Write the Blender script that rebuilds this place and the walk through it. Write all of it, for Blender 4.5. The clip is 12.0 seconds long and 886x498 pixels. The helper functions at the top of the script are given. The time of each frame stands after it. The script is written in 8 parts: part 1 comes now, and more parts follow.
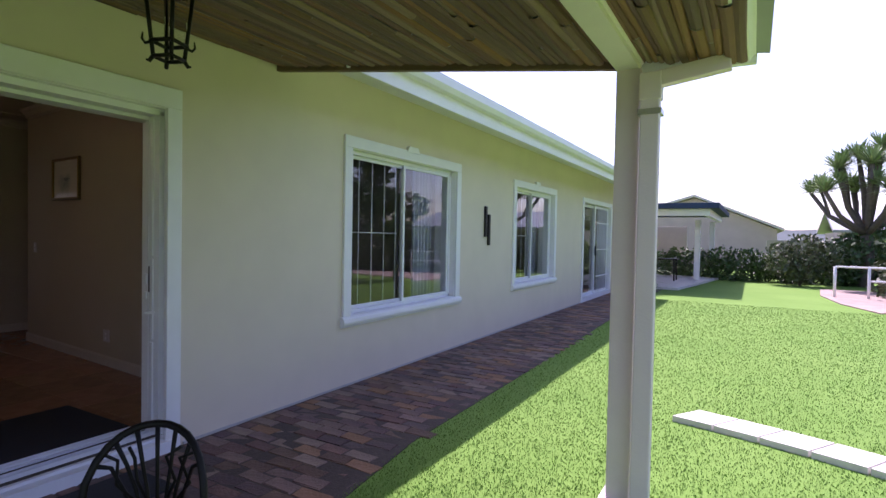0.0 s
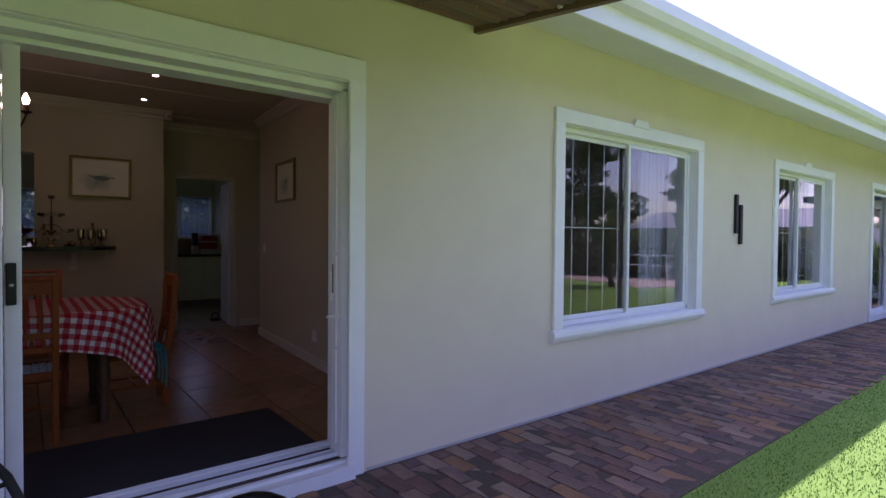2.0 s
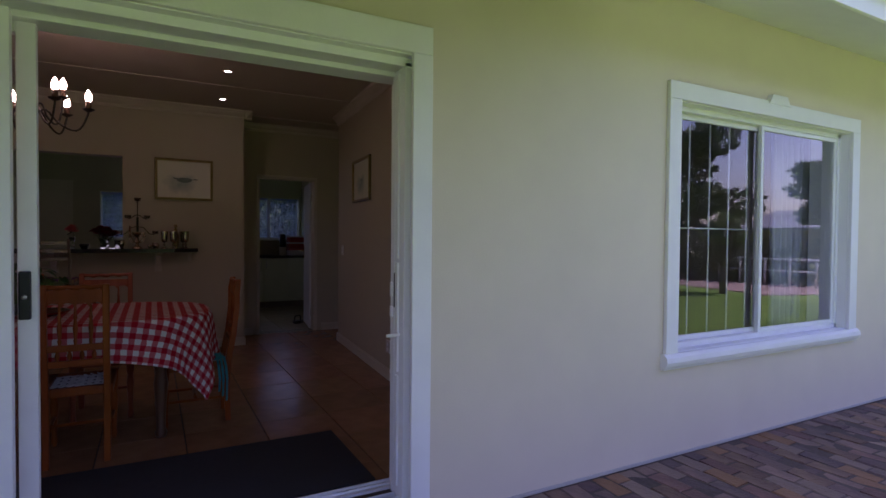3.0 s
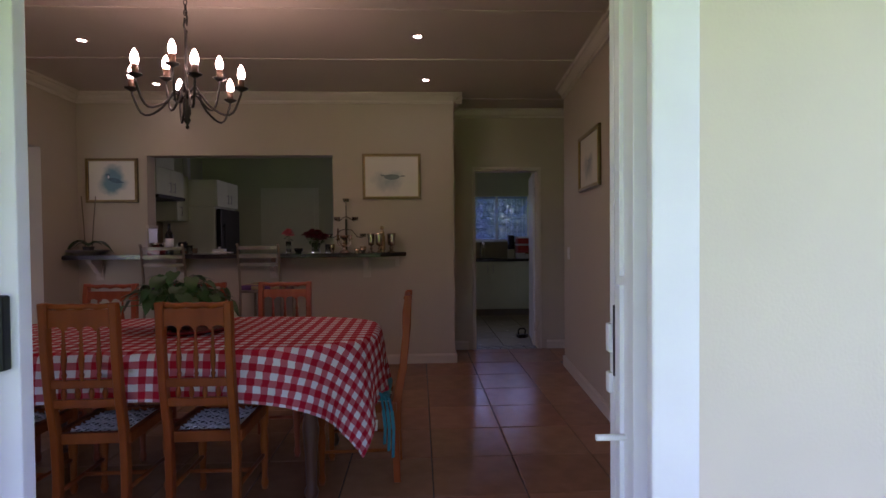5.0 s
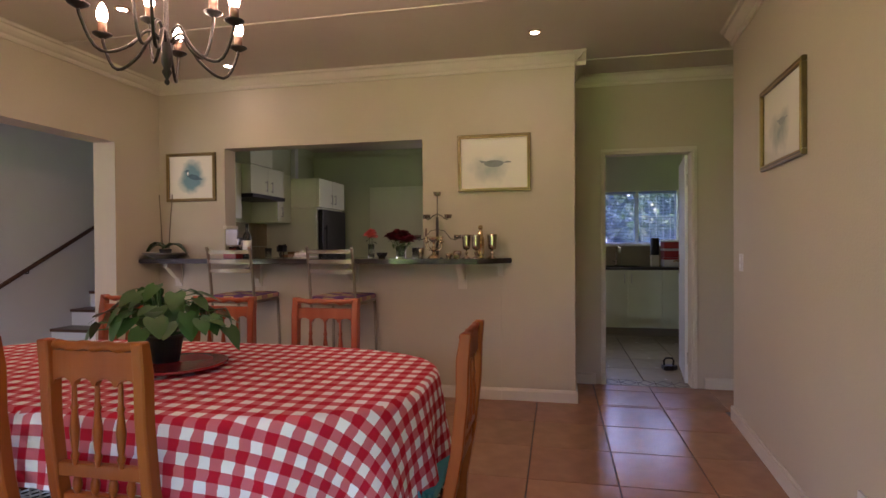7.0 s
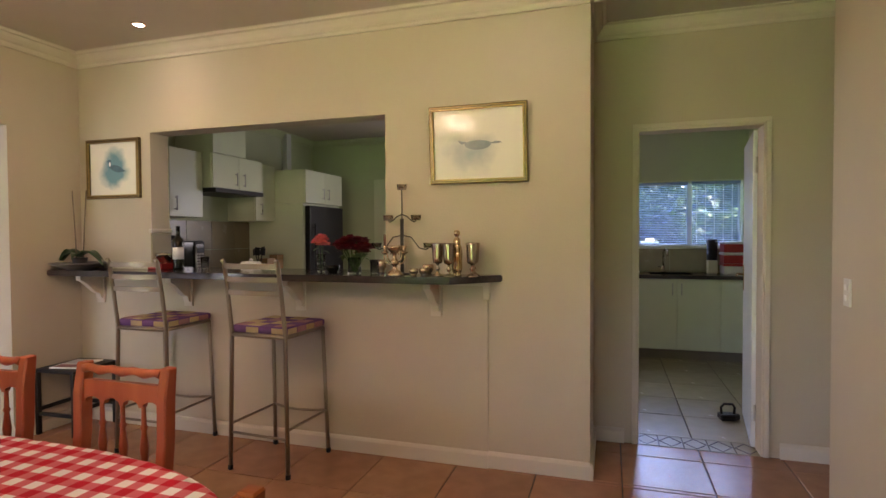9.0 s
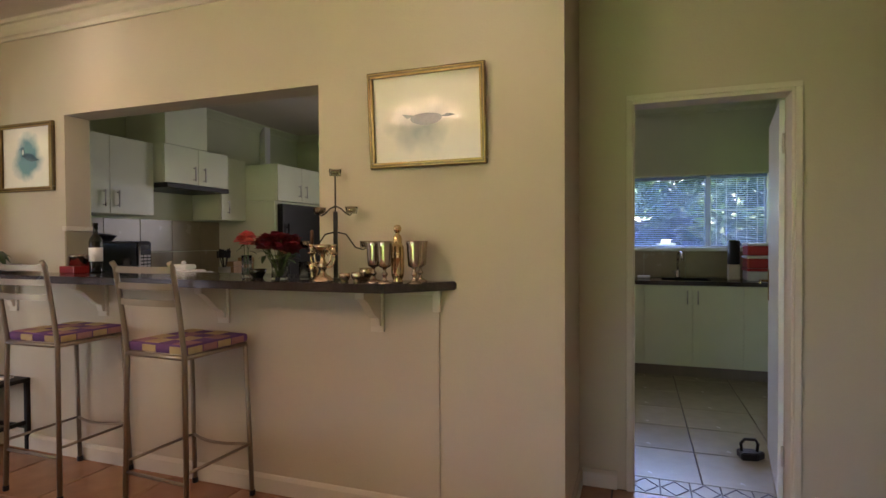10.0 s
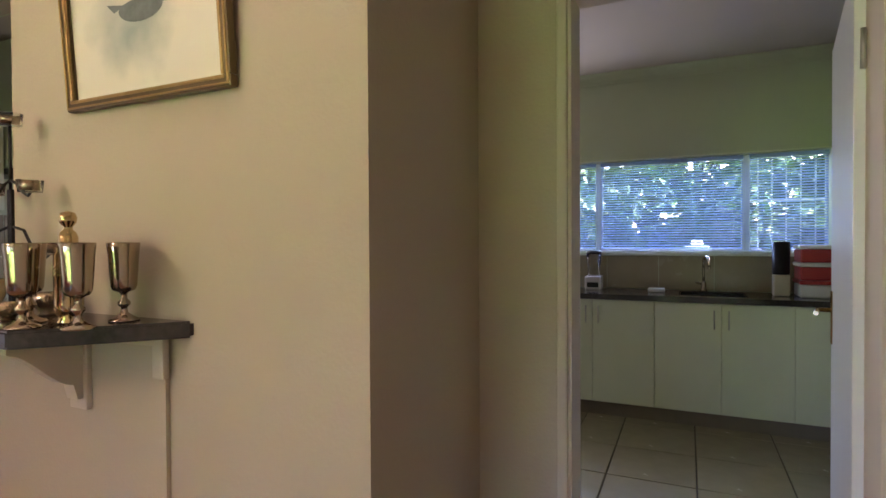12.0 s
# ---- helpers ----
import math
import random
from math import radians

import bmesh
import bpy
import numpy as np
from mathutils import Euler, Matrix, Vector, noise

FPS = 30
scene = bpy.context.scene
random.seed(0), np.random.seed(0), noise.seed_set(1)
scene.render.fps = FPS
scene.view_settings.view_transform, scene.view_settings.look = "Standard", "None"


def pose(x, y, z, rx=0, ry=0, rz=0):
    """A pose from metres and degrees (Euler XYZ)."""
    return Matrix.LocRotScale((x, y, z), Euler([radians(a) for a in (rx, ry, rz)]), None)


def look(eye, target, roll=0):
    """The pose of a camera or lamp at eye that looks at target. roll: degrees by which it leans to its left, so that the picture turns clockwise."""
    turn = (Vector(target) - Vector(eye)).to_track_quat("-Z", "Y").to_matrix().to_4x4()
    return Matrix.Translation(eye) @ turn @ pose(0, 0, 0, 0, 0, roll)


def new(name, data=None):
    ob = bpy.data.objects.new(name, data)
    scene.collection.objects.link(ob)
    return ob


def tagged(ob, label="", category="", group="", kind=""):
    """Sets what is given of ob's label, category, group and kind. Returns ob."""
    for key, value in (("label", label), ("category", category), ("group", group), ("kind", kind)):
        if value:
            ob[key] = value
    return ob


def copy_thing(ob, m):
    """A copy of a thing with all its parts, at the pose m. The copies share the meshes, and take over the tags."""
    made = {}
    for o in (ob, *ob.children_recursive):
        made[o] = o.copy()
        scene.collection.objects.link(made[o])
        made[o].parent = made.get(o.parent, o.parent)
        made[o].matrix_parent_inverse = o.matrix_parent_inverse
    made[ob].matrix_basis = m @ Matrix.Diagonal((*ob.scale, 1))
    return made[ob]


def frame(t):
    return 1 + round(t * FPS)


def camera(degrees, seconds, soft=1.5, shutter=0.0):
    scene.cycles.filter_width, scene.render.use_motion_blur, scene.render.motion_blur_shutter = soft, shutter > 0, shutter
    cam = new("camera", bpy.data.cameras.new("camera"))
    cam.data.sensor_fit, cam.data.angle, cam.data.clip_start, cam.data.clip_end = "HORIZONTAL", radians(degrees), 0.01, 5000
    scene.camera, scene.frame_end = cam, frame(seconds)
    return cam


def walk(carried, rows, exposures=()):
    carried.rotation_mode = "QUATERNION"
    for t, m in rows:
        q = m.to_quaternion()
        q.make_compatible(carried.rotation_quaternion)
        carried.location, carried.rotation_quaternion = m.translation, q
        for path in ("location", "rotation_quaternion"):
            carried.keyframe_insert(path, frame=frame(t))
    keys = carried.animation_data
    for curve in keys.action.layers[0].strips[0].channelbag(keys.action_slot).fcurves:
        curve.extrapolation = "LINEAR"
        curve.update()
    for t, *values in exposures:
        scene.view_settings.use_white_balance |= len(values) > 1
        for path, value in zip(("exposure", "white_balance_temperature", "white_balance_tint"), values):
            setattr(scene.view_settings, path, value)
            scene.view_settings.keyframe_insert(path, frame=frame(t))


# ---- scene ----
cam = camera(78.8, 12.0)
PATH = [
    (0, (0.46, -0.157, 1.341), (-0.539, 1.575, 1.29), 1.1),
    (0.5, (0.287, 0.013, 1.337), (-0.907, 1.616, 1.283), 1.0),
    (1, (0.162, 0.15, 1.295), (-1.174, 1.638, 1.249), 0.6),
    (1.5, (0.031, 0.325, 1.273), (-1.429, 1.691, 1.227), 0.6),
    (2, (-0.123, 0.525, 1.259), (-1.699, 1.755, 1.216), 0.5),
    (2.5, (-0.329, 0.722, 1.276), (-2.003, 1.816, 1.232), 0.5),
    (3, (-0.55, 0.905, 1.276), (-2.311, 1.854, 1.232), 0.5),
    (3.2, (-0.654, 0.983, 1.268), (-2.454, 1.855, 1.237), 0.3),
    (4.8, (-1.614, 1.468, 1.275), (-3.606, 1.645, 1.229), -0.5),
    (5, (-1.727, 1.488, 1.262), (-3.725, 1.575, 1.222), -0.5),
    (5.5, (-2.021, 1.547, 1.253), (-4.017, 1.436, 1.218), -0.5),
    (6, (-2.300, 1.578, 1.265), (-4.286, 1.358, 1.222), -0.5),
    (6.5, (-2.581, 1.638, 1.242), (-4.554, 1.315, 1.212), -0.4),
    (8.5, (-3.782, 1.882, 1.326), (-5.699, 1.311, 1.285), -0.4),
    (9, (-4.108, 1.953, 1.355), (-6.016, 1.357, 1.306), -0.3),
    (9.5, (-4.457, 2.053, 1.332), (-6.356, 1.428, 1.29), -0.3),
    (10, (-4.821, 2.132, 1.316), (-6.703, 1.456, 1.284), -0.3),
    (10.5, (-5.19, 2.211, 1.317), (-7.049, 1.475, 1.289), -0.2),
    (11, (-5.546, 2.256, 1.329), (-7.398, 1.504, 1.29), -0.2),
    (11.5, (-5.934, 2.343, 1.306), (-7.755, 1.516, 1.301), -0.1),
    (12, (-6.253, 2.42, 1.312), (-8.074, 1.593, 1.285), -0.3),
]
walk(cam, [(t, look(eye, target, roll)) for t, eye, target, roll in PATH],
     [(0.0, 0.76, 5900, 45), (1.0, 0.92, 5830, 48), (2.0, 0.96, 5820, 53), (3.2, 0.97, 5800, 57), (4.8, 2.2, 5680, 53), (5.5, 2.7, 5850, 57), (6.5, 3.45, 6150, 50), (8.5, 4.38, 6300, 33), (10.5, 4.2, 6100, 31), (12.0, 4.62, 5850, 33)])

# ---------------------------------------------------------------- light
SUN_DIR = Vector((0.72, -1.9, -2.85)).normalized()
world = bpy.data.worlds.new("sky")
scene.world = world
world.use_nodes = True
wn = world.node_tree
wn.nodes.clear()
w_out = wn.nodes.new("ShaderNodeOutputWorld")
w_bg = wn.nodes.new("ShaderNodeBackground")
w_sky = wn.nodes.new("ShaderNodeTexSky")
w_sky.sky_type = "NISHITA"
w_sky.sun_disc = False
w_sky.sun_elevation = math.asin(-SUN_DIR.z)
w_sky.sun_rotation = math.atan2(-SUN_DIR.x, -SUN_DIR.y)
w_sky.air_density, w_sky.dust_density, w_sky.ozone_density = 1.0, 1.5, 1.0
w_bg.inputs["Strength"].default_value = 0.15
wn.links.new(w_sky.outputs["Color"], w_bg.inputs["Color"])
wn.links.new(w_bg.outputs["Background"], w_out.inputs["Surface"])
sun_data = bpy.data.lights.new("sun", "SUN")
sun_data.energy, sun_data.angle, sun_data.color = 4.6, radians(0.53), (1.0, 0.95, 0.86)
sun = new("sun", sun_data)
sun.matrix_world = Matrix.Translation((-6, 16, 25)) @ SUN_DIR.to_track_quat("-Z", "Y").to_matrix().to_4x4()


def area_light(name, m, w, h, power, color):
    d = bpy.data.lights.new(name, "AREA")
    d.shape, d.size, d.size_y, d.energy, d.color = "RECTANGLE", w, h, power, color
    ob = new(name, d)
    ob.matrix_world = m
    return ob


def point_light(name, at, power, color, size=0.02):
    d = bpy.data.lights.new(name, "POINT")
    d.energy, d.color, d.shadow_soft_size = power, color, size
    ob = new(name, d)
    ob.location = at
    return ob


# ---------------------------------------------------------------- materials
def mat(name, color, rough=0.6, metal=0.0, var=0.12, scale=6.0, bump=0.0, bump_scale=80.0, color2=None, coarse=0.6,
        rand=0.0, island=0.0, spec=0.5, transmission=0.0, stretch=None, rough_var=0.08, ior=1.5, sheen=0.0, sub=0.0, palette=()):
    """Principled surface with variation at two scales, optional bump and per-object variation."""
    m = bpy.data.materials.new(name)
    m.use_nodes = True
    nt = m.node_tree
    b = nt.nodes["Principled BSDF"]
    b.inputs["Roughness"].default_value = rough
    b.inputs["Metallic"].default_value = metal
    b.inputs["Specular IOR Level"].default_value = spec
    b.inputs["Transmission Weight"].default_value = transmission
    b.inputs["IOR"].default_value = ior
    if sheen:
        b.inputs["Sheen Weight"].default_value = sheen
    co = nt.nodes.new("ShaderNodeTexCoord")
    mp = nt.nodes.new("ShaderNodeMapping")
    nt.links.new(co.outputs["Object"], mp.inputs["Vector"])
    if stretch:
        mp.inputs["Scale"].default_value = stretch
    n1 = nt.nodes.new("ShaderNodeTexNoise")
    n1.inputs["Scale"].default_value, n1.inputs["Detail"].default_value = scale, 6
    n2 = nt.nodes.new("ShaderNodeTexNoise")
    n2.inputs["Scale"].default_value, n2.inputs["Detail"].default_value = coarse, 3
    for n in (n1, n2):
        nt.links.new(mp.outputs["Vector"], n.inputs["Vector"])
    add = nt.nodes.new("ShaderNodeMath")
    add.operation = "ADD"
    nt.links.new(n1.outputs["Fac"], add.inputs[0])
    nt.links.new(n2.outputs["Fac"], add.inputs[1])
    ramp = nt.nodes.new("ShaderNodeMapRange")
    ramp.inputs["From Min"].default_value, ramp.inputs["From Max"].default_value = 0.7, 1.3
    nt.links.new(add.outputs[0], ramp.inputs["Value"])
    mix = nt.nodes.new("ShaderNodeMix")
    mix.data_type = "RGBA"
    c = Vector(color)
    c2 = Vector(color2) if color2 else c * (1 + var)
    c1 = c if color2 else c * (1 - var)
    mix.inputs["A"].default_value = (*c1, 1)
    mix.inputs["B"].default_value = (*[min(1, v) for v in c2], 1)
    nt.links.new(ramp.outputs["Result"], mix.inputs["Factor"])
    last = mix.outputs["Result"]
    if rand or island:
        hsv = nt.nodes.new("ShaderNodeHueSaturation")
        if rand:
            src = nt.nodes.new("ShaderNodeObjectInfo").outputs["Random"]
        else:
            src = nt.nodes.new("ShaderNodeNewGeometry").outputs["Random Per Island"]
        amount = rand or island
        mr = nt.nodes.new("ShaderNodeMapRange")
        mr.inputs["To Min"].default_value, mr.inputs["To Max"].default_value = 1 - amount, 1 + amount
        nt.links.new(src, mr.inputs["Value"])
        nt.links.new(mr.outputs["Result"], hsv.inputs["Value"])
        mh = nt.nodes.new("ShaderNodeMath")
        mh.operation = "MULTIPLY_ADD"
        mh.inputs[1].default_value, mh.inputs[2].default_value = 17.3, 0.0
        fr = nt.nodes.new("ShaderNodeMath")
        fr.operation = "FRACT"
        nt.links.new(src, mh.inputs[0])
        nt.links.new(mh.outputs[0], fr.inputs[0])
        mr2 = nt.nodes.new("ShaderNodeMapRange")
        mr2.inputs["To Min"].default_value, mr2.inputs["To Max"].default_value = 0.5 - amount * 0.06, 0.5 + amount * 0.06
        nt.links.new(fr.outputs[0], mr2.inputs["Value"])
        nt.links.new(mr2.outputs["Result"], hsv.inputs["Hue"])
        nt.links.new(last, hsv.inputs["Color"])
        last = hsv.outputs["Color"]
        if palette:
            pal = nt.nodes.new("ShaderNodeValToRGB")
            pal.color_ramp.interpolation = "CONSTANT"
            while len(pal.color_ramp.elements) < len(palette):
                pal.color_ramp.elements.new(0.5)
            for k, c in enumerate(palette):
                pal.color_ramp.elements[k].position = k / len(palette)
                pal.color_ramp.elements[k].color = (*c, 1)
            m3 = nt.nodes.new("ShaderNodeMix")
            m3.data_type, m3.inputs["Factor"].default_value = "RGBA", 0.6
            nt.links.new(fr.outputs[0], pal.inputs["Fac"])
            nt.links.new(last, m3.inputs["A"])
            nt.links.new(pal.outputs["Color"], m3.inputs["B"])
            last = m3.outputs["Result"]
    nt.links.new(last, b.inputs["Base Color"])
    if rough_var:
        rr = nt.nodes.new("ShaderNodeMapRange")
        rr.inputs["To Min"].default_value, rr.inputs["To Max"].default_value = max(0, rough - rough_var), min(1, rough + rough_var)
        nt.links.new(n1.outputs["Fac"], rr.inputs["Value"])
        nt.links.new(rr.outputs["Result"], b.inputs["Roughness"])
    if bump:
        nb = nt.nodes.new("ShaderNodeTexNoise")
        nb.inputs["Scale"].default_value, nb.inputs["Detail"].default_value = bump_scale, 4
        nt.links.new(mp.outputs["Vector"], nb.inputs["Vector"])
        bp = nt.nodes.new("ShaderNodeBump")
        bp.inputs["Strength"].default_value, bp.inputs["Distance"].default_value = bump, 0.01
        nt.links.new(nb.outputs["Fac"], bp.inputs["Height"])
        nt.links.new(bp.outputs["Normal"], b.inputs["Normal"])
    return m


def glow(name, color, strength):
    m = bpy.data.materials.new(name)
    m.use_nodes = True
    b = m.node_tree.nodes["Principled BSDF"]
    b.inputs["Base Color"].default_value = (*color, 1)
    b.inputs["Emission Color"].default_value = (*color, 1)
    b.inputs["Emission Strength"].default_value = strength
    return m


def gingham(name):
    """Red and white check, 34 mm squares, on the cloth's own coordinates."""
    m = bpy.data.materials.new(name)
    m.use_nodes = True
    nt = m.node_tree
    b = nt.nodes["Principled BSDF"]
    b.inputs["Roughness"].default_value = 0.9
    b.inputs["Specular IOR Level"].default_value = 0.15
    uv = nt.nodes.new("ShaderNodeUVMap")
    sep = nt.nodes.new("ShaderNodeSeparateXYZ")
    nt.links.new(uv.outputs["UV"], sep.inputs[0])
    stripes = []
    for i in (0, 1):
        mu = nt.nodes.new("ShaderNodeMath")
        mu.operation = "MULTIPLY"
        mu.inputs[1].default_value = 1 / 0.068
        fr = nt.nodes.new("ShaderNodeMath")
        fr.operation = "FRACT"
        gt = nt.nodes.new("ShaderNodeMath")
        gt.operation = "GREATER_THAN"
        gt.inputs[1].default_value = 0.5
        nt.links.new(sep.outputs[i], mu.inputs[0])
        nt.links.new(mu.outputs[0], fr.inputs[0])
        nt.links.new(fr.outputs[0], gt.inputs[0])
        stripes.append(gt)
    add = nt.nodes.new("ShaderNodeMath")
    add.operation = "ADD"
    nt.links.new(stripes[0].outputs[0], add.inputs[0])
    nt.links.new(stripes[1].outputs[0], add.inputs[1])
    half = nt.nodes.new("ShaderNodeMath")
    half.operation = "MULTIPLY"
    half.inputs[1].default_value = 0.5
    nt.links.new(add.outputs[0], half.inputs[0])
    ramp = nt.nodes.new("ShaderNodeValToRGB")
    ramp.color_ramp.interpolation = "CONSTANT"
    e = ramp.color_ramp.elements
    e[0].position, e[0].color = 0.0, (0.72, 0.705, 0.69, 1)
    e[1].position, e[1].color = 0.25, (0.54, 0.13, 0.145, 1)
    e2 = e.new(0.75)
    e2.color = (0.45, 0.011, 0.025, 1)
    nt.links.new(half.outputs[0], ramp.inputs["Fac"])
    n = nt.nodes.new("ShaderNodeTexNoise")
    n.inputs["Scale"].default_value = 9.0
    mr = nt.nodes.new("ShaderNodeMapRange")
    mr.inputs["To Min"].default_value, mr.inputs["To Max"].default_value = 0.85, 1.1
    nt.links.new(n.outputs["Fac"], mr.inputs["Value"])
    hsv = nt.nodes.new("ShaderNodeHueSaturation")
    nt.links.new(ramp.outputs["Color"], hsv.inputs["Color"])
    nt.links.new(mr.outputs["Result"], hsv.inputs["Value"])
    nt.links.new(hsv.outputs["Color"], b.inputs["Base Color"])
    w = nt.nodes.new("ShaderNodeTexNoise")
    w.inputs["Scale"].default_value = 900.0
    nt.links.new(uv.outputs["UV"], w.inputs["Vector"])
    bp = nt.nodes.new("ShaderNodeBump")
    bp.inputs["Strength"].default_value, bp.inputs["Distance"].default_value = 0.25, 0.002
    nt.links.new(w.outputs["Fac"], bp.inputs["Height"])
    nt.links.new(bp.outputs["Normal"], b.inputs["Normal"])
    return m


def print_paper(name, wash, seed, spread, centre, edge):
    """A pale watercolour print: paper with a soft blue-grey wash in its middle."""
    m = bpy.data.materials.new(name)
    m.use_nodes = True
    nt = m.node_tree
    b = nt.nodes["Principled BSDF"]
    b.inputs["Roughness"].default_value = 0.10
    b.inputs["Specular IOR Level"].default_value = 0.11
    co = nt.nodes.new("ShaderNodeTexCoord")
    mp = nt.nodes.new("ShaderNodeMapping")
    mp.inputs["Location"].default_value = (seed, seed * 2, 0)
    nt.links.new(co.outputs["Object"], mp.inputs["Vector"])
    n = nt.nodes.new("ShaderNodeTexNoise")
    n.inputs["Scale"].default_value, n.inputs["Detail"].default_value = 7.0, 8
    nt.links.new(mp.outputs["Vector"], n.inputs["Vector"])
    ln = nt.nodes.new("ShaderNodeVectorMath")
    ln.operation = "LENGTH"
    sc = nt.nodes.new("ShaderNodeMapping")
    sc.inputs["Scale"].default_value = spread
    sc.inputs["Location"].default_value = centre
    nt.links.new(co.outputs["Object"], sc.inputs["Vector"])
    nt.links.new(sc.outputs["Vector"], ln.inputs[0])
    sub = nt.nodes.new("ShaderNodeMath")
    sub.operation = "ADD"
    nt.links.new(ln.outputs["Value"], sub.inputs[0])
    nt.links.new(n.outputs["Fac"], sub.inputs[1])
    mr = nt.nodes.new("ShaderNodeMapRange")
    mr.inputs["From Min"].default_value, mr.inputs["From Max"].default_value = edge
    mr.inputs["To Min"].default_value, mr.inputs["To Max"].default_value = 1.0, 0.0
    nt.links.new(sub.outputs[0], mr.inputs["Value"])
    mix = nt.nodes.new("ShaderNodeMix")
    mix.data_type = "RGBA"
    mix.inputs["A"].default_value = (0.74, 0.70, 0.62, 1)
    mix.inputs["B"].default_value = (*wash, 1)
    nt.links.new(mr.outputs["Result"], mix.inputs["Factor"])
    nt.links.new(mix.outputs["Result"], b.inputs["Base Color"])
    return m


M_EXT = mat("wall_exterior_paint", (0.685, 0.607, 0.475), 0.75, var=0.04, scale=3, bump=0.11, bump_scale=120, coarse=0.35)
M_WHITE = mat("white_trim_paint", (0.80, 0.80, 0.80), 0.5, var=0.04, scale=5, bump=0.05)
M_WALL = mat("wall_interior_paint", (0.475, 0.415, 0.315), 0.7, var=0.035, scale=3, bump=0.12, bump_scale=90, coarse=0.5)
M_KWALL = mat("kitchen_wall_paint", (0.53, 0.57, 0.385), 0.65, var=0.04, scale=3, bump=0.08)
M_STAIRWALL = mat("stair_wall_paint", (0.72, 0.72, 0.72), 0.7, var=0.04, scale=3, bump=0.08)
M_CEIL = mat("ceiling_board", (0.50, 0.445, 0.375), 0.8, var=0.03, scale=4, coarse=0.4)
M_CORNICE = mat("cornice_plaster", (0.57, 0.515, 0.425), 0.7, var=0.03)
M_ALU = mat("white_powder_coat", (0.78, 0.79, 0.80), 0.35, var=0.03, scale=12)
M_GLASS = mat("window_glass", (1, 1, 1), 0.0, var=0.0, transmission=1.0, rough_var=0.0, ior=1.5)
M_BLACK = mat("black_plastic", (0.012, 0.012, 0.013), 0.42, spec=0.25, var=0.1)
M_DARKSTEEL = mat("black_wrought_iron", (0.018, 0.016, 0.014), 0.5, metal=0.6, var=0.2, bump=0.2, bump_scale=150)
M_TILE = mat("terracotta_floor_tile", (0.32, 0.165, 0.088), 0.22, var=0.14, scale=9, coarse=1.4, bump=0.05, bump_scale=40, rand=0.10, rough_var=0.1)
M_KTILE = mat("cream_kitchen_tile", (0.31, 0.275, 0.18), 0.24, var=0.07, scale=9, coarse=1.2, bump=0.04, bump_scale=40, rand=0.06)
M_GROUT = mat("dark_grout", (0.06, 0.048, 0.038), 0.9, var=0.2, scale=30)
BRICKS = ((0.10, 0.065, 0.065), (0.17, 0.085, 0.065), (0.30, 0.15, 0.055), (0.125, 0.08, 0.075), (0.20, 0.125, 0.105), (0.085, 0.06, 0.065), (0.27, 0.19, 0.15), (0.15, 0.075, 0.05))
M_PAVER = mat("clay_paver", (0.085, 0.055, 0.045), 0.8, color2=(0.30, 0.19, 0.14), scale=11, coarse=2.2, bump=0.9, bump_scale=45, rand=0.5, palette=BRICKS)
M_PAVER_FAR = mat("clay_paver_far", (0.085, 0.055, 0.045), 0.8, color2=(0.30, 0.19, 0.14), scale=11, coarse=2.2, bump=0.9, bump_scale=45, palette=BRICKS, island=0.42)
M_SAND = mat("joint_sand", (0.085, 0.065, 0.052), 0.95, var=0.3, scale=40, bump=0.5)
M_GRASS = mat("lawn_soil_and_grass", (0.145, 0.275, 0.05), 0.9, color2=(0.195, 0.33, 0.07), scale=40, coarse=0.7, bump=0.35, bump_scale=180, spec=0.1)
M_BLADE = mat("grass_blade", (0.165, 0.31, 0.055), 0.75, color2=(0.215, 0.365, 0.08), scale=2, coarse=0.6, island=0.10, spec=0.15)
M_LEAF = mat("hedge_leaf", (0.042, 0.085, 0.02), 0.5, color2=(0.09, 0.155, 0.045), scale=3, island=0.4)
M_LEAF_OLIVE = mat("shrub_leaf", (0.075, 0.105, 0.035), 0.55, color2=(0.14, 0.16, 0.07), scale=3, island=0.4)
M_PALM = mat("sword_leaf", (0.16, 0.25, 0.09), 0.5, color2=(0.31, 0.40, 0.17), scale=3, island=0.3)
M_HOUSEPLANT = mat("houseplant_leaf", (0.024, 0.095, 0.02), 0.4, color2=(0.048, 0.16, 0.04), scale=14, island=0.25)
M_ORCHID = mat("orchid_leaf", (0.014, 0.042, 0.012), 0.4, color2=(0.03, 0.075, 0.02), scale=14)
M_BARK = mat("grey_bark", (0.16, 0.13, 0.10), 0.9, var=0.3, scale=12, bump=0.7, bump_scale=30)
M_REED = mat("split_pole_ceiling", (0.14, 0.075, 0.036), 0.75, color2=(0.25, 0.145, 0.068), scale=9, coarse=2, bump=0.7, bump_scale=45, palette=BRICKS, island=0.35, stretch=(1, 0.12, 1))
M_BEAM = mat("dark_edge_timber", (0.16, 0.10, 0.06), 0.7, var=0.25, scale=12, bump=0.4, stretch=(0.15, 1, 1))
M_POST = mat("grey_pink_post_paint", (0.74, 0.63, 0.645), 0.55, var=0.04, scale=6, bump=0.1)
M_CREAMBEAM = mat("cream_beam_paint", (0.72, 0.67, 0.63), 0.6, var=0.05, scale=6, bump=0.1)
M_ROOF = mat("roof_sheet_grey", (0.30, 0.31, 0.32), 0.5, metal=0.3, var=0.1, scale=4)
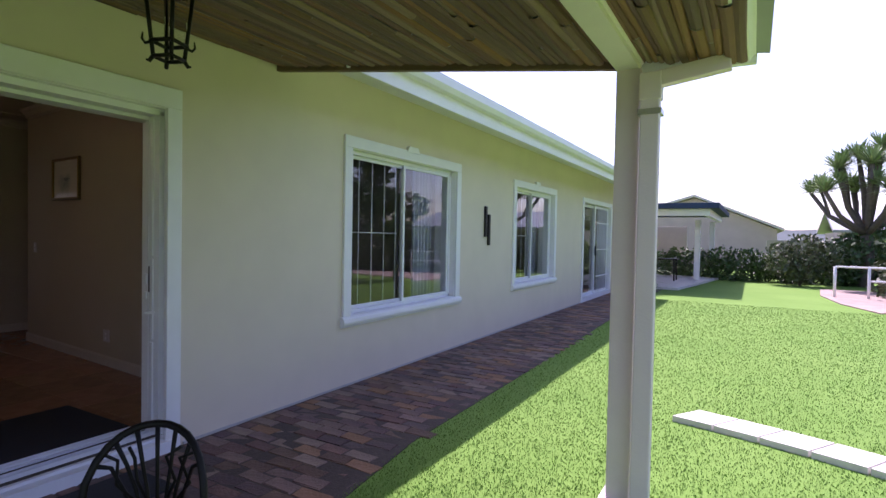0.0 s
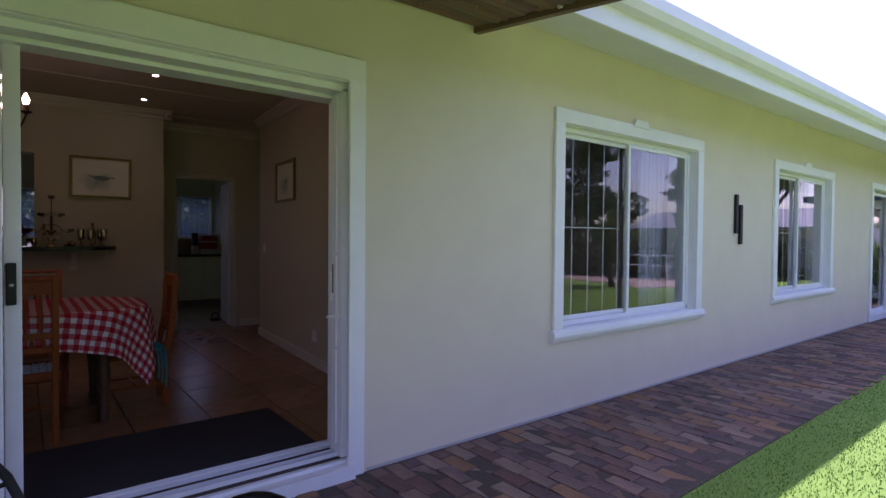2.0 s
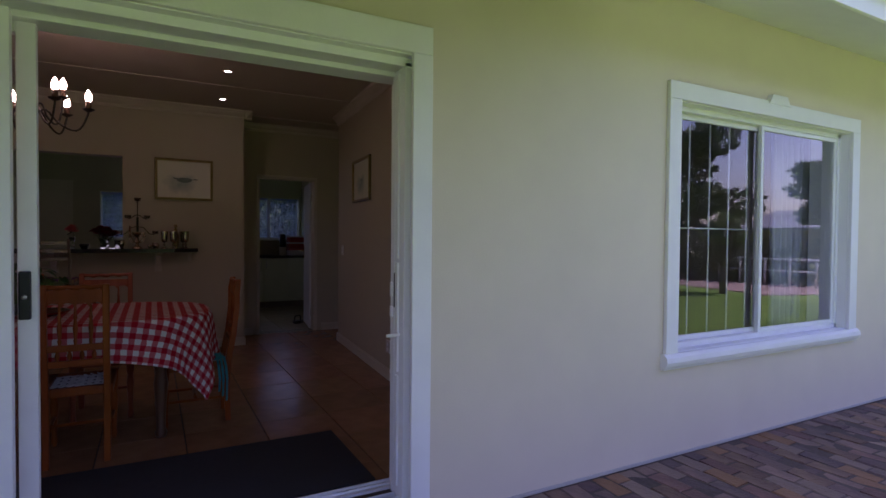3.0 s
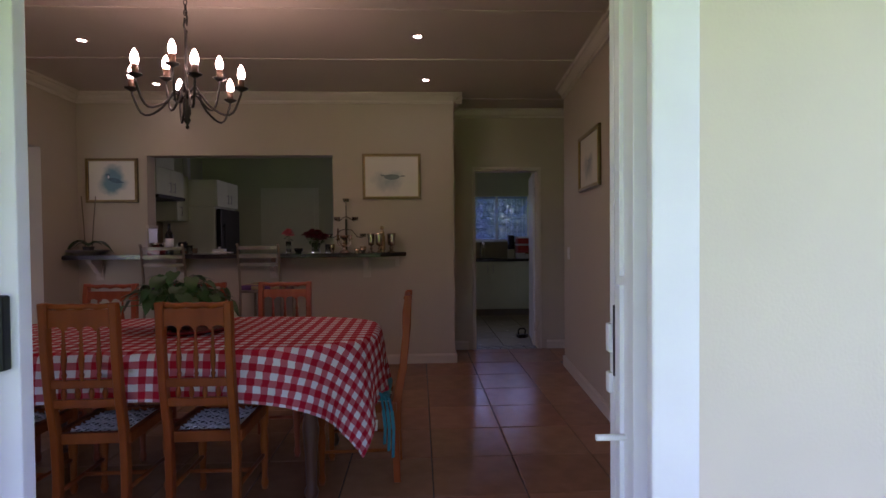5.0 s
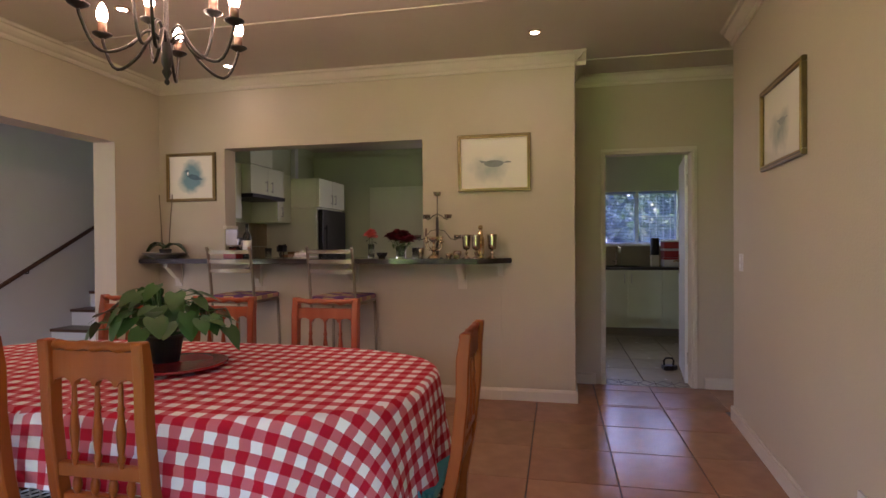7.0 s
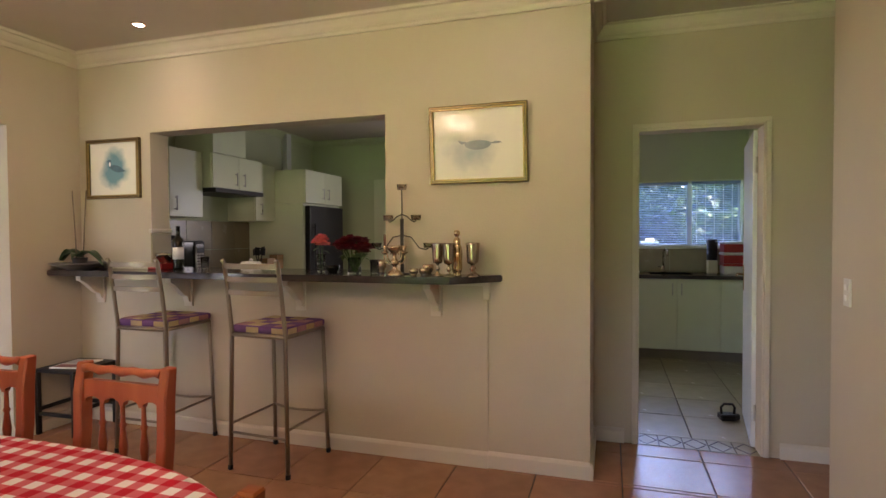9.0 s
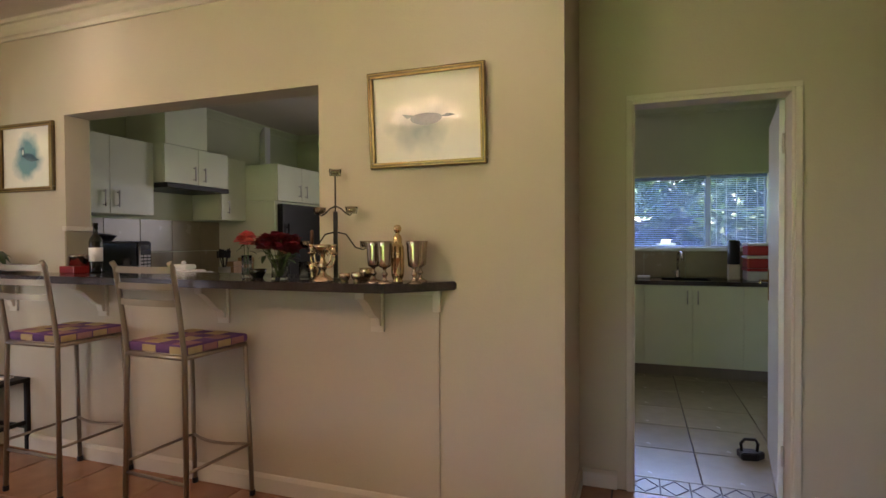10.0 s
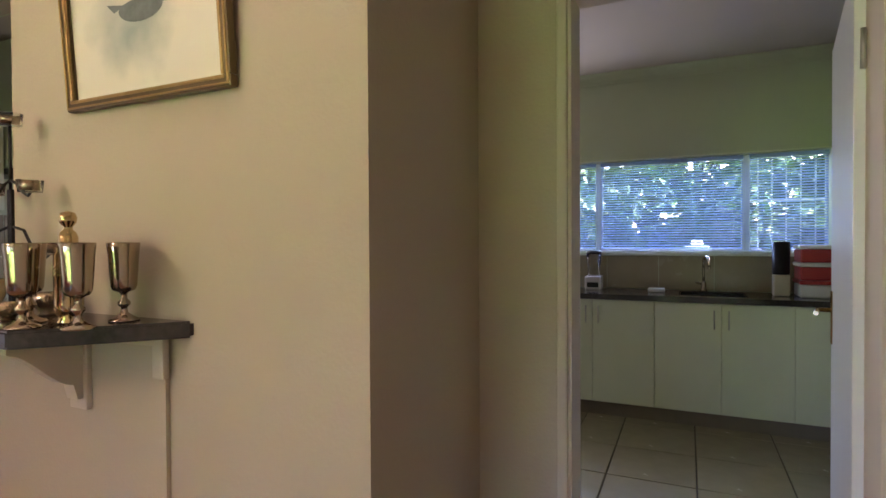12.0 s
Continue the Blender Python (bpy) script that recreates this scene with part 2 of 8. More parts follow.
M_WOOD = mat("oiled_pine", (0.20, 0.043, 0.006), 0.45, spec=0.22, color2=(0.31, 0.078, 0.011), scale=14, coarse=3, bump=0.15, bump_scale=50, stretch=(1, 1, 0.15), rand=0.08)
M_WOODRED = mat("red_stained_pine", (0.25, 0.045, 0.018), 0.42, spec=0.3, color2=(0.40, 0.115, 0.05), scale=14, coarse=3, bump=0.15, bump_scale=50, stretch=(1, 1, 0.15))
M_DARKWOOD = mat("dark_table_wood", (0.075, 0.034, 0.018), 0.4, color2=(0.12, 0.055, 0.03), scale=12, stretch=(1, 1, 0.2))
M_THONG = mat("white_leather_thong", (0.72, 0.70, 0.65), 0.6, var=0.08, scale=30)
M_SEATDARK = mat("dark_seat_under", (0.03, 0.02, 0.015), 0.7, var=0.2)
M_CLOTH = gingham("gingham_cotton")
M_GRANITE = mat("dark_granite", (0.022, 0.018, 0.018), 0.13, color2=(0.045, 0.037, 0.035), scale=60, coarse=8)
M_STOOL = mat("champagne_metal", (0.29, 0.245, 0.185), 0.4, metal=0.75, var=0.06)
M_CHROME = mat("polished_silver", (0.42, 0.35, 0.27), 0.17, metal=1.0, var=0.04, rough_var=0.04)
M_SILVER = mat("tarnished_silver", (0.55, 0.43, 0.30), 0.22, metal=1.0, var=0.18, scale=18)
M_BRASS = mat("polished_brass", (0.60, 0.46, 0.24), 0.12, metal=1.0, var=0.08)
M_GILT = mat("gilt_frame", (0.33, 0.225, 0.085), 0.36, metal=0.8, var=0.2, scale=20, bump=0.2)
M_GILTDARK = mat("olive_frame", (0.115, 0.082, 0.032), 0.32, metal=0.4, var=0.2, scale=20)
M_CAB = mat("white_cabinet_laminate", (0.69, 0.725, 0.55), 0.35, var=0.03, scale=5)
M_STEEL = mat("brushed_steel", (0.50, 0.49, 0.47), 0.3, metal=1.0, var=0.05)
M_BACKSPLASH = mat("beige_wall_tile", (0.31, 0.26, 0.165), 0.25, var=0.08, scale=8, rand=0.06)
M_MAT = mat("charcoal_door_mat", (0.028, 0.028, 0.032), 0.95, var=0.3, scale=60, bump=0.8, bump_scale=300)
M_RED = mat("red_plastic", (0.36, 0.018, 0.02), 0.35, var=0.08)
M_CLEARPLASTIC = mat("milky_plastic", (0.6, 0.58, 0.56), 0.35, var=0.05)
M_TEAL = mat("teal_ribbon", (0.02, 0.26, 0.30), 0.6, var=0.12, scale=20)
M_PAPER = mat("white_label", (0.78, 0.78, 0.76), 0.7, var=0.03)
M_NEIGH = mat("pinkish_render", (0.50, 0.41, 0.37), 0.85, var=0.08, scale=2, bump=0.2)
M_BOUND = mat("boundary_wall_render", (0.42, 0.37, 0.31), 0.9, var=0.12, scale=2, bump=0.3)
M_STONE = mat("pale_stone", (0.72, 0.68, 0.62), 0.85, var=0.08, scale=8, bump=0.3)
M_PINKPAVE = mat("pink_brick_paving", (0.38, 0.28, 0.235), 0.85, var=0.2, scale=6, bump=0.4)
M_CURTAIN = mat("pale_curtain", (0.44, 0.48, 0.54), 0.85, var=0.06, scale=10)
M_RUBBER = mat("grey_skirting", (0.45, 0.43, 0.40), 0.7, var=0.08)
M_BULB = glow("warm_bulb", (1.0, 0.74, 0.46), 15.0)
M_DOWN = glow("downlight_lens", (1.0, 0.86, 0.66), 11.0)
M_BLUEWASH = print_paper("heron_print", (0.16, 0.29, 0.34), 3.0, (4.6, 4.2, 3.6), (-0.03, 0, -0.05), (0.78, 1.16))
M_GREYWASH = print_paper("bird_print", (0.36, 0.40, 0.40), 7.0, (4.0, 4.2, 6.0), (0.18, 0, 0.30), (0.66, 1.2))
M_FLOWER = mat("dark_red_petal", (0.12, 0.005, 0.011), 0.6, color2=(0.22, 0.009, 0.018), scale=20, island=0.3)
M_FLOWERPINK = mat("coral_petal", (0.78, 0.15, 0.15), 0.6, color2=(0.85, 0.26, 0.24), scale=20, island=0.2)
M_VASE = mat("clear_glass", (0.95, 0.97, 0.96), 0.02, var=0.0, transmission=1.0, rough_var=0.0, ior=1.13)
M_BOTTLE = mat("dark_bottle_glass", (0.012, 0.014, 0.010), 0.08, var=0.1)
M_CUSHP = mat("purple_patchwork", (0.12, 0.05, 0.17), 0.85, var=0.15, scale=20)
M_CUSHY = mat("yellow_patchwork", (0.42, 0.33, 0.17), 0.85, var=0.15, scale=20)
M_CUSHM = mat("mauve_patchwork", (0.30, 0.16, 0.17), 0.85, var=0.15, scale=20)
M_POT = mat("black_pot", (0.02, 0.02, 0.02), 0.4, var=0.2)
M_REDDISH = mat("red_glazed_dish", (0.25, 0.02, 0.02), 0.25, var=0.1)
M_TAUPE = mat("taupe_kickboard", (0.20, 0.165, 0.12), 0.6, var=0.1)
M_BLUEPOOL = mat("dark_blue_canvas", (0.03, 0.05, 0.10), 0.8, var=0.2)


# ---------------------------------------------------------------- mesh helpers
def box(bm, x0, x1, y0, y1, z0, z1, bevel=0.0):
    m = Matrix.Translation(((x0 + x1) / 2, (y0 + y1) / 2, (z0 + z1) / 2)) @ Matrix.Diagonal((abs(x1 - x0), abs(y1 - y0), abs(z1 - z0), 1))
    r = bmesh.ops.create_cube(bm, size=1.0, matrix=m)
    if bevel:
        edges = list({e for v in r["verts"] for e in v.link_edges})
        bmesh.ops.bevel(bm, geom=edges, offset=bevel, segments=2, affect="EDGES", profile=0.6)


def obox(bm, size, m, bevel=0.0):
    r = bmesh.ops.create_cube(bm, size=1.0, matrix=m @ Matrix.Diagonal((*size, 1)))
    if bevel:
        edges = list({e for v in r["verts"] for e in v.link_edges})
        bmesh.ops.bevel(bm, geom=edges, offset=bevel, segments=2, affect="EDGES", profile=0.6)


def tube(bm, pts, radius, seg=8, caps=True):
    """A round bar along points; radius is one number or one for each point."""
    pts = [Vector(p) for p in pts]
    rs = radius if isinstance(radius, (list, tuple)) else [radius] * len(pts)
    rings, ref = [], None
    for i, p in enumerate(pts):
        d = (pts[min(i + 1, len(pts) - 1)] - pts[max(i - 1, 0)]).normalized()
        if ref is None:
            ref = d.orthogonal().normalized()
        ref = (ref - d * ref.dot(d)).normalized()
        side = d.cross(ref)
        rings.append([bm.verts.new(p + (ref * math.cos(a) + side * math.sin(a)) * rs[i]) for a in [2 * math.pi * k / seg for k in range(seg)]])
    for a, b in zip(rings, rings[1:]):
        for k in range(seg):
            f = bm.faces.new((a[k], a[(k + 1) % seg], b[(k + 1) % seg], b[k]))
            f.smooth = True
    if caps:
        bm.faces.new(list(reversed(rings[0])))
        bm.faces.new(rings[-1])


def lathe(bm, profile, seg=16, at=(0, 0, 0), m=None):
    """A turned body from (radius, height) pairs."""
    base = (m or Matrix.Identity(4)) @ Matrix.Translation(at) if m else Matrix.Translation(at)
    rings = []
    for r, z in profile:
        if r < 1e-5:
            rings.append([bm.verts.new(base @ Vector((0, 0, z)))])
        else:
            rings.append([bm.verts.new(base @ Vector((r * math.cos(2 * math.pi * k / seg), r * math.sin(2 * math.pi * k / seg), z))) for k in range(seg)])
    for a, b in zip(rings, rings[1:]):
        for k in range(seg):
            k2 = (k + 1) % seg
            if len(a) == 1 and len(b) == 1:
                continue
            if len(a) == 1:
                f = bm.faces.new((a[0], b[k2], b[k]))
            elif len(b) == 1:
                f = bm.faces.new((a[k], a[k2], b[0]))
            else:
                f = bm.faces.new((a[k], a[k2], b[k2], b[k]))
            f.smooth = True


def prism(bm, outline, axis, a, b):
    """Extrudes an outline of 2D points along an axis from a to b."""
    def at(p, v):
        return {"x": (v, p[0], p[1]), "y": (p[0], v, p[1]), "z": (p[0], p[1], v)}[axis]
    va = [bm.verts.new(at(p, a)) for p in outline]
    vb = [bm.verts.new(at(p, b)) for p in outline]
    n = len(outline)
    for i in range(n):
        bm.faces.new((va[i], va[(i + 1) % n], vb[(i + 1) % n], vb[i]))
    bm.faces.new(list(reversed(va)))
    bm.faces.new(vb)
    bmesh.ops.recalc_face_normals(bm, faces=bm.faces[:])


def finish(name, bm, material, label=""):
    me = bpy.data.meshes.new(name)
    bm.to_mesh(me)
    bm.free()
    me.materials.append(material)
    ob = new(name, me)
    if label:
        ob["label"] = label
    return ob


def part(name, bm, material, parent, label=""):
    ob = finish(name, bm, material, label)
    ob.parent = parent
    if parent is not None:
        up = parent
        m = Matrix.Identity(4)
        while up is not None:
            m = up.matrix_parent_inverse @ up.matrix_basis @ m
            up = up.parent
        ob.matrix_parent_inverse = m.inverted()
    return ob


def local_part(name, bm, material, parent, label=""):
    """A part whose mesh is in its thing's own coordinates."""
    ob = finish(name, bm, material, label)
    ob.parent = parent
    return ob


def thing(name, label, category, at=(0, 0, 0), rz=0.0, group="", kind=""):
    ob = new(name)
    ob.empty_display_size = 0.1
    ob.matrix_basis = pose(*at, 0, 0, rz)
    return tagged(ob, label, category, group, kind)


def single(name, bm, material, label, category, group="", kind=""):
    return tagged(finish(name, bm, material), label, category, group, kind)


def structure(name, bm, material, label, category):
    return tagged(finish(name, bm, material), label, category, "", "structure")


def BM():
    return bmesh.new()


def raw(name, verts, faces, material, smooth=False):
    me = bpy.data.meshes.new(name)
    me.from_pydata(verts, [], faces)
    me.materials.append(material)
    if smooth:
        me.polygons.foreach_set("use_smooth", [True] * len(me.polygons))
    me.update()
    return new(name, me)


def wall_x(bm, x0, x1, y0, y1, z0, z1, holes):
    """A wall across x, along y, with rectangular holes (ya, yb, za, zb)."""
    y = y0
    for ya, yb, za, zb in sorted(holes):
        box(bm, x0, x1, y, ya, z0, z1)
        if za > z0:
            box(bm, x0, x1, ya, yb, z0, za)
        if zb < z1:
            box(bm, x0, x1, ya, yb, zb, z1)
        y = yb
    box(bm, x0, x1, y, y1, z0, z1)


def wall_y(bm, y0, y1, x0, x1, z0, z1, holes):
    x = x0
    for xa, xb, za, zb in sorted(holes):
        box(bm, x, xa, y0, y1, z0, z1)
        if za > z0:
            box(bm, xa, xb, y0, y1, z0, za)
        if zb < z1:
            box(bm, xa, xb, y0, y1, zb, z1)
        x = xb
    box(bm, x, x1, y0, y1, z0, z1)


# ---------------------------------------------------------------- plan
XO, XI = -2.843, -3.13          # front wall, outer and inner face
GZ = -0.10                      # outside ground
BAR, BARK = -7.17, -7.33        # bar wall, dining and kitchen face
HALL, HALLK = -7.79, -7.91      # wall with the kitchen door
RW = 2.93                       # right wall of the dining room, at its far end


def rw(x):
    """The face of the right wall, which stands a little out of square."""
    return 2.913 - 0.0735 * (x + 6.98)


LW = -1.85                      # left wall of the dining room
CZ = 2.71                       # ceiling
KX, KY = -10.95, 3.42           # kitchen window wall, kitchen right wall
KCZ = 2.70
DOOR = (-0.98, 2.0, GZ, 2.125)
W1 = (3.81, 5.86, 0.56, 2.145)
W2 = (7.85, 9.735, 0.58, 2.135)
D2 = (11.78, 14.35, GZ, 2.14)
SW = (-3.50, -2.22, 0.25, 2.3)    # unseen stair hall opening, added to let daylight in

# ground
bm = BM()
bmesh.ops.create_grid(bm, x_segments=60, y_segments=60, size=300, matrix=Matrix.Translation((0, 0, GZ - 0.012)))
structure("ground", bm, M_GRASS, "mown green lawn running out to the horizon", "lawn")

# front wall of the house
bm = BM()
wall_x(bm, XI, XO, -7.0, 15.13, GZ - 0.05, 2.83, [DOOR, W1, W2, D2, SW])
structure("wall_front", bm, M_EXT, "pale sage green plastered outside wall of the house", "wall")
bm = BM()
box(bm, XO, XO + 0.010, 2.10, 11.60, GZ, GZ + 0.018, 0.003)
structure("plinth", bm, M_RUBBER, "thin cement skirting at the foot of the outside wall", "skirting")
bm = BM()
box(bm, -11.2, XO, 15.13, 15.35, GZ - 0.05, 2.83)
structure("wall_end", bm, M_EXT, "pale green plastered gable wall of the house", "wall")
# inner lining of the front wall in the dining room
bm = BM()
wall_x(bm, XI - 0.012, XI, -1.85, 2.93, 0.0, CZ, [(DOOR[0], DOOR[1], 0.0, DOOR[3])])
structure("wall_front_inside", bm, M_WALL, "cream plaster on the inner face of the front wall", "wall")
# dining room walls
bm = BM()
prism(bm, [(-6.98, rw(-6.98)), (XI - 0.012, rw(XI - 0.012)), (XI - 0.012, RW + 0.12), (-6.98, RW + 0.12)], "z", 0, CZ)
structure("wall_right", bm, M_WALL, "plain cream plastered dining room wall", "wall")
bm = BM()
wall_x(bm, BARK, BAR, LW - 0.21, 1.842, 0, CZ, [(-1.185, 0.629, 1.085, 2.10)])
structure("wall_bar", bm, M_WALL, "cream plastered wall with a serving hatch to the kitchen", "wall")
bm = BM()
box(bm, BAR, BAR + 0.012, LW, 1.27, 0.0, 1.08)
structure("wall_bar_panel", bm, M_WALL, "slightly proud cream plaster panel below the bar", "wall panel")
bm = BM()
box(bm, HALL, BARK, 1.842 - 0.12, 1.842, 0, CZ)
structure("wall_hall_side", bm, M_WALL, "short plastered return wall of the passage", "wall")
bm = BM()
wall_x(bm, HALLK, HALL, 1.722, 5.2, 0, CZ, [(2.10, 2.845, 0.0, 2.035)])
structure("wall_hall", bm, M_WALL, "cream plastered wall with the kitchen doorway", "wall")
bm = BM()
box(bm, HALLK, -6.98, 5.2, 5.32, 0, CZ)
box(bm, -6.98, -6.86, RW + 0.12, 5.2, 0, CZ)
structure("wall_passage", bm, M_WALL, "cream plastered walls closing the passage", "wall")
bm = BM()
wall_y(bm, LW - 0.21, LW, -7.17, XI - 0.012, 0, CZ, [(-6.66, -4.6, 0.0, 2.10)])
structure("wall_left", bm, M_WALL, "cream plastered wall with an opening to the stairs", "wall")
# stair hall
bm = BM()
box(bm, -10.2, XI, -3.72, -3.60, 0, 5.0)
wall_x(bm, XI - 0.1, XI, -3.60, LW - 0.21, 0, 5.0, [SW])
box(bm, -10.3, -10.2, -3.72, LW - 0.21, 0, 5.0)
box(bm, -10.2, XI, LW - 0.21, LW - 0.16, CZ, 5.0)
structure("wall_stairs", bm, M_STAIRWALL, "pale grey plastered walls of the stair hall", "wall")
bm = BM()
box(bm, -10.3, XI, -3.72, LW - 0.16, 5.0, 5.1)
structure("ceiling_stairs", bm, M_CEIL, "plain white ceiling above the stairs", "ceiling")
# kitchen
KWIN = (0.15, 3.38, 1.215, 1.985)
bm = BM()
wall_x(bm, KX - 0.25, KX, -2.25, 5.3, GZ, 2.8, [KWIN])
structure("wall_kitchen_window", bm, M_KWALL, "pale green kitchen wall with a wide window", "wall")
bm = BM()
box(bm, KX, HALLK, KY, KY + 0.12, 0, 2.8)
structure("wall_kitchen_right", bm, M_KWALL, "pale green kitchen side wall", "wall")
bm = BM()
box(bm, KX, BARK, -2.25, -2.13, 0, 2.8)
structure("wall_kitchen_left", bm, M_KWALL, "pale green kitchen wall behind the cabinets", "wall")
bm = BM()
wall_x(bm, BARK - 0.006, BARK, -2.13, 1.722, 0, 2.8, [(-1.185, 0.629, 1.085, 2.10)])
wall_x(bm, HALLK - 0.006, HALLK, 1.722, KY, 0, 2.8, [(2.10, 2.845, 0.0, 2.035)])
box(bm, HALLK, BARK - 0.006, 1.716, 1.722, 0, 2.8)
structure("wall_kitchen_inner", bm, M_KWALL, "pale green paint on the kitchen side of the inner walls", "wall")
bm = BM()
box(bm, KX, BARK, -2.13, KY, KCZ, KCZ + 0.08)
structure("ceiling_kitchen", bm, M_CEIL, "flat pale kitchen ceiling", "ceiling")
bm = BM()
KC = [(0, 0), (0, -0.085), (0.012, -0.085), (0.018, -0.06), (0.045, -0.03), (0.07, -0.014), (0.075, 0)]
prism(bm, [(KX + d, KCZ + h) for d, h in KC], "y", -2.13, KY)
va = [bm.verts.new((KX, -2.13 + d, KCZ + h)) for d, h in KC]
vb = [bm.verts.new((-8.88, -2.13 + d, KCZ + h)) for d, h in KC]
for i in range(len(KC)):
    bm.faces.new((va[i], va[(i + 1) % len(KC)], vb[(i + 1) % len(KC)], vb[i]))
bmesh.ops.recalc_face_normals(bm, faces=bm.faces[:])
structure("cornice_kitchen", bm, M_KWALL, "pale green coved kitchen cornice", "cornice")
# bedrooms behind the windows
bm = BM()
box(bm, -6.86, -6.74, RW + 0.12, 15.13, 0, 2.8)
box(bm, -6.74, XI, 6.55, 6.65, 0, 2.8)
box(bm, -6.74, XI, 10.45, 10.55, 0, 2.8)
structure("wall_bedrooms", bm, M_WALL, "plain walls closing the bedrooms", "wall")
bm = BM()
box(bm, -6.86, XI, RW, 15.13, 2.72, 2.8)
structure("ceiling_bedrooms", bm, M_CEIL, "plain bedroom ceiling", "ceiling")
bm = BM()
box(bm, -6.86, XI, RW + 0.05, 15.13, -0.06, 0.0)
structure("floor_bedrooms", bm, M_TAUPE, "brown bedroom carpet", "floor")
# dining ceiling with cover strips
bm = BM()
box(bm, -7.79, XI, LW - 0.21, 5.2, CZ, CZ + 0.09)
for x in (-6.13, -5.18, -4.22):
    box(bm, x - 0.016, x + 0.016, LW, RW if x > -6.9 else 5.2, CZ - 0.008, CZ + 0.002)
structure("ceiling", bm, M_CEIL, "cream board ceiling with narrow cover strips", "ceiling")
# slab under the tiles
bm = BM()
box(bm, -11.0, XO - 0.05, -3.7, 5.3, GZ - 0.08, -0.009)
structure("floor", bm, M_GROUT, "tiled floor bed with dark grout joints", "floor")
FLOOR = bpy.data.objects["floor"]


def cornice_profile(s=1.0):
    return [(0, 0), (0, -0.10 * s), (0.014, -0.10 * s), (0.020, -0.085 * s), (0.020, -0.070 * s), (0.036, -0.058 * s), (0.052, -0.040 * s), (0.060, -0.022 * s), (0.078, -0.018 * s), (0.082, -0.004 * s), (0.090, 0)]


def cornice_run(bm, axis, a, b, wall, sign):
    if axis == "y":
        prism(bm, [(wall + sign * d, CZ + h) for d, h in cornice_profile()], "y", a, b)
    else:
        wa, wb = wall if isinstance(wall, tuple) else (wall, wall)
        pts = cornice_profile()
        va = [bm.verts.new((a, wa + sign * d, CZ + h)) for d, h in pts]
        vb = [bm.verts.new((b, wb + sign * d, CZ + h)) for d, h in pts]
        n = len(pts)
        for i in range(n):
            bm.faces.new((va[i], va[(i + 1) % n], vb[(i + 1) % n], vb[i]))
        bm.faces.new(va)
        bm.faces.new(list(reversed(vb)))
        bmesh.ops.recalc_face_normals(bm, faces=bm.faces[:])


bm = BM()
cornice_run(bm, "y", LW, 1.842 + 0.085, BAR, 1)
cornice_run(bm, "x", HALL, BAR + 0.085, 1.842, 1)
cornice_run(bm, "y", 1.842, 5.2, HALL, 1)
cornice_run(bm, "x", -6.98, XI, (rw(-6.98), rw(XI)), -1)
cornice_run(bm, "x", BAR, XI, LW, 1)
cornice_run(bm, "y", LW, RW, XI - 0.012, -1)
structure("cornice", bm, M_CORNICE, "moulded cream plaster cornice round the dining room", "cornice")
bm = BM()
BB = [(0, 0), (0.016, 0), (0.016, 0.075), (0.011, 0.085), (0.006, 0.092), (0, 0.095)]


def base_y(bm, a, b, wall, s):
    prism(bm, [(wall + s * d, z) for d, z in BB], "y", a, b)


def base_x(bm, a, b, wall, s):
    box(bm, a, b, wall, wall + s * 0.018, -0.012, 0.082)
    box(bm, a, b, wall, wall + s * 0.008, 0.082, 0.094)


base_y(bm, LW, 1.27, BAR + 0.012, 1)
base_y(bm, 1.27, 1.856, BAR, 1)
base_x(bm, HALL, BAR + 0.014, 1.842, 1)
base_y(bm, 1.856, 2.035, HALL, 1)
base_y(bm, 2.925, 5.2, HALL, 1)
for d, z0, z1 in ((0.018, -0.012, 0.082), (0.008, 0.082, 0.094)):
    prism(bm, [(-6.98, rw(-6.98) - d), (XI - 0.012, rw(XI) - d), (XI - 0.012, rw(XI)), (-6.98, rw(-6.98))], "z", z0, z1)
base_y(bm, rw(-6.98) - 0.014, RW + 0.13, -6.98, -1)
base_x(bm, -4.6, XI - 0.012, LW, 1)
base_x(bm, BAR, -6.66, LW, 1)
structure("baseboard", bm, M_CORNICE, "low cream painted skirting board", "skirting")

# ---------------------------------------------------------------- eaves and roof
bm = BM()
prism(bm, [(XO, 2.79), (-2.12, 2.55), (-2.12, 2.575), (XO, 2.83)], "y", 2.87, 15.6)
structure("soffit", bm, M_WHITE, "white boarded sloping eaves soffit", "soffit")
eaves = thing("eaves", "white fascia board and gutter along the eaves", "eaves", (-2.1, 2.87, 2.5), kind="structure")
bm = BM()
box(bm, -2.12, -2.095, 2.87, 15.6, 2.535, 2.72, 0.004)
part("fascia", bm, M_WHITE, eaves)
bm = BM()
prism(bm, [(-2.095, 2.66), (-2.02, 2.66), (-1.985, 2.70), (-1.985, 2.775), (-1.998, 2.775), (-1.998, 2.705), (-2.028, 2.672), (-2.095, 2.672)], "y", 2.87, 15.62)
part("gutter", bm, M_WHITE, eaves, "white box gutter")
bm = BM()
tube(bm, [(-2.04, 15.5, 2.67), (-2.04, 15.5, 2.55), (-2.4, 15.2, 2.38), (XO + 0.04, 15.08, 2.3), (XO + 0.05, 15.08, GZ)], 0.035)
part("downpipe", bm, M_WHITE, eaves, "white rain downpipe")
bm = BM()
prism(bm, [(-2.02, 2.73), (-7.0, 4.35), (-7.0, 4.42), (-2.02, 2.80)], "y", 2.87, 15.65)
prism(bm, [(-2.9, 3.02), (-7.0, 4.35), (-7.0, 4.42), (-2.9, 3.09)], "y", -8.0, 2.87)
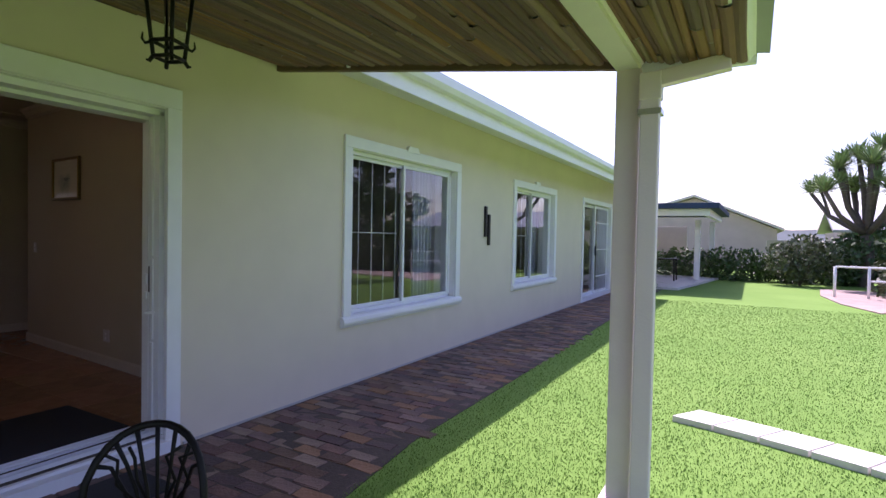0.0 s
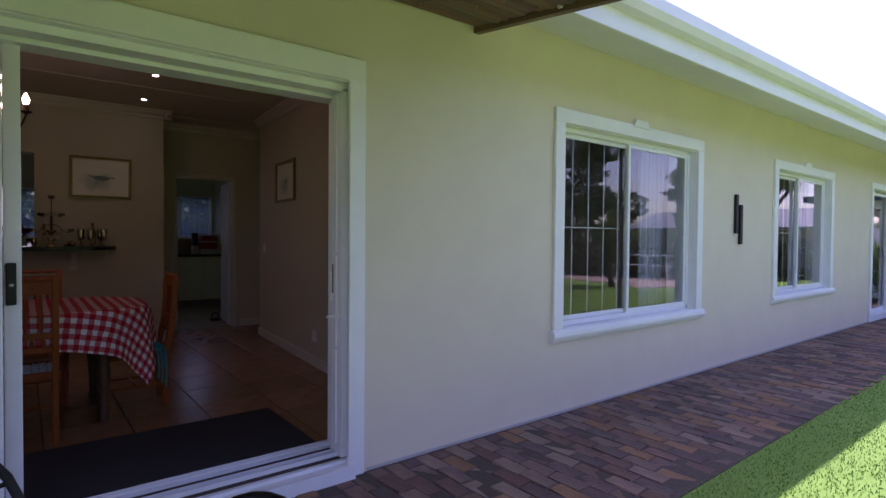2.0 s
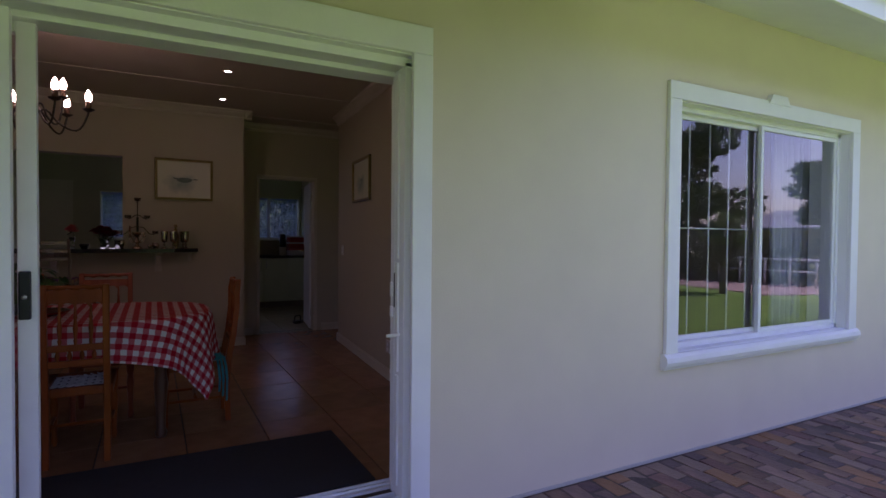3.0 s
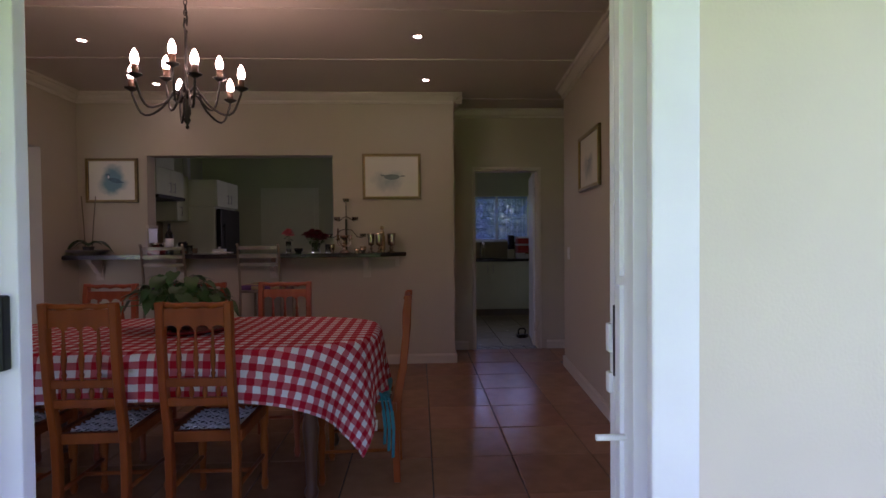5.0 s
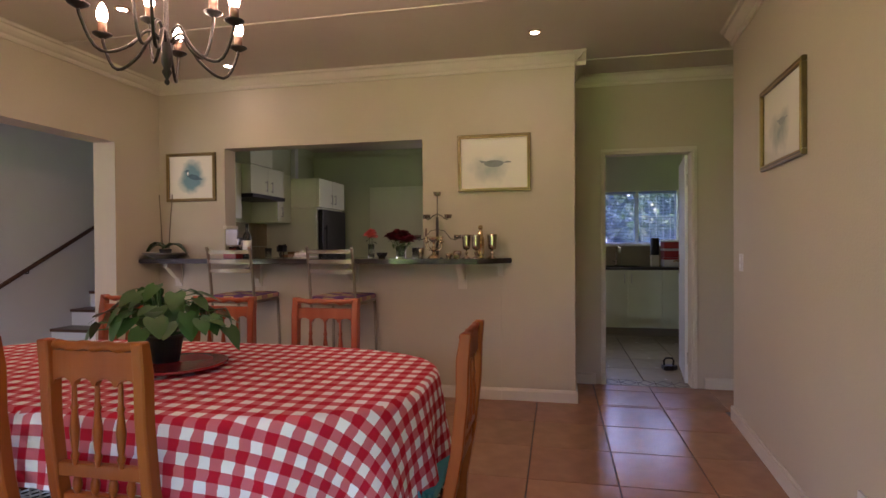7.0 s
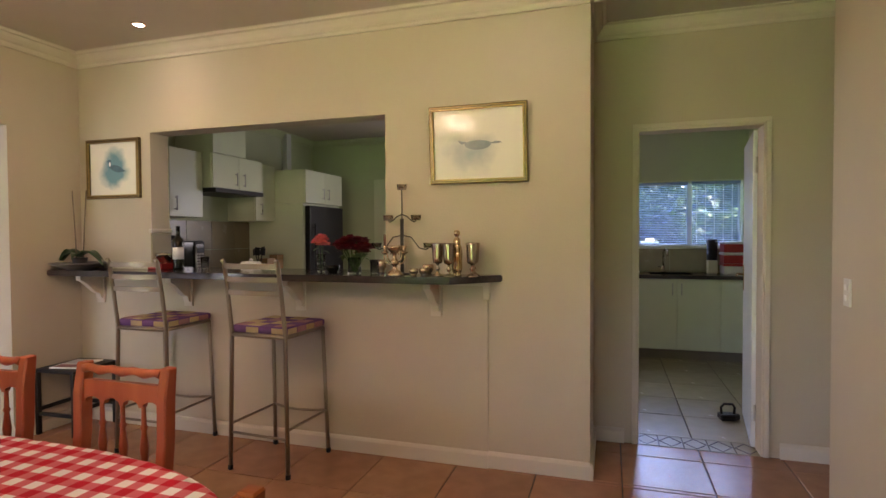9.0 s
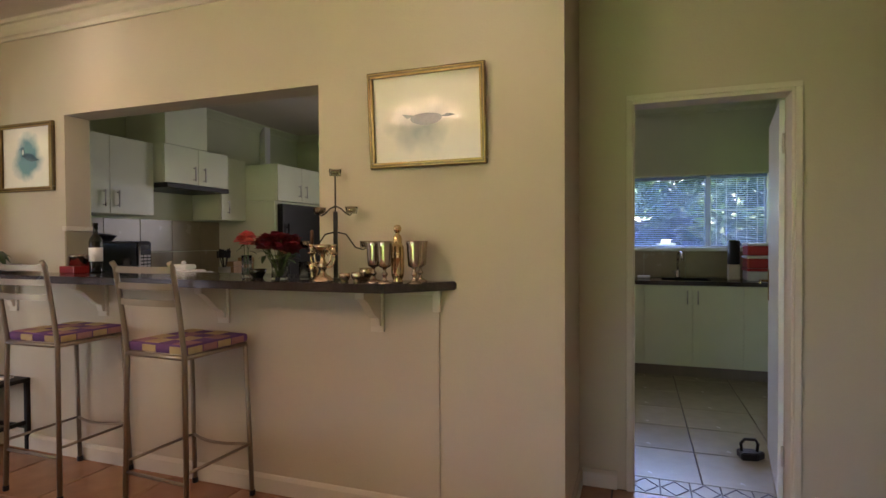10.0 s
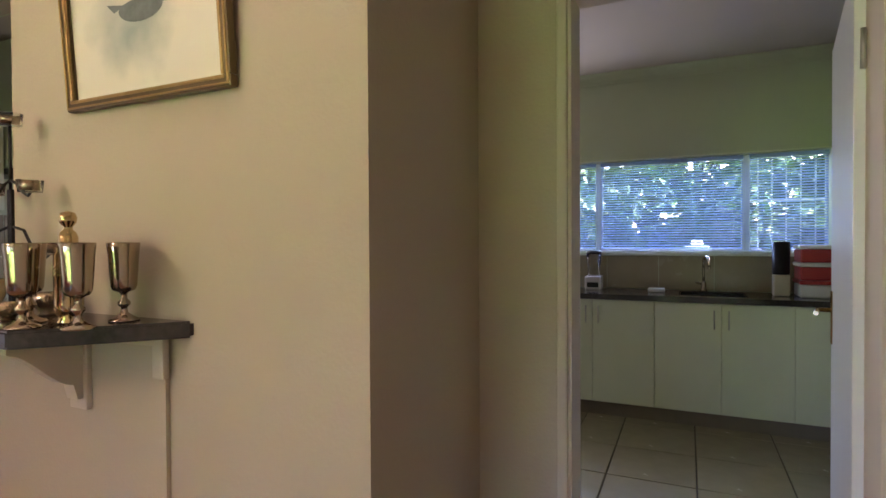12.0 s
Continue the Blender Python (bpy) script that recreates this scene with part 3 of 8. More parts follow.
prism(bm, [(-12.0, 2.73), (-7.0, 4.35), (-7.0, 4.42), (-12.0, 2.80)], "y", -8.0, 15.65)
structure("roof", bm, M_ROOF, "low pitched grey sheet roof of the house", "roof")
bm = BM()
prism(bm, [(XO, 2.8), (-7.0, 4.34), (-11.2, 2.8)], "y", 15.13, 15.35)
prism(bm, [(XO, 2.8), (-7.0, 4.34), (-11.2, 2.8)], "y", -7.0, -6.8)
structure("wall_gable", bm, M_EXT, "pale green gable under the roof", "wall")
bm = BM()
box(bm, -11.2, XO, -7.0, -6.78, GZ, 2.83)
box(bm, -11.2, -10.95, -7.0, -2.25, GZ, 2.83)
box(bm, -11.2, -10.95, 5.3, 15.35, GZ, 2.83)
structure("wall_outer", bm, M_EXT, "plain outside walls closing the house", "wall")

# ---------------------------------------------------------------- porch
PE = 2.91                        # end of the porch roof


def porch_z(x):
    return 2.655 - 0.132 * (x - XO)


# one split pole course across the porch ceiling, varied in width and level
verts, faces = [], []
rng = random.Random(4)
x = XO + 0.01
while x < 0.40:
    w = rng.uniform(0.030, 0.062)
    y = -6.0 + rng.uniform(0, 1.5)
    while y < PE:
        ln = rng.uniform(1.3, 2.6)
        y1 = min(y + ln, PE - 0.03)
        segs = 6
        dz, wob = rng.uniform(-0.006, 0.006), rng.uniform(0, 6)
        base = len(verts)
        for k in range(segs + 1):
            yy = y + (y1 - y) * k / segs
            sx = 0.006 * math.sin(wob + yy * 3.1)
            for a in (0, 45, 90, 135, 180):
                ca, sa = math.cos(radians(a)), math.sin(radians(a))
                xx = x + w / 2 + sx + ca * w * 0.53
                verts.append((xx, yy, porch_z(xx) + dz - sa * w * 0.36))
        for k in range(segs):
            for j in range(4):
                a = base + k * 5 + j
                faces.append((a, a + 1, a + 6, a + 5))
        y = y1 + 0.004
        if y1 >= PE - 0.03:
            break
    x += w * 0.95
ob = raw("ceiling_porch_poles", verts, faces, M_REED)
tagged(ob, "brown split-pole porch ceiling laid in rough courses", "ceiling", "", "structure")
bm = BM()
prism(bm, [(XO, 2.70), (0.5, porch_z(0.5) + 0.04), (0.5, porch_z(0.5) + 0.10), (XO, 2.76)], "y", -6.2, PE)
structure("roof_porch", bm, M_ROOF, "grey sheet roof over the porch", "roof")
bm = BM()
prism(bm, [(XO, 2.612), (-0.22, porch_z(-0.22) - 0.04), (-0.22, porch_z(-0.22) + 0.06), (XO, 2.74)], "y", PE - 0.02, PE + 0.025)
structure("porch_end_batten", bm, M_BEAM, "brown timber batten along the porch roof end", "batten")
bm = BM()
box(bm, -0.226, -0.076, -6.0, PE - 0.03, 2.27, 2.341, 0.006)
box(bm, -0.212, -0.09, -6.0, PE - 0.02, 2.243, 2.28, 0.004)
structure("porch_beam", bm, M_CREAMBEAM, "cream painted porch beam carried by the post", "beam")
bm = BM()
prism(bm, [(-0.217, 2.214), (0.335, 2.205), (0.335, 2.318), (-0.217, 2.336)], "y", PE - 0.02, PE + 0.03)
structure("porch_end_board", bm, M_WHITE, "white painted board closing the porch eaves", "board")
post = thing("porch_post", "grey-pink painted square steel porch post", "post", (-0.148, 2.9, GZ))
bm = BM()
box(bm, -0.212, -0.085, 2.842, 2.964, GZ, 2.252, 0.008)
part("shaft", bm, M_POST, post)
bm = BM()
box(bm, -0.245, -0.052, 2.809, 2.997, GZ - 0.01, GZ + 0.02, 0.004)
part("base_plate", bm, M_POST, post)
pipe = thing("rain_downpipe", "white square downpipe strapped to the porch post", "downpipe", (-0.02, 2.83, GZ))
bm = BM()
box(bm, -0.071, 0.023, 2.766, 2.832, GZ, 2.083, 0.008)
part("pipe", bm, M_POST, pipe)
bm = BM()
box(bm, -0.078, 0.031, 2.760, 2.840, 2.055, 2.196, 0.008)
obox(bm, (0.35, 0.07, 0.08), Matrix.Translation((0.166, 2.80, 2.181)) @ pose(0, 0, 0, 0, -8, 0), 0.008)
part("elbow", bm, M_POST, pipe, "white elbow under the gutter")
for z in (1.98,):
    bm = BM()
    box(bm, -0.083, 0.035, 2.761, 2.86, z, z + 0.03, 0.003)
    part("strap", bm, M_STEEL, pipe, "grey metal strap")
gut = thing("porch_gutter", "white square gutter along the porch edge", "gutter", (0.45, 3.0, 2.2), kind="structure")
bm = BM()
prism(bm, [(0.337, 2.224), (0.413, 2.224), (0.441, 2.261), (0.441, 2.374), (0.429, 2.374), (0.429, 2.266), (0.408, 2.237), (0.337, 2.237)], "y", -6.0, PE + 0.03)
part("trough", bm, M_WHITE, gut)
bm = BM()
box(bm, 0.333, 0.446, PE - 0.01, PE + 0.035, 2.214, 2.383, 0.006)
part("end_cap", bm, M_WHITE, gut)

# porch lantern
lan = thing("porch_lantern", "black wrought iron hanging lantern with glass sides", "lantern", (-1.60, 1.18, 2.0), 20)
bm = BM()
for sx in (-1, 1):
    for sy in (-1, 1):
        tube(bm, [(sx * 0.040, sy * 0.040, 0.03), (sx * 0.062, sy * 0.062, 0.30)], 0.008, 6)
for h, r in ((0.03, 0.042), (0.09, 0.048), (0.30, 0.064)):
    for a, b in (((-r, -r), (r, -r)), ((r, -r), (r, r)), ((r, r), (-r, r)), ((-r, r), (-r, -r))):
        tube(bm, [(*a, h), (*b, h)], 0.008, 6)
local_part("frame", bm, M_DARKSTEEL, lan)
for sx in (-1, 1):
    for sy in (-1, 1):
        bm = BM()
        tube(bm, [(sx * 0.045, sy * 0.045, 0.085), (sx * 0.060, sy * 0.060, 0.075), (sx * 0.068, sy * 0.068, 0.090), (sx * 0.066, sy * 0.066, 0.115)], [0.007, 0.006, 0.005, 0.003], 6)
        local_part("scroll", bm, M_DARKSTEEL, lan)
        bm = BM()
        tube(bm, [(sx * 0.040, sy * 0.040, 0.03), (sx * 0.050, sy * 0.050, 0.008), (sx * 0.058, sy * 0.058, 0.012)], [0.009, 0.008, 0.004], 6)
        local_part("foot", bm, M_DARKSTEEL, lan)
bm = BM()
lathe(bm, [(0.095, 0.30), (0.085, 0.32), (0.05, 0.37), (0.02, 0.40), (0.0, 0.405)], 8)
local_part("roof", bm, M_DARKSTEEL, lan)
bm = BM()
tube(bm, [(0, 0, 0.40), (0, 0, 0.52)], 0.006, 6)
local_part("hook", bm, M_DARKSTEEL, lan)
for k in range(4):
    bm = BM()
    obox(bm, (0.082, 0.003, 0.20), pose(0, 0, 0, 0, 0, 90 * k) @ Matrix.Translation((0, -0.050, 0.195)))
    g = local_part("pane", bm, M_VASE, lan, "clear glass pane")
    g.visible_shadow = False

# ---------------------------------------------------------------- openings
def trim_set(owner, y0, y1, z0, z1, w, sill, lap=0.0, head=0.0):
    """White moulded surround on the outer face of the front wall."""
    for a, b in ((y0 - w, y0 + lap), (y1 - lap, y1 + w)):
        bm = BM()
        box(bm, XO, XO + 0.028, a, b, z0, z1, 0.006)
        part("jamb_trim", bm, M_WHITE, owner)
    bm = BM()
    box(bm, XO, XO + 0.028, y0 - w, y1 + w, z1, z1 + (head or w), 0.006)
    part("head_trim", bm, M_WHITE, owner)
    if sill:
        bm = BM()
        prism(bm, [(XO - 0.02, z0), (XO + 0.03, z0), (XO + 0.05, z0 - 0.02), (XO + 0.055, z0 - 0.05), (XO + 0.045, z0 - 0.075), (XO + 0.03, z0 - 0.085), (XO + 0.022, z0 - 0.10), (XO, z0 - 0.10), (XO - 0.02, z0 - 0.03)], "y", y0 - w - 0.02, y1 + w + 0.02)
        part("sill", bm, M_WHITE, owner, "rounded white plaster sill")
        bm = BM()
        ym = (y0 + y1) / 2
        prism(bm, [(ym - 0.13, z1 + w - 0.02), (ym + 0.13, z1 + w - 0.02), (ym + 0.10, z1 + w + 0.02), (ym + 0.09, z1 + w + 0.045), (ym - 0.09, z1 + w + 0.045), (ym - 0.10, z1 + w + 0.02)], "x", XO, XO + 0.036)
        part("keystone", bm, M_WHITE, owner, "small white plaster keystone")
    for a, b, c, d in ((y0, y0 + 0.006, z0, z1), (y1 - 0.006, y1, z0, z1), (y0, y1, z1 - 0.006, z1), (y0, y1, z0, z0 + 0.006)):
        bm = BM()
        box(bm, XI - 0.01, XO + 0.002, a, b, c, d)
        part("reveal", bm, M_WHITE, owner)


def pane_frame(owner, name, x, y0, y1, z0, z1, s, d=0.035):
    """A sash: four bars and a glass pane."""
    for a, b, c, e in ((y0, y0 + s, z0, z1), (y1 - s, y1, z0, z1), (y0 + s, y1 - s, z0, z0 + s), (y0 + s, y1 - s, z1 - s, z1)):
        bm = BM()
        box(bm, x - d / 2, x + d / 2, a, b, c, e, 0.004)
        part(name, bm, M_ALU, owner)
    bm = BM()
    box(bm, x - 0.003, x + 0.003, y0 + s - 0.004, y1 - s + 0.004, z0 + s - 0.004, z1 - s + 0.004)
    g = part("pane", bm, M_GLASS, owner, "clear glass pane")
    g.visible_shadow = False
    return g


def garden_window(name, opening, curtain_side):
    y0, y1, z0, z1 = opening
    w = thing(name, "white aluminium sliding window with burglar bars", "window", (XO, (y0 + y1) / 2, z0), kind="structure")
    trim_set(w, y0, y1, z0, z1, 0.11, True)
    ym = (y0 + y1) / 2
    xg = XO - 0.11
    for a, b, c, e in ((y0 + 0.006, y0 + 0.04, z0, z1), (y1 - 0.04, y1 - 0.006, z0, z1), (y0, y1, z0, z0 + 0.04), (y0, y1, z1 - 0.04, z1)):
        bm = BM()
        box(bm, xg - 0.045, xg + 0.045, a, b, c, e, 0.004)
        part("window_frame", bm, M_ALU, w)
    pane_frame(w, "sash_bar", xg - 0.02, y0 + 0.04, ym + 0.03, z0 + 0.04, z1 - 0.04, 0.032, 0.03)
    pane_frame(w, "sash_bar", xg + 0.02, ym - 0.03, y1 - 0.04, z0 + 0.04, z1 - 0.04, 0.032, 0.03)
    n = 5
    for k in range(n):
        y = y0 + 0.13 + (ym - y0 - 0.16) * k / (n - 1)
        bm = BM()
        tube(bm, [(xg - 0.075, y, z0 + 0.02), (xg - 0.075, y, z1 - 0.02)], 0.006, 6)
        part("burglar_bar", bm, M_ALU, w, "white steel burglar bar")
    bm = BM()
    tube(bm, [(xg - 0.082, y0 + 0.03, (z0 + z1) / 2), (xg - 0.082, ym, (z0 + z1) / 2)], 0.006, 6)
    part("burglar_bar", bm, M_ALU, w)
    # hanging curtain
    verts, faces = [], []
    c0, c1 = (y1 - 0.42, y1 + 0.15)
    nn = 48
    for k in range(nn + 1):
        y = c0 + (c1 - c0) * k / nn
        xx = XI - 0.09 + 0.03 * math.sin(k * 0.95) + 0.01 * math.sin(k * 2.3)
        verts += [(xx, y, 0.25), (xx, y, 2.35)]
    for k in range(nn):
        faces.append((2 * k, 2 * k + 2, 2 * k + 3, 2 * k + 1))
    cu = raw("curtain", verts, faces, M_CURTAIN, True)
    tagged(cu, "pale gathered curtain hanging beside the window", "curtain", "bedroom curtains")
    sol = cu.modifiers.new("thickness", "SOLIDIFY")
    sol.thickness = 0.004
    bm = BM()
    tube(bm, [(XI - 0.09, y0 - 0.3, 2.36), (XI - 0.09, y1 + 0.3, 2.36)], 0.012, 8)
    for yy in (y0 - 0.25, y1 + 0.25):
        box(bm, XI - 0.10, XI, yy - 0.01, yy + 0.01, 2.345, 2.375)
    single("curtain_rod", bm, M_STEEL, "thin steel curtain rod above the window", "curtain rod", "bedroom curtain rods")
    return w


# window out of view, added so that daylight reaches the stair hall
sw_ = thing("window_4", "plain white unseen window added to light the stair hall", "window", (XO, -2.9, 0.9), kind="structure")
pane_frame(sw_, "sash_bar", XO - 0.12, *SW, 0.05, 0.04)
garden_window("window_1", W1, 1)
garden_window("window_2", W2, 1)

# far sliding door with a white grille
d2 = thing("door_2", "white sliding patio door with a white security grille", "sliding door", (XO, 13.0, GZ), kind="structure")
trim_set(d2, D2[0], D2[1], D2[2], D2[3], 0.10, False)
ym = (D2[0] + D2[1]) / 2
pane_frame(d2, "sash_bar", XO - 0.12, D2[0] + 0.02, ym + 0.04, 0.0, D2[3] - 0.02, 0.06, 0.04)
pane_frame(d2, "sash_bar", XO - 0.08, ym - 0.04, D2[1] - 0.02, 0.0, D2[3] - 0.02, 0.06, 0.04)
bm = BM()
box(bm, XI, XO + 0.03, D2[0], D2[1], GZ, -0.002, 0.004)
part("threshold", bm, M_ALU, d2)
for k in range(9):
    y = ym + 0.12 + k * 0.15
    bm = BM()
    tube(bm, [(XO - 0.03, y, 0.03), (XO - 0.03, y, D2[3] - 0.05)], 0.008, 6)
    part("grille_bar", bm, M_ALU, d2)
for z in (0.4, 1.05, 1.7):
    bm = BM()
    box(bm, XO - 0.035, XO - 0.022, ym, D2[1] - 0.03, z, z + 0.02)
    part("grille_bar", bm, M_ALU, d2)
bm = BM()
box(bm, XO - 0.06, XO - 0.03, ym - 0.02, ym + 0.03, 0.92, 1.15, 0.005)
part("handle", bm, M_BLACK, d2, "black door handle")

# main sliding door
d1 = thing("door_1", "white aluminium sliding door standing half open", "sliding door", (XO, 0.5, GZ), kind="structure")
trim_set(d1, DOOR[0], DOOR[1], DOOR[2], DOOR[3], 0.067, False, 0.035, 0.13)
ZT = 2.10
for a, b, c, e in ((DOOR[1] - 0.043, DOOR[1] - 0.006, -0.01, ZT), (DOOR[0] + 0.006, DOOR[0] + 0.045, -0.01, ZT), (DOOR[0], DOOR[1], ZT - 0.02, DOOR[3] - 0.006)):
    bm = BM()
    box(bm, XO - 0.16, XO - 0.05, a, b, c, e, 0.003)
    part("door_frame", bm, M_ALU, d1)
    bm = BM()
    if e - c > 1:
        box(bm, XO - 0.197, XO - 0.165, a, b, 0.0, ZT, 0.003)
    else:
        box(bm, XI - 0.02, XO - 0.17, a, b, c - 0.02, e, 0.003)
    part("inner_frame", bm, M_ALU, d1)
for y in (1.945,):
    for z0, z1 in ((0.06, 0.60), (0.62, 1.15), (1.17, 2.06)):
        bm = BM()
        box(bm, XO - 0.135, XO - 0.105, 1.947, 1.959, z0, z1, 0.002)
        part("frame_rib", bm, M_ALU, d1)
bm = BM()
box(bm, XO - 0.15, XO - 0.13, 1.947, 1.959, 0.93, 1.10, 0.003)
part("lock_keep", bm, M_BLACK, d1, "black lock keep")
bm = BM()
box(bm, XO - 0.20, XO - 0.175, 1.947, 1.959, 0.98, 1.05, 0.004)
box(bm, XO - 0.20, XO - 0.175, 1.947, 1.959, 0.88, 0.93, 0.004)
part("latch", bm, M_ALU, d1, "white latch keeper")
bm = BM()
tube(bm, [(XO - 0.10, 1.960, 0.80), (XO - 0.10, 1.89, 0.80)], 0.008, 8)
part("stop_peg", bm, M_WHITE, d1, "white door stop peg")
for x0, x1, z in ((XI - 0.03, XI + 0.06, 0.004), (XI + 0.075, XO - 0.02, -0.012), (XO - 0.035, XO + 0.05, -0.03)):
    bm = BM()
    box(bm, x0, x1, DOOR[0], DOOR[1], GZ - 0.02 if x1 > XO else -0.08, z, 0.003)
    part("threshold", bm, M_ALU, d1)
for k, x in enumerate((XI - 0.005, XI + 0.03, XO - 0.14, XO - 0.09)):
    bm = BM()
    box(bm, x - 0.004, x + 0.004, DOOR[0], DOOR[1], -0.02, 0.016, 0.001)
    part("track_rail", bm, M_ALU, d1)
LEAF_X = XO - 0.245
g = pane_frame(d1, "leaf_stile", LEAF_X, DOOR[0] + 0.05, 0.523, 0.012, ZT - 0.02, 0.062, 0.045)
pane_frame(d1, "leaf_stile", LEAF_X + 0.085, DOOR[0] + 0.05, 0.46, 0.012, ZT - 0.02, 0.062, 0.045)
bm = BM()
box(bm, LEAF_X + 0.0225, LEAF_X + 0.052, 0.468, 0.505, 0.955, 1.135, 0.006)
hd = part("handle", bm, M_BLACK, d1, "black pull handle with a key cylinder")
bm = BM()
lathe(bm, [(0.0, 0.0), (0.009, 0.0), (0.009, 0.004), (0.0, 0.004)], 12, m=Matrix.Translation((LEAF_X + 0.052, 0.487, 1.04)) @ pose(0, 0, 0, 0, 90, 0))
part("key_cylinder", bm, M_STEEL, hd, "steel key cylinder")

# wall ornament outside
for y0, y1, z0, z1 in ((6.70, 6.765, 1.33, 1.76), (6.81, 6.875, 1.21, 1.65)):
    bm = BM()
    box(bm, XO + 0.004, XO + 0.03, y0, y1, z0, z1, 0.008)
    single("wall_ornament", bm, M_DARKSTEEL, "dark upright metal strip fixed to the outside wall", "wall ornament", "wall ornaments")

# door mat inside, and one outside
for nm, lab, a in (("door_mat", "charcoal ribbed door mat lying inside the sliding door", (-3.97, -3.17, 0.25, 1.93, 0.0, 0.012)), ("door_mat", "dark rubber mat outside the sliding door", (-2.70, -2.30, 0.3, 1.70, GZ, GZ + 0.014))):
    bm = BM()
    box(bm, *a, 0.005)
    single(nm, bm, M_MAT, lab, "mat")

# ---------------------------------------------------------------- dining table and chairs
TX, TY, TA, TB, TZ = -4.705, 0.15, 0.53, 1.09, 0.765
table = thing("dining_table", "dark wooden dining table with turned legs under the cloth", "table", (TX, TY, 0))


def oval(k, a=TA, b=TB, n=3.2):
    c, s = math.cos(k), math.sin(k)
    return (a * math.copysign(abs(c) ** (2 / n), c), b * math.copysign(abs(s) ** (2 / n), s))


bm = BM()
prism(bm, [oval(2 * math.pi * k / 64, TA - 0.012, TB - 0.012) for k in range(64)], "z", TZ - 0.035, TZ - 0.004)
local_part("tabletop", bm, M_DARKWOOD, table)
bm = BM()
for s in (-1, 1):
    box(bm, s * 0.36 - 0.012, s * 0.36 + 0.012, -0.82, 0.82, TZ - 0.14, TZ - 0.036, 0.003)
    box(bm, -0.348, 0.348, s * 0.82 - 0.012, s * 0.82 + 0.012, TZ - 0.14, TZ - 0.036, 0.003)
local_part("apron", bm, M_DARKWOOD, table)
for sx in (-1, 1):
    for sy in (-1, 1):
        bm = BM()
        lathe(bm, [(0.0, 0.0), (0.028, 0.0), (0.036, 0.03), (0.026, 0.06), (0.030, 0.20), (0.042, 0.34), (0.030, 0.42), (0.045, 0.46), (0.032, 0.50), (0.045, 0.55), (0.045, TZ - 0.04), (0, TZ - 0.04)], 12, (sx * 0.34, sy * 0.80, 0))
        local_part("leg", bm, M_DARKWOOD, table)

# the cloth lies on the top and hangs over the rim, longest at its corners
CU, CV, NU, NV = 0.762, 1.42, 72, 128
rim = [oval(2 * math.pi * k / 720) for k in range(720)]
rim_np = np.array(rim)
verts, uvs = [], []
for i in range(NU + 1):
    for j in range(NV + 1):
        u, v = -CU + 2 * CU * i / NU, -CV + 2 * CV * j / NV
        inside = (abs(u) / TA) ** 3.2 + (abs(v) / TB) ** 3.2 <= 1
        if inside:
            p = (u, v, TZ + 0.002 + 0.0015 * noise.noise((u * 4, v * 4, 0)))
        else:
            d2_ = (rim_np[:, 0] - u) ** 2 + (rim_np[:, 1] - v) ** 2
            k = int(d2_.argmin())
            d = math.sqrt(d2_[k])
            t0, t1 = Vector(rim[k - 2]), Vector(rim[(k + 2) % 720])
            tan = (t1 - t0).normalized()
            nrm = Vector((tan.y, -tan.x))
            s = math.atan2(rim[k][1], rim[k][0])
            fold = 0.5 + 0.5 * math.sin(s * 26 + 1.3 * math.sin(s * 5))
            corner = max(0.0, min(1.0, (d - 0.20) / 0.25))
            flare = min(d, 0.03) * 0.8 + 0.018 * min(1, d / 0.15) + (0.014 + 0.05 * corner) * fold * min(1, d / 0.22)
            p = (rim[k][0] + nrm.x * flare, rim[k][1] + nrm.y * flare, TZ + 0.002 - max(0.0, d - 0.012) * (0.97 - 0.03 * fold))
        verts.append(p)
        uvs.append((u, v))
faces = [(i * (NV + 1) + j, (i + 1) * (NV + 1) + j, (i + 1) * (NV + 1) + j + 1, i * (NV + 1) + j + 1) for i in range(NU) for j in range(NV)]
cloth = raw("tablecloth", verts, faces, M_CLOTH, True)
layer = cloth.data.uv_layers.new(name="UVMap")
for lp in cloth.data.loops:
    layer.data[lp.index].uv = uvs[lp.vertex_index]
cloth.location = (TX, TY, 0)
tagged(cloth, "red and white gingham cotton cloth over the dining table", "tablecloth")


def spindle(bm, x, y, z0, z1, r=0.011):
    h = z1 - z0
    lathe(bm, [(0.006, 0), (0.007, 0.05 * h), (r, 0.12 * h), (0.007, 0.16 * h), (r * 0.8, 0.22 * h), (r * 1.15, 0.42 * h), (0.007, 0.66 * h), (r, 0.70 * h), (0.007, 0.74 * h), (0.006, h)], 8, (x, y, z0))


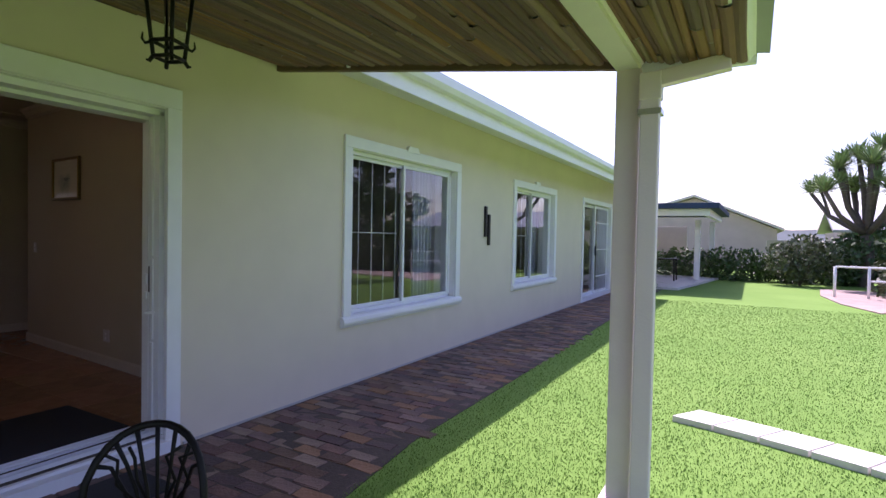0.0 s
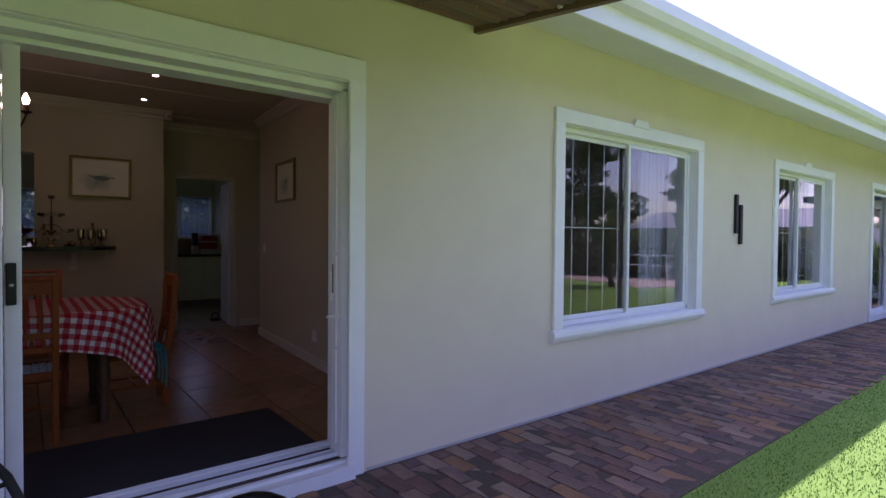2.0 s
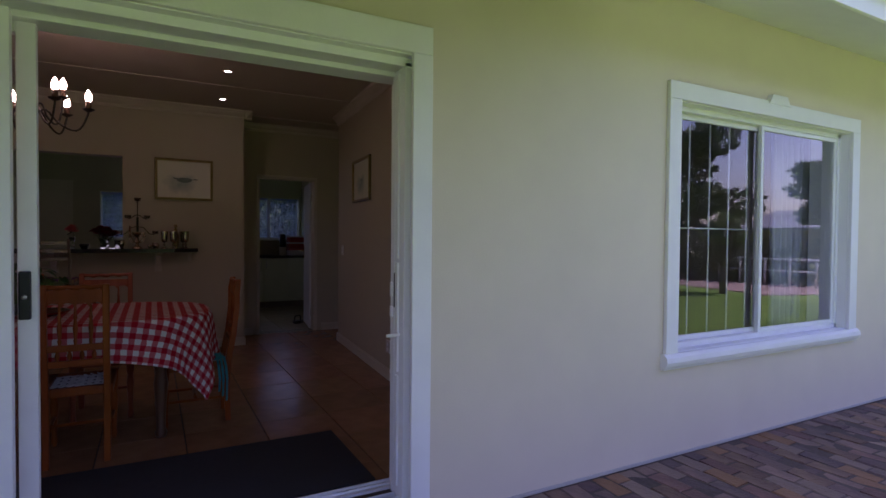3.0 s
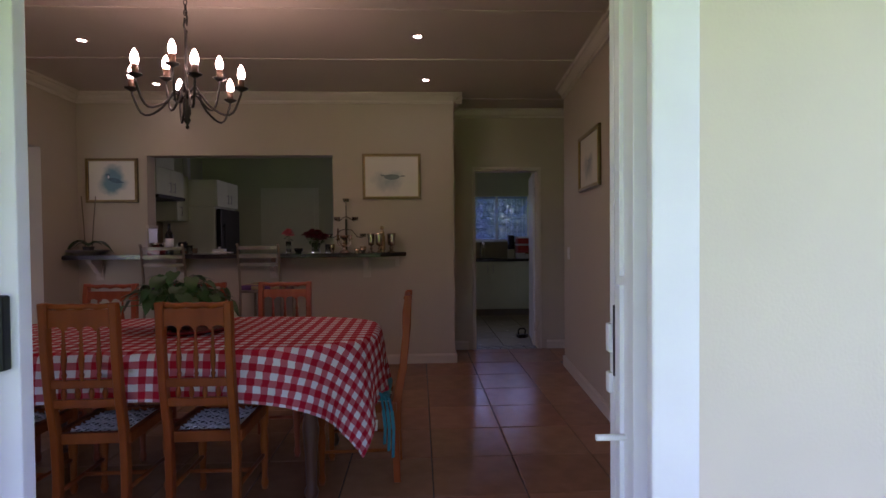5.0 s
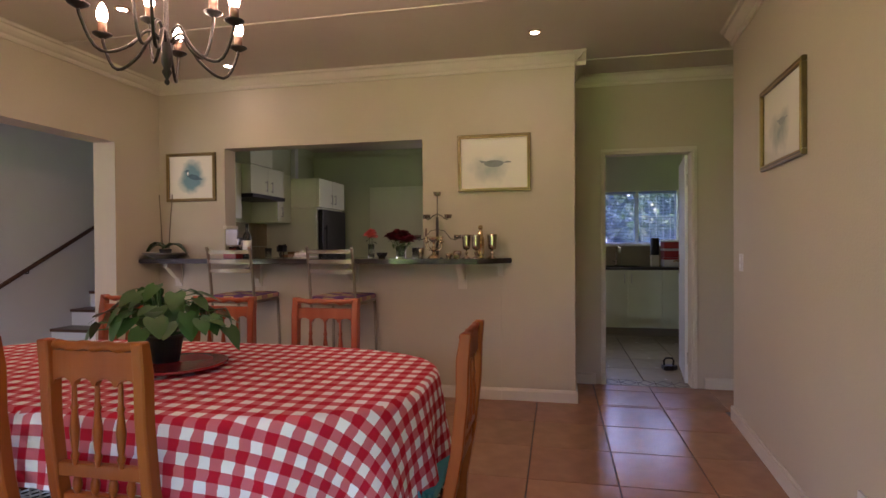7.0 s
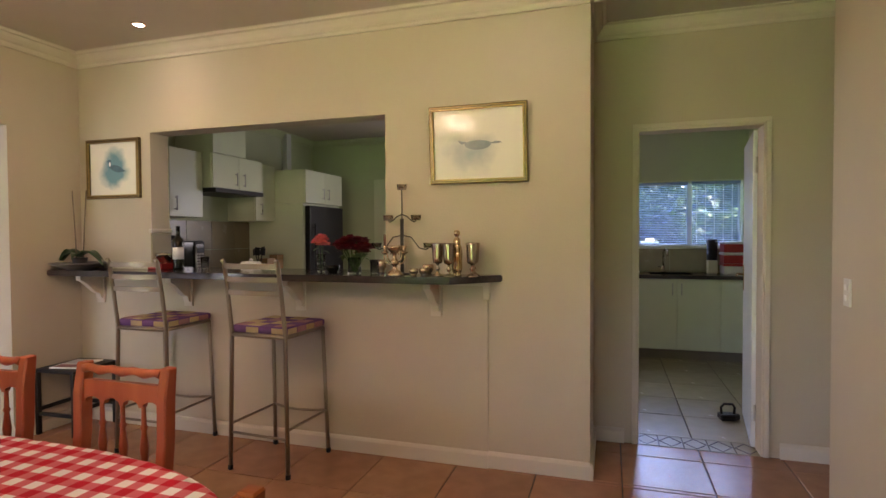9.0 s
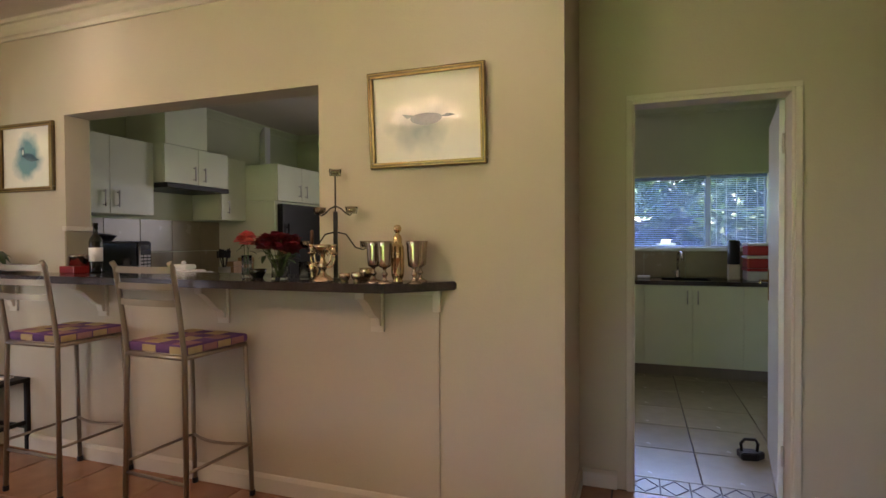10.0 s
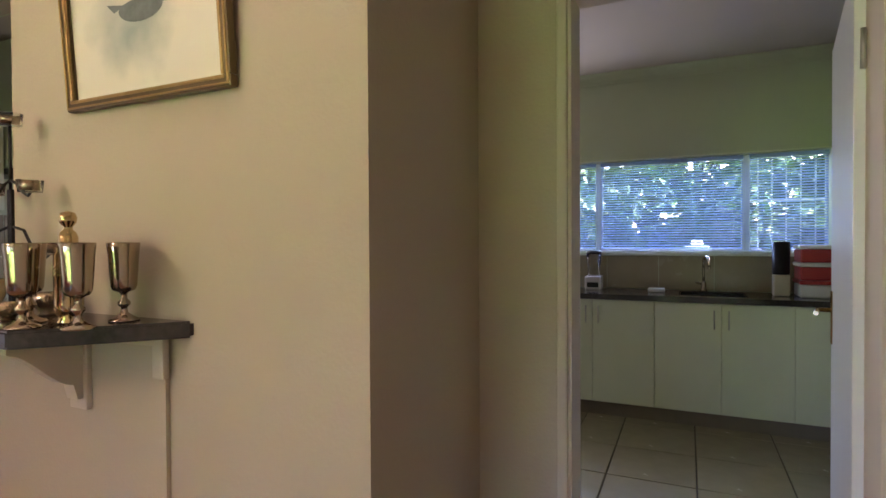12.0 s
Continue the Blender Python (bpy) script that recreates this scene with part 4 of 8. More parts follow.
def dining_chair(material, at, rz, label, group, W=0.155, board=0.957):
    """Faces local +y; the back stands at local y = 0."""
    ch = thing("dining_chair", label, "chair", at, rz, group)

    def back(z):
        return -0.055 * max(0.0, z - 0.42) / 0.56 - 0.02 * math.sin(max(0, z - 0.42) / 0.56 * math.pi)

    for s in (-1, 1):
        bm = BM()
        pts = [(0.0, 0.030), (0.25, 0.008), (0.42, 0.0), (0.60, back(0.6)), (0.78, back(0.78)), (0.90, back(0.9)), (0.985, back(0.985) - 0.012)]
        wd = [0.018, 0.019, 0.021, 0.020, 0.020, 0.021, 0.017]
        prev = None
        for (z, yy), w in zip(pts, wd):
            y0 = yy - 0.03 * (1 if z < 0.2 else 0)
            ring = [bm.verts.new((s * W + a * 0.0165, y0 + b * w, z)) for a, b in ((-1, -1), (1, -1), (1, 1), (-1, 1))]
            if prev:
                for k in range(4):
                    bm.faces.new((prev[k], prev[(k + 1) % 4], ring[(k + 1) % 4], ring[k]))
            else:
                bm.faces.new(list(reversed(ring)))
            prev = ring
        bm.faces.new(prev)
        bmesh.ops.bevel(bm, geom=bm.edges[:], offset=0.004, segments=1, affect="EDGES")
        local_part("back_post", bm, material, ch)
    # rolled top rail
    bm = BM()
    yb = back(0.965)
    n = 15
    tube(bm, [(-W + 0.012 + (2 * W - 0.024) * k / (n - 1), yb, 0.968 + 0.003 * math.sin(k * 1.57)) for k in range(n)], [0.012 + 0.003 * (1 if k in (0, 3, 7, 11, 14) else 0) for k in range(n)], 8)
    local_part("top_rail", bm, material, ch)
    # splat board with a scalloped lower edge
    bm = BM()
    yb = back(0.90)
    outline = [(-W + 0.012, board), (-W + 0.012, 0.868)]
    for k in range(4):
        c = -W + 0.012 + (2 * W - 0.024) * (k + 0.5) / 4
        h = (2 * W - 0.024) / 8
        for a in range(0, 181, 36):
            outline.append((c - h * 0.86 * math.cos(radians(a)), 0.868 + 0.020 * math.sin(radians(a))))
    outline += [(W - 0.012, 0.868), (W - 0.012, board)]
    va = [bm.verts.new((p[0], yb - 0.009, p[1])) for p in outline]
    vb = [bm.verts.new((p[0], yb + 0.009, p[1])) for p in outline]
    for k in range(len(outline)):
        k2 = (k + 1) % len(outline)
        bm.faces.new((va[k], va[k2], vb[k2], vb[k]))
    bm.faces.new(va)
    bm.faces.new(list(reversed(vb)))
    bmesh.ops.recalc_face_normals(bm, faces=bm.faces[:])
    local_part("crest_board", bm, material, ch)
    for z in (0.645, 0.560):
        bm = BM()
        box(bm, -W + 0.012, W - 0.012, back(z) - 0.010, back(z) + 0.010, z - 0.018, z + 0.018, 0.004)
        local_part("cross_rail", bm, material, ch)
    for k in range(3):
        bm = BM()
        x = -W + 2 * W * (k + 1) / 4
        spindle(bm, x, back(0.77), 0.66, 0.875)
        local_part("spindle", bm, material, ch)
    for k in range(4):
        bm = BM()
        x = -W + 0.03 + (2 * W - 0.06) * (k + 0.5) / 4
        lathe(bm, [(0, 0.576), (0.006, 0.578), (0.011, 0.592), (0.012, 0.602), (0.011, 0.612), (0.006, 0.627), (0, 0.629)], 8, (x, back(0.6), 0))
        local_part("bead", bm, material, ch)
    for s in (-1, 1):
        bm = BM()
        box(bm, s * W - 0.016 + s * 0.012, s * W + 0.016 + s * 0.012, 0.0, 0.40, 0.375, 0.425, 0.005)
        local_part("seat_rail", bm, material, ch)
        bm = BM()
        lathe(bm, [(0, 0), (0.014, 0), (0.020, 0.03), (0.014, 0.06), (0.017, 0.15), (0.023, 0.24), (0.016, 0.30), (0.024, 0.33), (0.024, 0.425), (0, 0.428)], 10, (s * (W + 0.012), 0.385, 0))
        local_part("front_leg", bm, material, ch)
        bm = BM()
        tube(bm, [(s * W, 0.02, 0.17), (s * (W + 0.010), 0.385, 0.17)], 0.010, 8)
        local_part("stretcher", bm, material, ch)
    for y in (0.02, 0.392):
        bm = BM()
        box(bm, -W, W, y - 0.014, y + 0.014, 0.375, 0.423, 0.005)
        local_part("seat_rail", bm, material, ch)
    bm = BM()
    tube(bm, [(-W, 0.20, 0.17), (W, 0.20, 0.17)], 0.010, 8)
    local_part("stretcher", bm, material, ch)
    bm = BM()
    box(bm, -W + 0.006, W - 0.006, 0.03, 0.38, 0.392, 0.402)
    local_part("seat_board", bm, M_SEATDARK, ch, "dark underside of the woven seat")
    # woven thongs in both diagonals
    bm = BM()
    for sgn in (1, -1):
        for k in range(-9, 10):
            c = k * 0.038
            pts = []
            for q in range(13):
                tt = -0.2 + 0.4 * q / 12
                x, y = tt, sgn * tt * 0.9 + c
                if abs(x) < W - 0.004 and abs(y) < 0.172:
                    pts.append((x, 0.205 + y, 0.410 + 0.003 * (1 if (q + k) % 2 else -1) * sgn))
            if len(pts) > 1:
                tube(bm, pts, 0.0042, 4, False)
    tagged(local_part("woven_seat", bm, M_THONG, ch), "white leather thongs woven across the seat", "", "", "stuff")
    return ch


near = dining_chair(M_WOOD, (-4.10, 0.537, 0), 90, "honey coloured wooden chair with woven white thong seat", "chairs round the table", 0.142)
near.scale = (1.0, 1.0, 1.02)
for y in (0.06, -0.42):
    copy_thing(near, pose(-4.105, y, 0, 0, 0, 90 + (1.5 if y > 0 else -2)))
far = dining_chair(M_WOODRED, (-5.26, 0.60, 0), -90, "red-brown stained wooden chair with turned spindles", "chairs round the table", 0.155, 0.936)
for y in (0.047, -0.522):
    copy_thing(far, pose(-5.26, y, 0, 0, 0, -90 + (2 if y > 0 else -1.5)))
endc = copy_thing(near, pose(-4.655, 1.362, 0, 0, 0, 180))
endc.scale = (1.0, 1.0, 0.985)
tagged(endc, "honey coloured wooden chair at the table end")
# cushion with ties on the end chair
cu = thing("seat_cushion", "teal seat cushion with hanging ribbon ties and labels", "cushion", (-4.68, 1.165, 0.42))
bm = BM()
box(bm, -0.17, 0.17, -0.17, 0.16, 0.0, 0.045, 0.018)
local_part("pad", bm, M_TEAL, cu)
for k in range(3):
    bm = BM()
    dx = 0.185 + 0.012 * k
    y = 0.12 + 0.022 * k
    pts = [(dx - 0.03, y - 0.02, 0.035), (dx + 0.02, y, 0.05 - 0.01 * k), (dx + 0.035, y + 0.012, -0.03), (dx + 0.03, y + 0.02, -0.12), (dx + 0.034, y + 0.016, -0.20 - 0.03 * k)]
    for (a, b) in zip(pts, pts[1:]):
        a, b = Vector(a), Vector(b)
        obox(bm, (0.004, 0.017, (b - a).length + 0.006), Matrix.Translation((a + b) / 2) @ (b - a).to_track_quat("Z", "Y").to_matrix().to_4x4())
    local_part("ribbon", bm, M_TEAL, cu)
for k, z in enumerate((-0.035, -0.10)):
    bm = BM()
    obox(bm, (0.003, 0.036, 0.055), Matrix.Translation((0.235, 0.075 + 0.01 * k, z)) @ pose(0, 0, 0, 8 - 12 * k, 0, 10), 0.001)
    local_part("label_tag", bm, M_PAPER, cu, "white cloth label")


# ---------------------------------------------------------------- potted plant on the table
def leaf_blade(bm, base, direction, length, width, droop=0.3, seg=4, fold=0.15):
    """A broad leaf: a pointed strip that bends down, folded along its midrib."""
    d = Vector(direction).normalized()
    side = d.cross(Vector((0, 0, 1)))
    side = side.normalized() if side.length > 1e-3 else Vector((1, 0, 0))
    up = side.cross(d)
    rows = []
    for k in range(seg + 1):
        t = k / seg
        c = Vector(base) + d * length * t - Vector((0, 0, 1)) * droop * length * t * t
        w = width * (math.sin(math.pi * min(1, t * 0.80 + 0.16)) ** 0.8) * (1 - t ** 5)
        rows.append([bm.verts.new(c - side * w + up * w * fold), bm.verts.new(c), bm.verts.new(c + side * w + up * w * fold)])
    for a, b in zip(rows, rows[1:]):
        for k in (0, 1):
            f = bm.faces.new((a[k], a[k + 1], b[k + 1], b[k]))
            f.smooth = True


plant = thing("potted_plant", "leafy green houseplant in a black pot on a red dish", "plant", (-4.76, 0.155, TZ + 0.006))
bm = BM()
lathe(bm, [(0, 0), (0.15, 0.0), (0.185, 0.014), (0.19, 0.020), (0.18, 0.022), (0.145, 0.010), (0, 0.008)], 28, (0.06, 0.10, 0.0))
local_part("dish", bm, M_REDDISH, plant, "shallow red glazed dish")
bm = BM()
lathe(bm, [(0, 0.002), (0.054, 0.002), (0.070, 0.105), (0.074, 0.105), (0.074, 0.118), (0.066, 0.118), (0.062, 0.105), (0, 0.102)], 24)
local_part("pot", bm, M_POT, plant)
rl = random.Random(11)
stems = BM()


def heart_leaf(at, angle, tilt, size):
    """A broad heart-shaped leaf that hangs from the end of its stalk."""
    bm = BM()
    out = [(0, 0.0), (0.30, -0.14), (0.50, 0.06), (0.49, 0.32), (0.34, 0.62), (0.15, 0.86), (0, 1.05)]
    m = Matrix.Translation(at) @ pose(0, 0, 0, 0, 0, angle) @ pose(0, 0, 0, 0, tilt, 0)
    mid = [bm.verts.new(m @ Vector((size * v * 0.98, 0, -0.10 * size * v * v))) for v in (0.02, 0.22, 0.45, 0.68, 0.88, 1.06)]
    for sg in (-1, 1):
        rim = [bm.verts.new(m @ Vector((size * v, sg * size * u * 0.92, 0.10 * size * u - 0.16 * size * v * v))) for u, v in out[1:6]]
        row = [mid[0]] + rim + [mid[5]]
        for q in range(5):
            f = bm.faces.new((mid[q], row[q + 1], row[q + 2] if q < 4 else mid[5], mid[q + 1]) if q < 4 else (mid[4], row[5], mid[5]))
            f.smooth = True
    bmesh.ops.recalc_face_normals(bm, faces=bm.faces[:])
    local_part("leaf", bm, M_HOUSEPLANT, plant)


for k in range(62):
    a = 2.4 * k + rl.uniform(-0.5, 0.5)
    rr = 0.045 + 0.165 * (k / 61) ** 0.7 * rl.uniform(0.8, 1.1)
    top = Vector((math.cos(a) * rr * 0.85, math.sin(a) * rr * 1.4, 0.30 - 0.13 * (rr / 0.2) ** 1.6 + rl.uniform(-0.03, 0.035)))
    tube(stems, [(math.cos(a) * 0.02, math.sin(a) * 0.02, 0.11), (top.x * 0.5, top.y * 0.5, 0.12 + (top.z - 0.11) * 0.85), tuple(top)], 0.0026, 5, False)
    heart_leaf(top, math.degrees(a) + rl.uniform(-35, 35), rl.uniform(10, 66), rl.uniform(0.07, 0.10))
local_part("stem", stems, M_HOUSEPLANT, plant)

# ---------------------------------------------------------------- chandelier
CHX, CHY = -4.655, 0.265
chan = thing("chandelier", "black wrought iron chandelier with lit candle bulbs", "chandelier", (CHX, CHY, 1.85))
bm = BM()
lathe(bm, [(0, 0), (0.007, 0.005), (0.010, 0.014), (0.005, 0.024), (0.012, 0.036), (0.018, 0.050), (0.012, 0.064), (0.020, 0.085), (0.020, 0.16), (0.012, 0.18), (0.009, 0.20), (0.007, 0.50), (0.010, 0.52), (0, 0.53)], 12)
local_part("stem", bm, M_DARKSTEEL, chan)
bm = BM()
tube(bm, [(0.0, 0, 0.50), (0.022, 0, 0.54), (0.012, 0, 0.58), (-0.014, 0, 0.555), (-0.02, 0, 0.60), (0, 0, 0.62)], 0.005, 6)
local_part("hook", bm, M_DARKSTEEL, chan)
for k in range(9):
    bm = BM()
    z = 0.615 + k * 0.027
    pts = []
    for q in range(9):
        a = 2 * math.pi * q / 8
        p = (0.009 * math.cos(a), 0, z + 0.017 * math.sin(a)) if k % 2 else (0, 0.009 * math.cos(a), z + 0.017 * math.sin(a))
        pts.append(p)
    tube(bm, pts, 0.0028, 5, False)
    local_part("chain_link", bm, M_DARKSTEEL, chan)
bm = BM()
lathe(bm, [(0, 0.83), (0.03, 0.835), (0.055, 0.855), (0.06, 0.868), (0, 0.868)], 16)
local_part("ceiling_rose", bm, M_DARKSTEEL, chan)


def candle_arm(angle, reach, h, low):
    d = Vector((math.cos(angle), math.sin(angle), 0))
    pts = []
    for q in range(17):
        t = q / 16
        if t < 0.35:
            s = t / 0.35
            rr, zz = 0.018 + 0.32 * reach * s, low + 0.045 * math.sin(s * math.pi) + 0.03 * (1 - s)
        else:
            s = (t - 0.35) / 0.65
            rr, zz = reach * (0.39 + 0.61 * math.sin(s * math.pi / 2)), low - 0.055 * math.sin(min(1, s * 1.3) * math.pi) + (h - low) * max(0, (s - 0.45) / 0.55) ** 1.4
        pts.append((d.x * rr, d.y * rr, zz))
    bm = BM()
    tube(bm, pts, 0.0062, 7)
    arm = local_part("arm", bm, M_DARKSTEEL, chan)
    e = pts[-1]
    bm = BM()
    lathe(bm, [(0.006, -0.006), (0.014, -0.002), (0.034, 0.010), (0.036, 0.014), (0.016, 0.010), (0.013, 0.014)], 14, e)
    local_part("drip_pan", bm, M_DARKSTEEL, arm)
    bm = BM()
    lathe(bm, [(0.0, 0.012), (0.0165, 0.012), (0.0165, 0.060), (0.0, 0.060)], 12, e)
    local_part("candle_sleeve", bm, M_DARKWOOD, arm)
    bm = BM()
    lathe(bm, [(0.0, 0.060), (0.012, 0.060), (0.018, 0.074), (0.0195, 0.087), (0.0165, 0.106), (0.009, 0.124), (0.003, 0.134), (0, 0.136)], 12, e)
    local_part("bulb", bm, M_BULB, arm, "lit flame-shaped bulb")
    return Vector((CHX, CHY, 1.85)) + Vector(e) + Vector((0, 0, 0.16))


tips = []
for k in range(6):
    tips.append(candle_arm(radians(30 + 60 * k), 0.285, 0.205, 0.13))
for k in range(3):
    tips.append(candle_arm(radians(0 + 120 * k), 0.165, 0.282, 0.17))
for k in (0, 2, 4, 7):
    point_light("bulb_light", tips[k], 0.15, (1.0, 0.66, 0.36), 0.02)

# recessed downlights
for x, y in ((-5.62, 1.49), (-6.68, 1.56), (-5.74, -0.92), (-6.84, -0.92)):
    dl = thing("downlight", "small round recessed ceiling downlight, lit", "downlight", (x, y, CZ), 0, "recessed downlights")
    bm = BM()
    lathe(bm, [(0.030, 0.0), (0.044, 0.0), (0.044, -0.005), (0.030, -0.007), (0.028, -0.002)], 20)
    local_part("ring", bm, M_BRASS, dl, "thin brass ring")
    bm = BM()
    lathe(bm, [(0.0, -0.004), (0.028, -0.004), (0.028, -0.001), (0, -0.001)], 16)
    local_part("lens", bm, M_DOWN, dl, "glowing lens")
    d = bpy.data.lights.new("downlight_lamp", "SPOT")
    d.energy, d.color, d.spot_size, d.spot_blend, d.shadow_soft_size = 0.32, (1.0, 0.70, 0.42), radians(110), 0.8, 0.03
    lo = new("downlight_lamp", d)
    lo.location = (x, y, CZ - 0.03)

# ---------------------------------------------------------------- bar
bm = BM()
prism(bm, [(BAR + 0.012, LW + 0.004), (-6.90, LW + 0.004), (-6.90, 1.115), (BAR + 0.012, 1.355), (-7.36, 1.355)][:4] + [(BAR + 0.001, 1.355), (BAR + 0.001, 0.62), (-7.445, 0.62), (-7.445, -1.18), (BAR + 0.001, -1.18), (BAR + 0.001, LW + 0.004)], "z", 1.088, 1.128)
bmesh.ops.bevel(bm, geom=[e for e in bm.edges if abs(e.verts[0].co.z - e.verts[1].co.z) < 1e-5], offset=0.006, segments=2, affect="EDGES")
single("bar_counter", bm, M_GRANITE, "dark polished granite bar top through the hatch", "counter")
for k, y in enumerate((0.96, 0.04, -0.85, -1.64)):
    br = thing("bar_bracket", "white painted plaster bracket under the bar top", "bracket", (BAR + 0.012, y, 1.088), 0, "bar brackets")
    bm = BM()
    out = [(0, 0), (0.19, 0), (0.19, -0.035)]
    for q in range(9):
        t = q / 8
        out.append((0.19 - 0.15 * t, -0.035 - 0.075 * (0.5 - 0.5 * math.cos(math.pi * t)) - 0.03 * t))
    out += [(0.03, -0.18), (0, -0.18)]
    va = [bm.verts.new((p[0], -0.022, p[1])) for p in out]
    vb = [bm.verts.new((p[0], 0.022, p[1])) for p in out]
    for q in range(len(out)):
        q2 = (q + 1) % len(out)
        bm.faces.new((va[q], va[q2], vb[q2], vb[q]))
    bm.faces.new(va)
    bm.faces.new(list(reversed(vb)))
    bmesh.ops.recalc_face_normals(bm, faces=bm.faces[:])
    local_part("corbel", bm, M_CORNICE, br)
    bm = BM()
    box(bm, 0.0, 0.016, -0.035, 0.035, -0.21, 0.0, 0.004)
    local_part("back_plate", bm, M_CORNICE, br)
bm = BM()
box(bm, BAR + 0.012, BAR + 0.026, 0.99, 1.255, 1.062, 1.088, 0.003)
box(bm, BAR + 0.012, BAR + 0.030, 1.245, 1.285, 0.985, 1.088, 0.006)
single("bar_moulding", bm, M_CORNICE, "small cream moulding below the bar end", "moulding")


def bar_stool(at, rz):
    st = thing("bar_stool", "champagne metal bar stool with patchwork cushion", "bar stool", at, rz, "bar stools")
    R = 0.0122
    # back legs rise into the backrest; local +x points away from the bar
    for s in (-1, 1):
        bm = BM()
        tube(bm, [(0.20, s * 0.20, 0.0), (0.19, s * 0.185, 0.80), (0.215, s * 0.185, 1.0), (0.245, s * 0.183, 1.20), (0.262, s * 0.183, 1.225)], R, 8)
        local_part("back_leg", bm, M_STOOL, st)
        bm = BM()
        tube(bm, [(-0.21, s * 0.20, 0.0), (-0.185, s * 0.185, 0.79)], R, 8)
        local_part("front_leg", bm, M_STOOL, st)
        bm = BM()
        tube(bm, [(0.197, s * 0.194, 0.27), (-0.20, s * 0.195, 0.27)], 0.008, 8)
        local_part("footrest", bm, M_STOOL, st)
    for x in (0.2003, -0.2105):
        for y in (-0.2003, 0.2003):
            bm = BM()
            lathe(bm, [(0, 0), (0.0145, 0), (0.0155, 0.004), (0.0145, 0.026), (0.0125, 0.028), (0, 0.028)], 10, (x, y, 0))
            local_part("foot_cap", bm, M_BLACK, st, "black rubber foot cap")
    bm = BM()
    tube(bm, [(0.197, -0.194, 0.22), (0.197, 0.194, 0.22)], 0.008, 8)
    local_part("footrest", bm, M_STOOL, st)
    bm = BM()
    tube(bm, [(-0.20 + 0.05 * math.sin(math.pi * k / 8), -0.195 + 0.39 * k / 8, 0.27) for k in range(9)], 0.008, 8)
    local_part("footrest", bm, M_STOOL, st)
    bm = BM()
    for a, b in (((0.19, -0.185), (0.19, 0.185)), ((0.19, 0.185), (-0.186, 0.185)), ((-0.186, 0.185), (-0.186, -0.185)), ((-0.186, -0.185), (0.19, -0.185))):
        tube(bm, [(*a, 0.79), (*b, 0.79)], R, 8)
    local_part("seat_frame", bm, M_STOOL, st)
    for z in (1.19, 1.115, 1.04):
        bm = BM()
        for k in range(10):
            t0, t1 = -1 + 0.2 * k, -0.8 + 0.2 * k
            x0, x1 = 0.215 + (z - 1.0) * 0.16 + 0.022 * (1 - t0 * t0), 0.215 + (z - 1.0) * 0.16 + 0.022 * (1 - t1 * t1)
            a, b = Vector((x0, t0 * 0.18, z)), Vector((x1, t1 * 0.18, z))
            obox(bm, ((b - a).length + 0.004, 0.008, 0.030), Matrix.Translation((a + b) / 2) @ pose(0, 0, 0, 0, 0, math.degrees(math.atan2(b.y - a.y, b.x - a.x))))
        local_part("back_slat", bm, M_STOOL, st)
    # cushion sewn from patches
    cush = BM()
    box(cush, -0.200, 0.185, -0.195, 0.195, 0.800, 0.845, 0.018)
    cushion = local_part("cushion", cush, M_CUSHP, st, "purple and yellow patchwork cushion")
    pr = random.Random(3)
    for i in range(4):
        for j in range(4):
            if (i + j) % 2 == 0 or pr.random() < 0.25:
                bm = BM()
                x0, y0 = -0.185 + i * 0.089, -0.180 + j * 0.090
                box(bm, x0, x0 + 0.088, y0, y0 + 0.089, 0.843, 0.848, 0.002)
                local_part("patch", bm, pr.choice((M_CUSHY, M_CUSHY, M_CUSHM)), cushion)
    for sx, wy in ((1, 0), (0, 1)):
        for j in range(4):
            if j % 2 == 0:
                continue
            bm = BM()
            if sx:
                box(bm, 0.183, 0.188, -0.175 + j * 0.088, -0.09 + j * 0.088, 0.806, 0.838, 0.002)
                local_part("patch", bm, M_CUSHY, cushion)
                bm = BM()
                box(bm, -0.165 + j * 0.088, -0.085 + j * 0.088, 0.193, 0.198, 0.806, 0.838, 0.002)
            else:
                box(bm, -0.165 + (j - 1) * 0.088, -0.085 + (j - 1) * 0.088, 0.193, 0.198, 0.806, 0.838, 0.002)
            local_part("patch", bm, M_CUSHY if sx else M_CUSHM, cushion)
    return st


s1 = bar_stool((-6.90, 0.045, 0), -3)
copy_thing(s1, pose(-6.915, -0.825, 0, 0, 0, 1))

low = thing("low_stool", "low black metal footstool standing in the corner", "footstool", (-6.975, -1.675, 0), 3)
for sx in (-1, 1):
    for sy in (-1, 1):
        bm = BM()
        box(bm, sx * 0.165 - 0.014, sx * 0.165 + 0.014, sy * 0.155 - 0.014, sy * 0.155 + 0.014, 0, 0.43, 0.004)
        local_part("leg", bm, M_DARKSTEEL, low)
for sx in (-1, 1):
    bm = BM()
    box(bm, sx * 0.165 - 0.008, sx * 0.165 + 0.008, -0.145, 0.145, 0.13, 0.155, 0.003)
    local_part("stretcher", bm, M_DARKSTEEL, low)
    bm = BM()
    box(bm, -0.150, 0.150, sx * 0.155 - 0.008, sx * 0.155 + 0.008, 0.16, 0.185, 0.003)
    local_part("stretcher", bm, M_DARKSTEEL, low)
bm = BM()
box(bm, -0.182, 0.182, -0.172, 0.172, 0.43, 0.455, 0.006)
local_part("seat_board", bm, M_DARKSTEEL, low)
mg = thing("magazine", "pale blue and white magazine lying on the footstool", "magazine", (-6.97, -1.67, 0.4555), 12)
bm = BM()
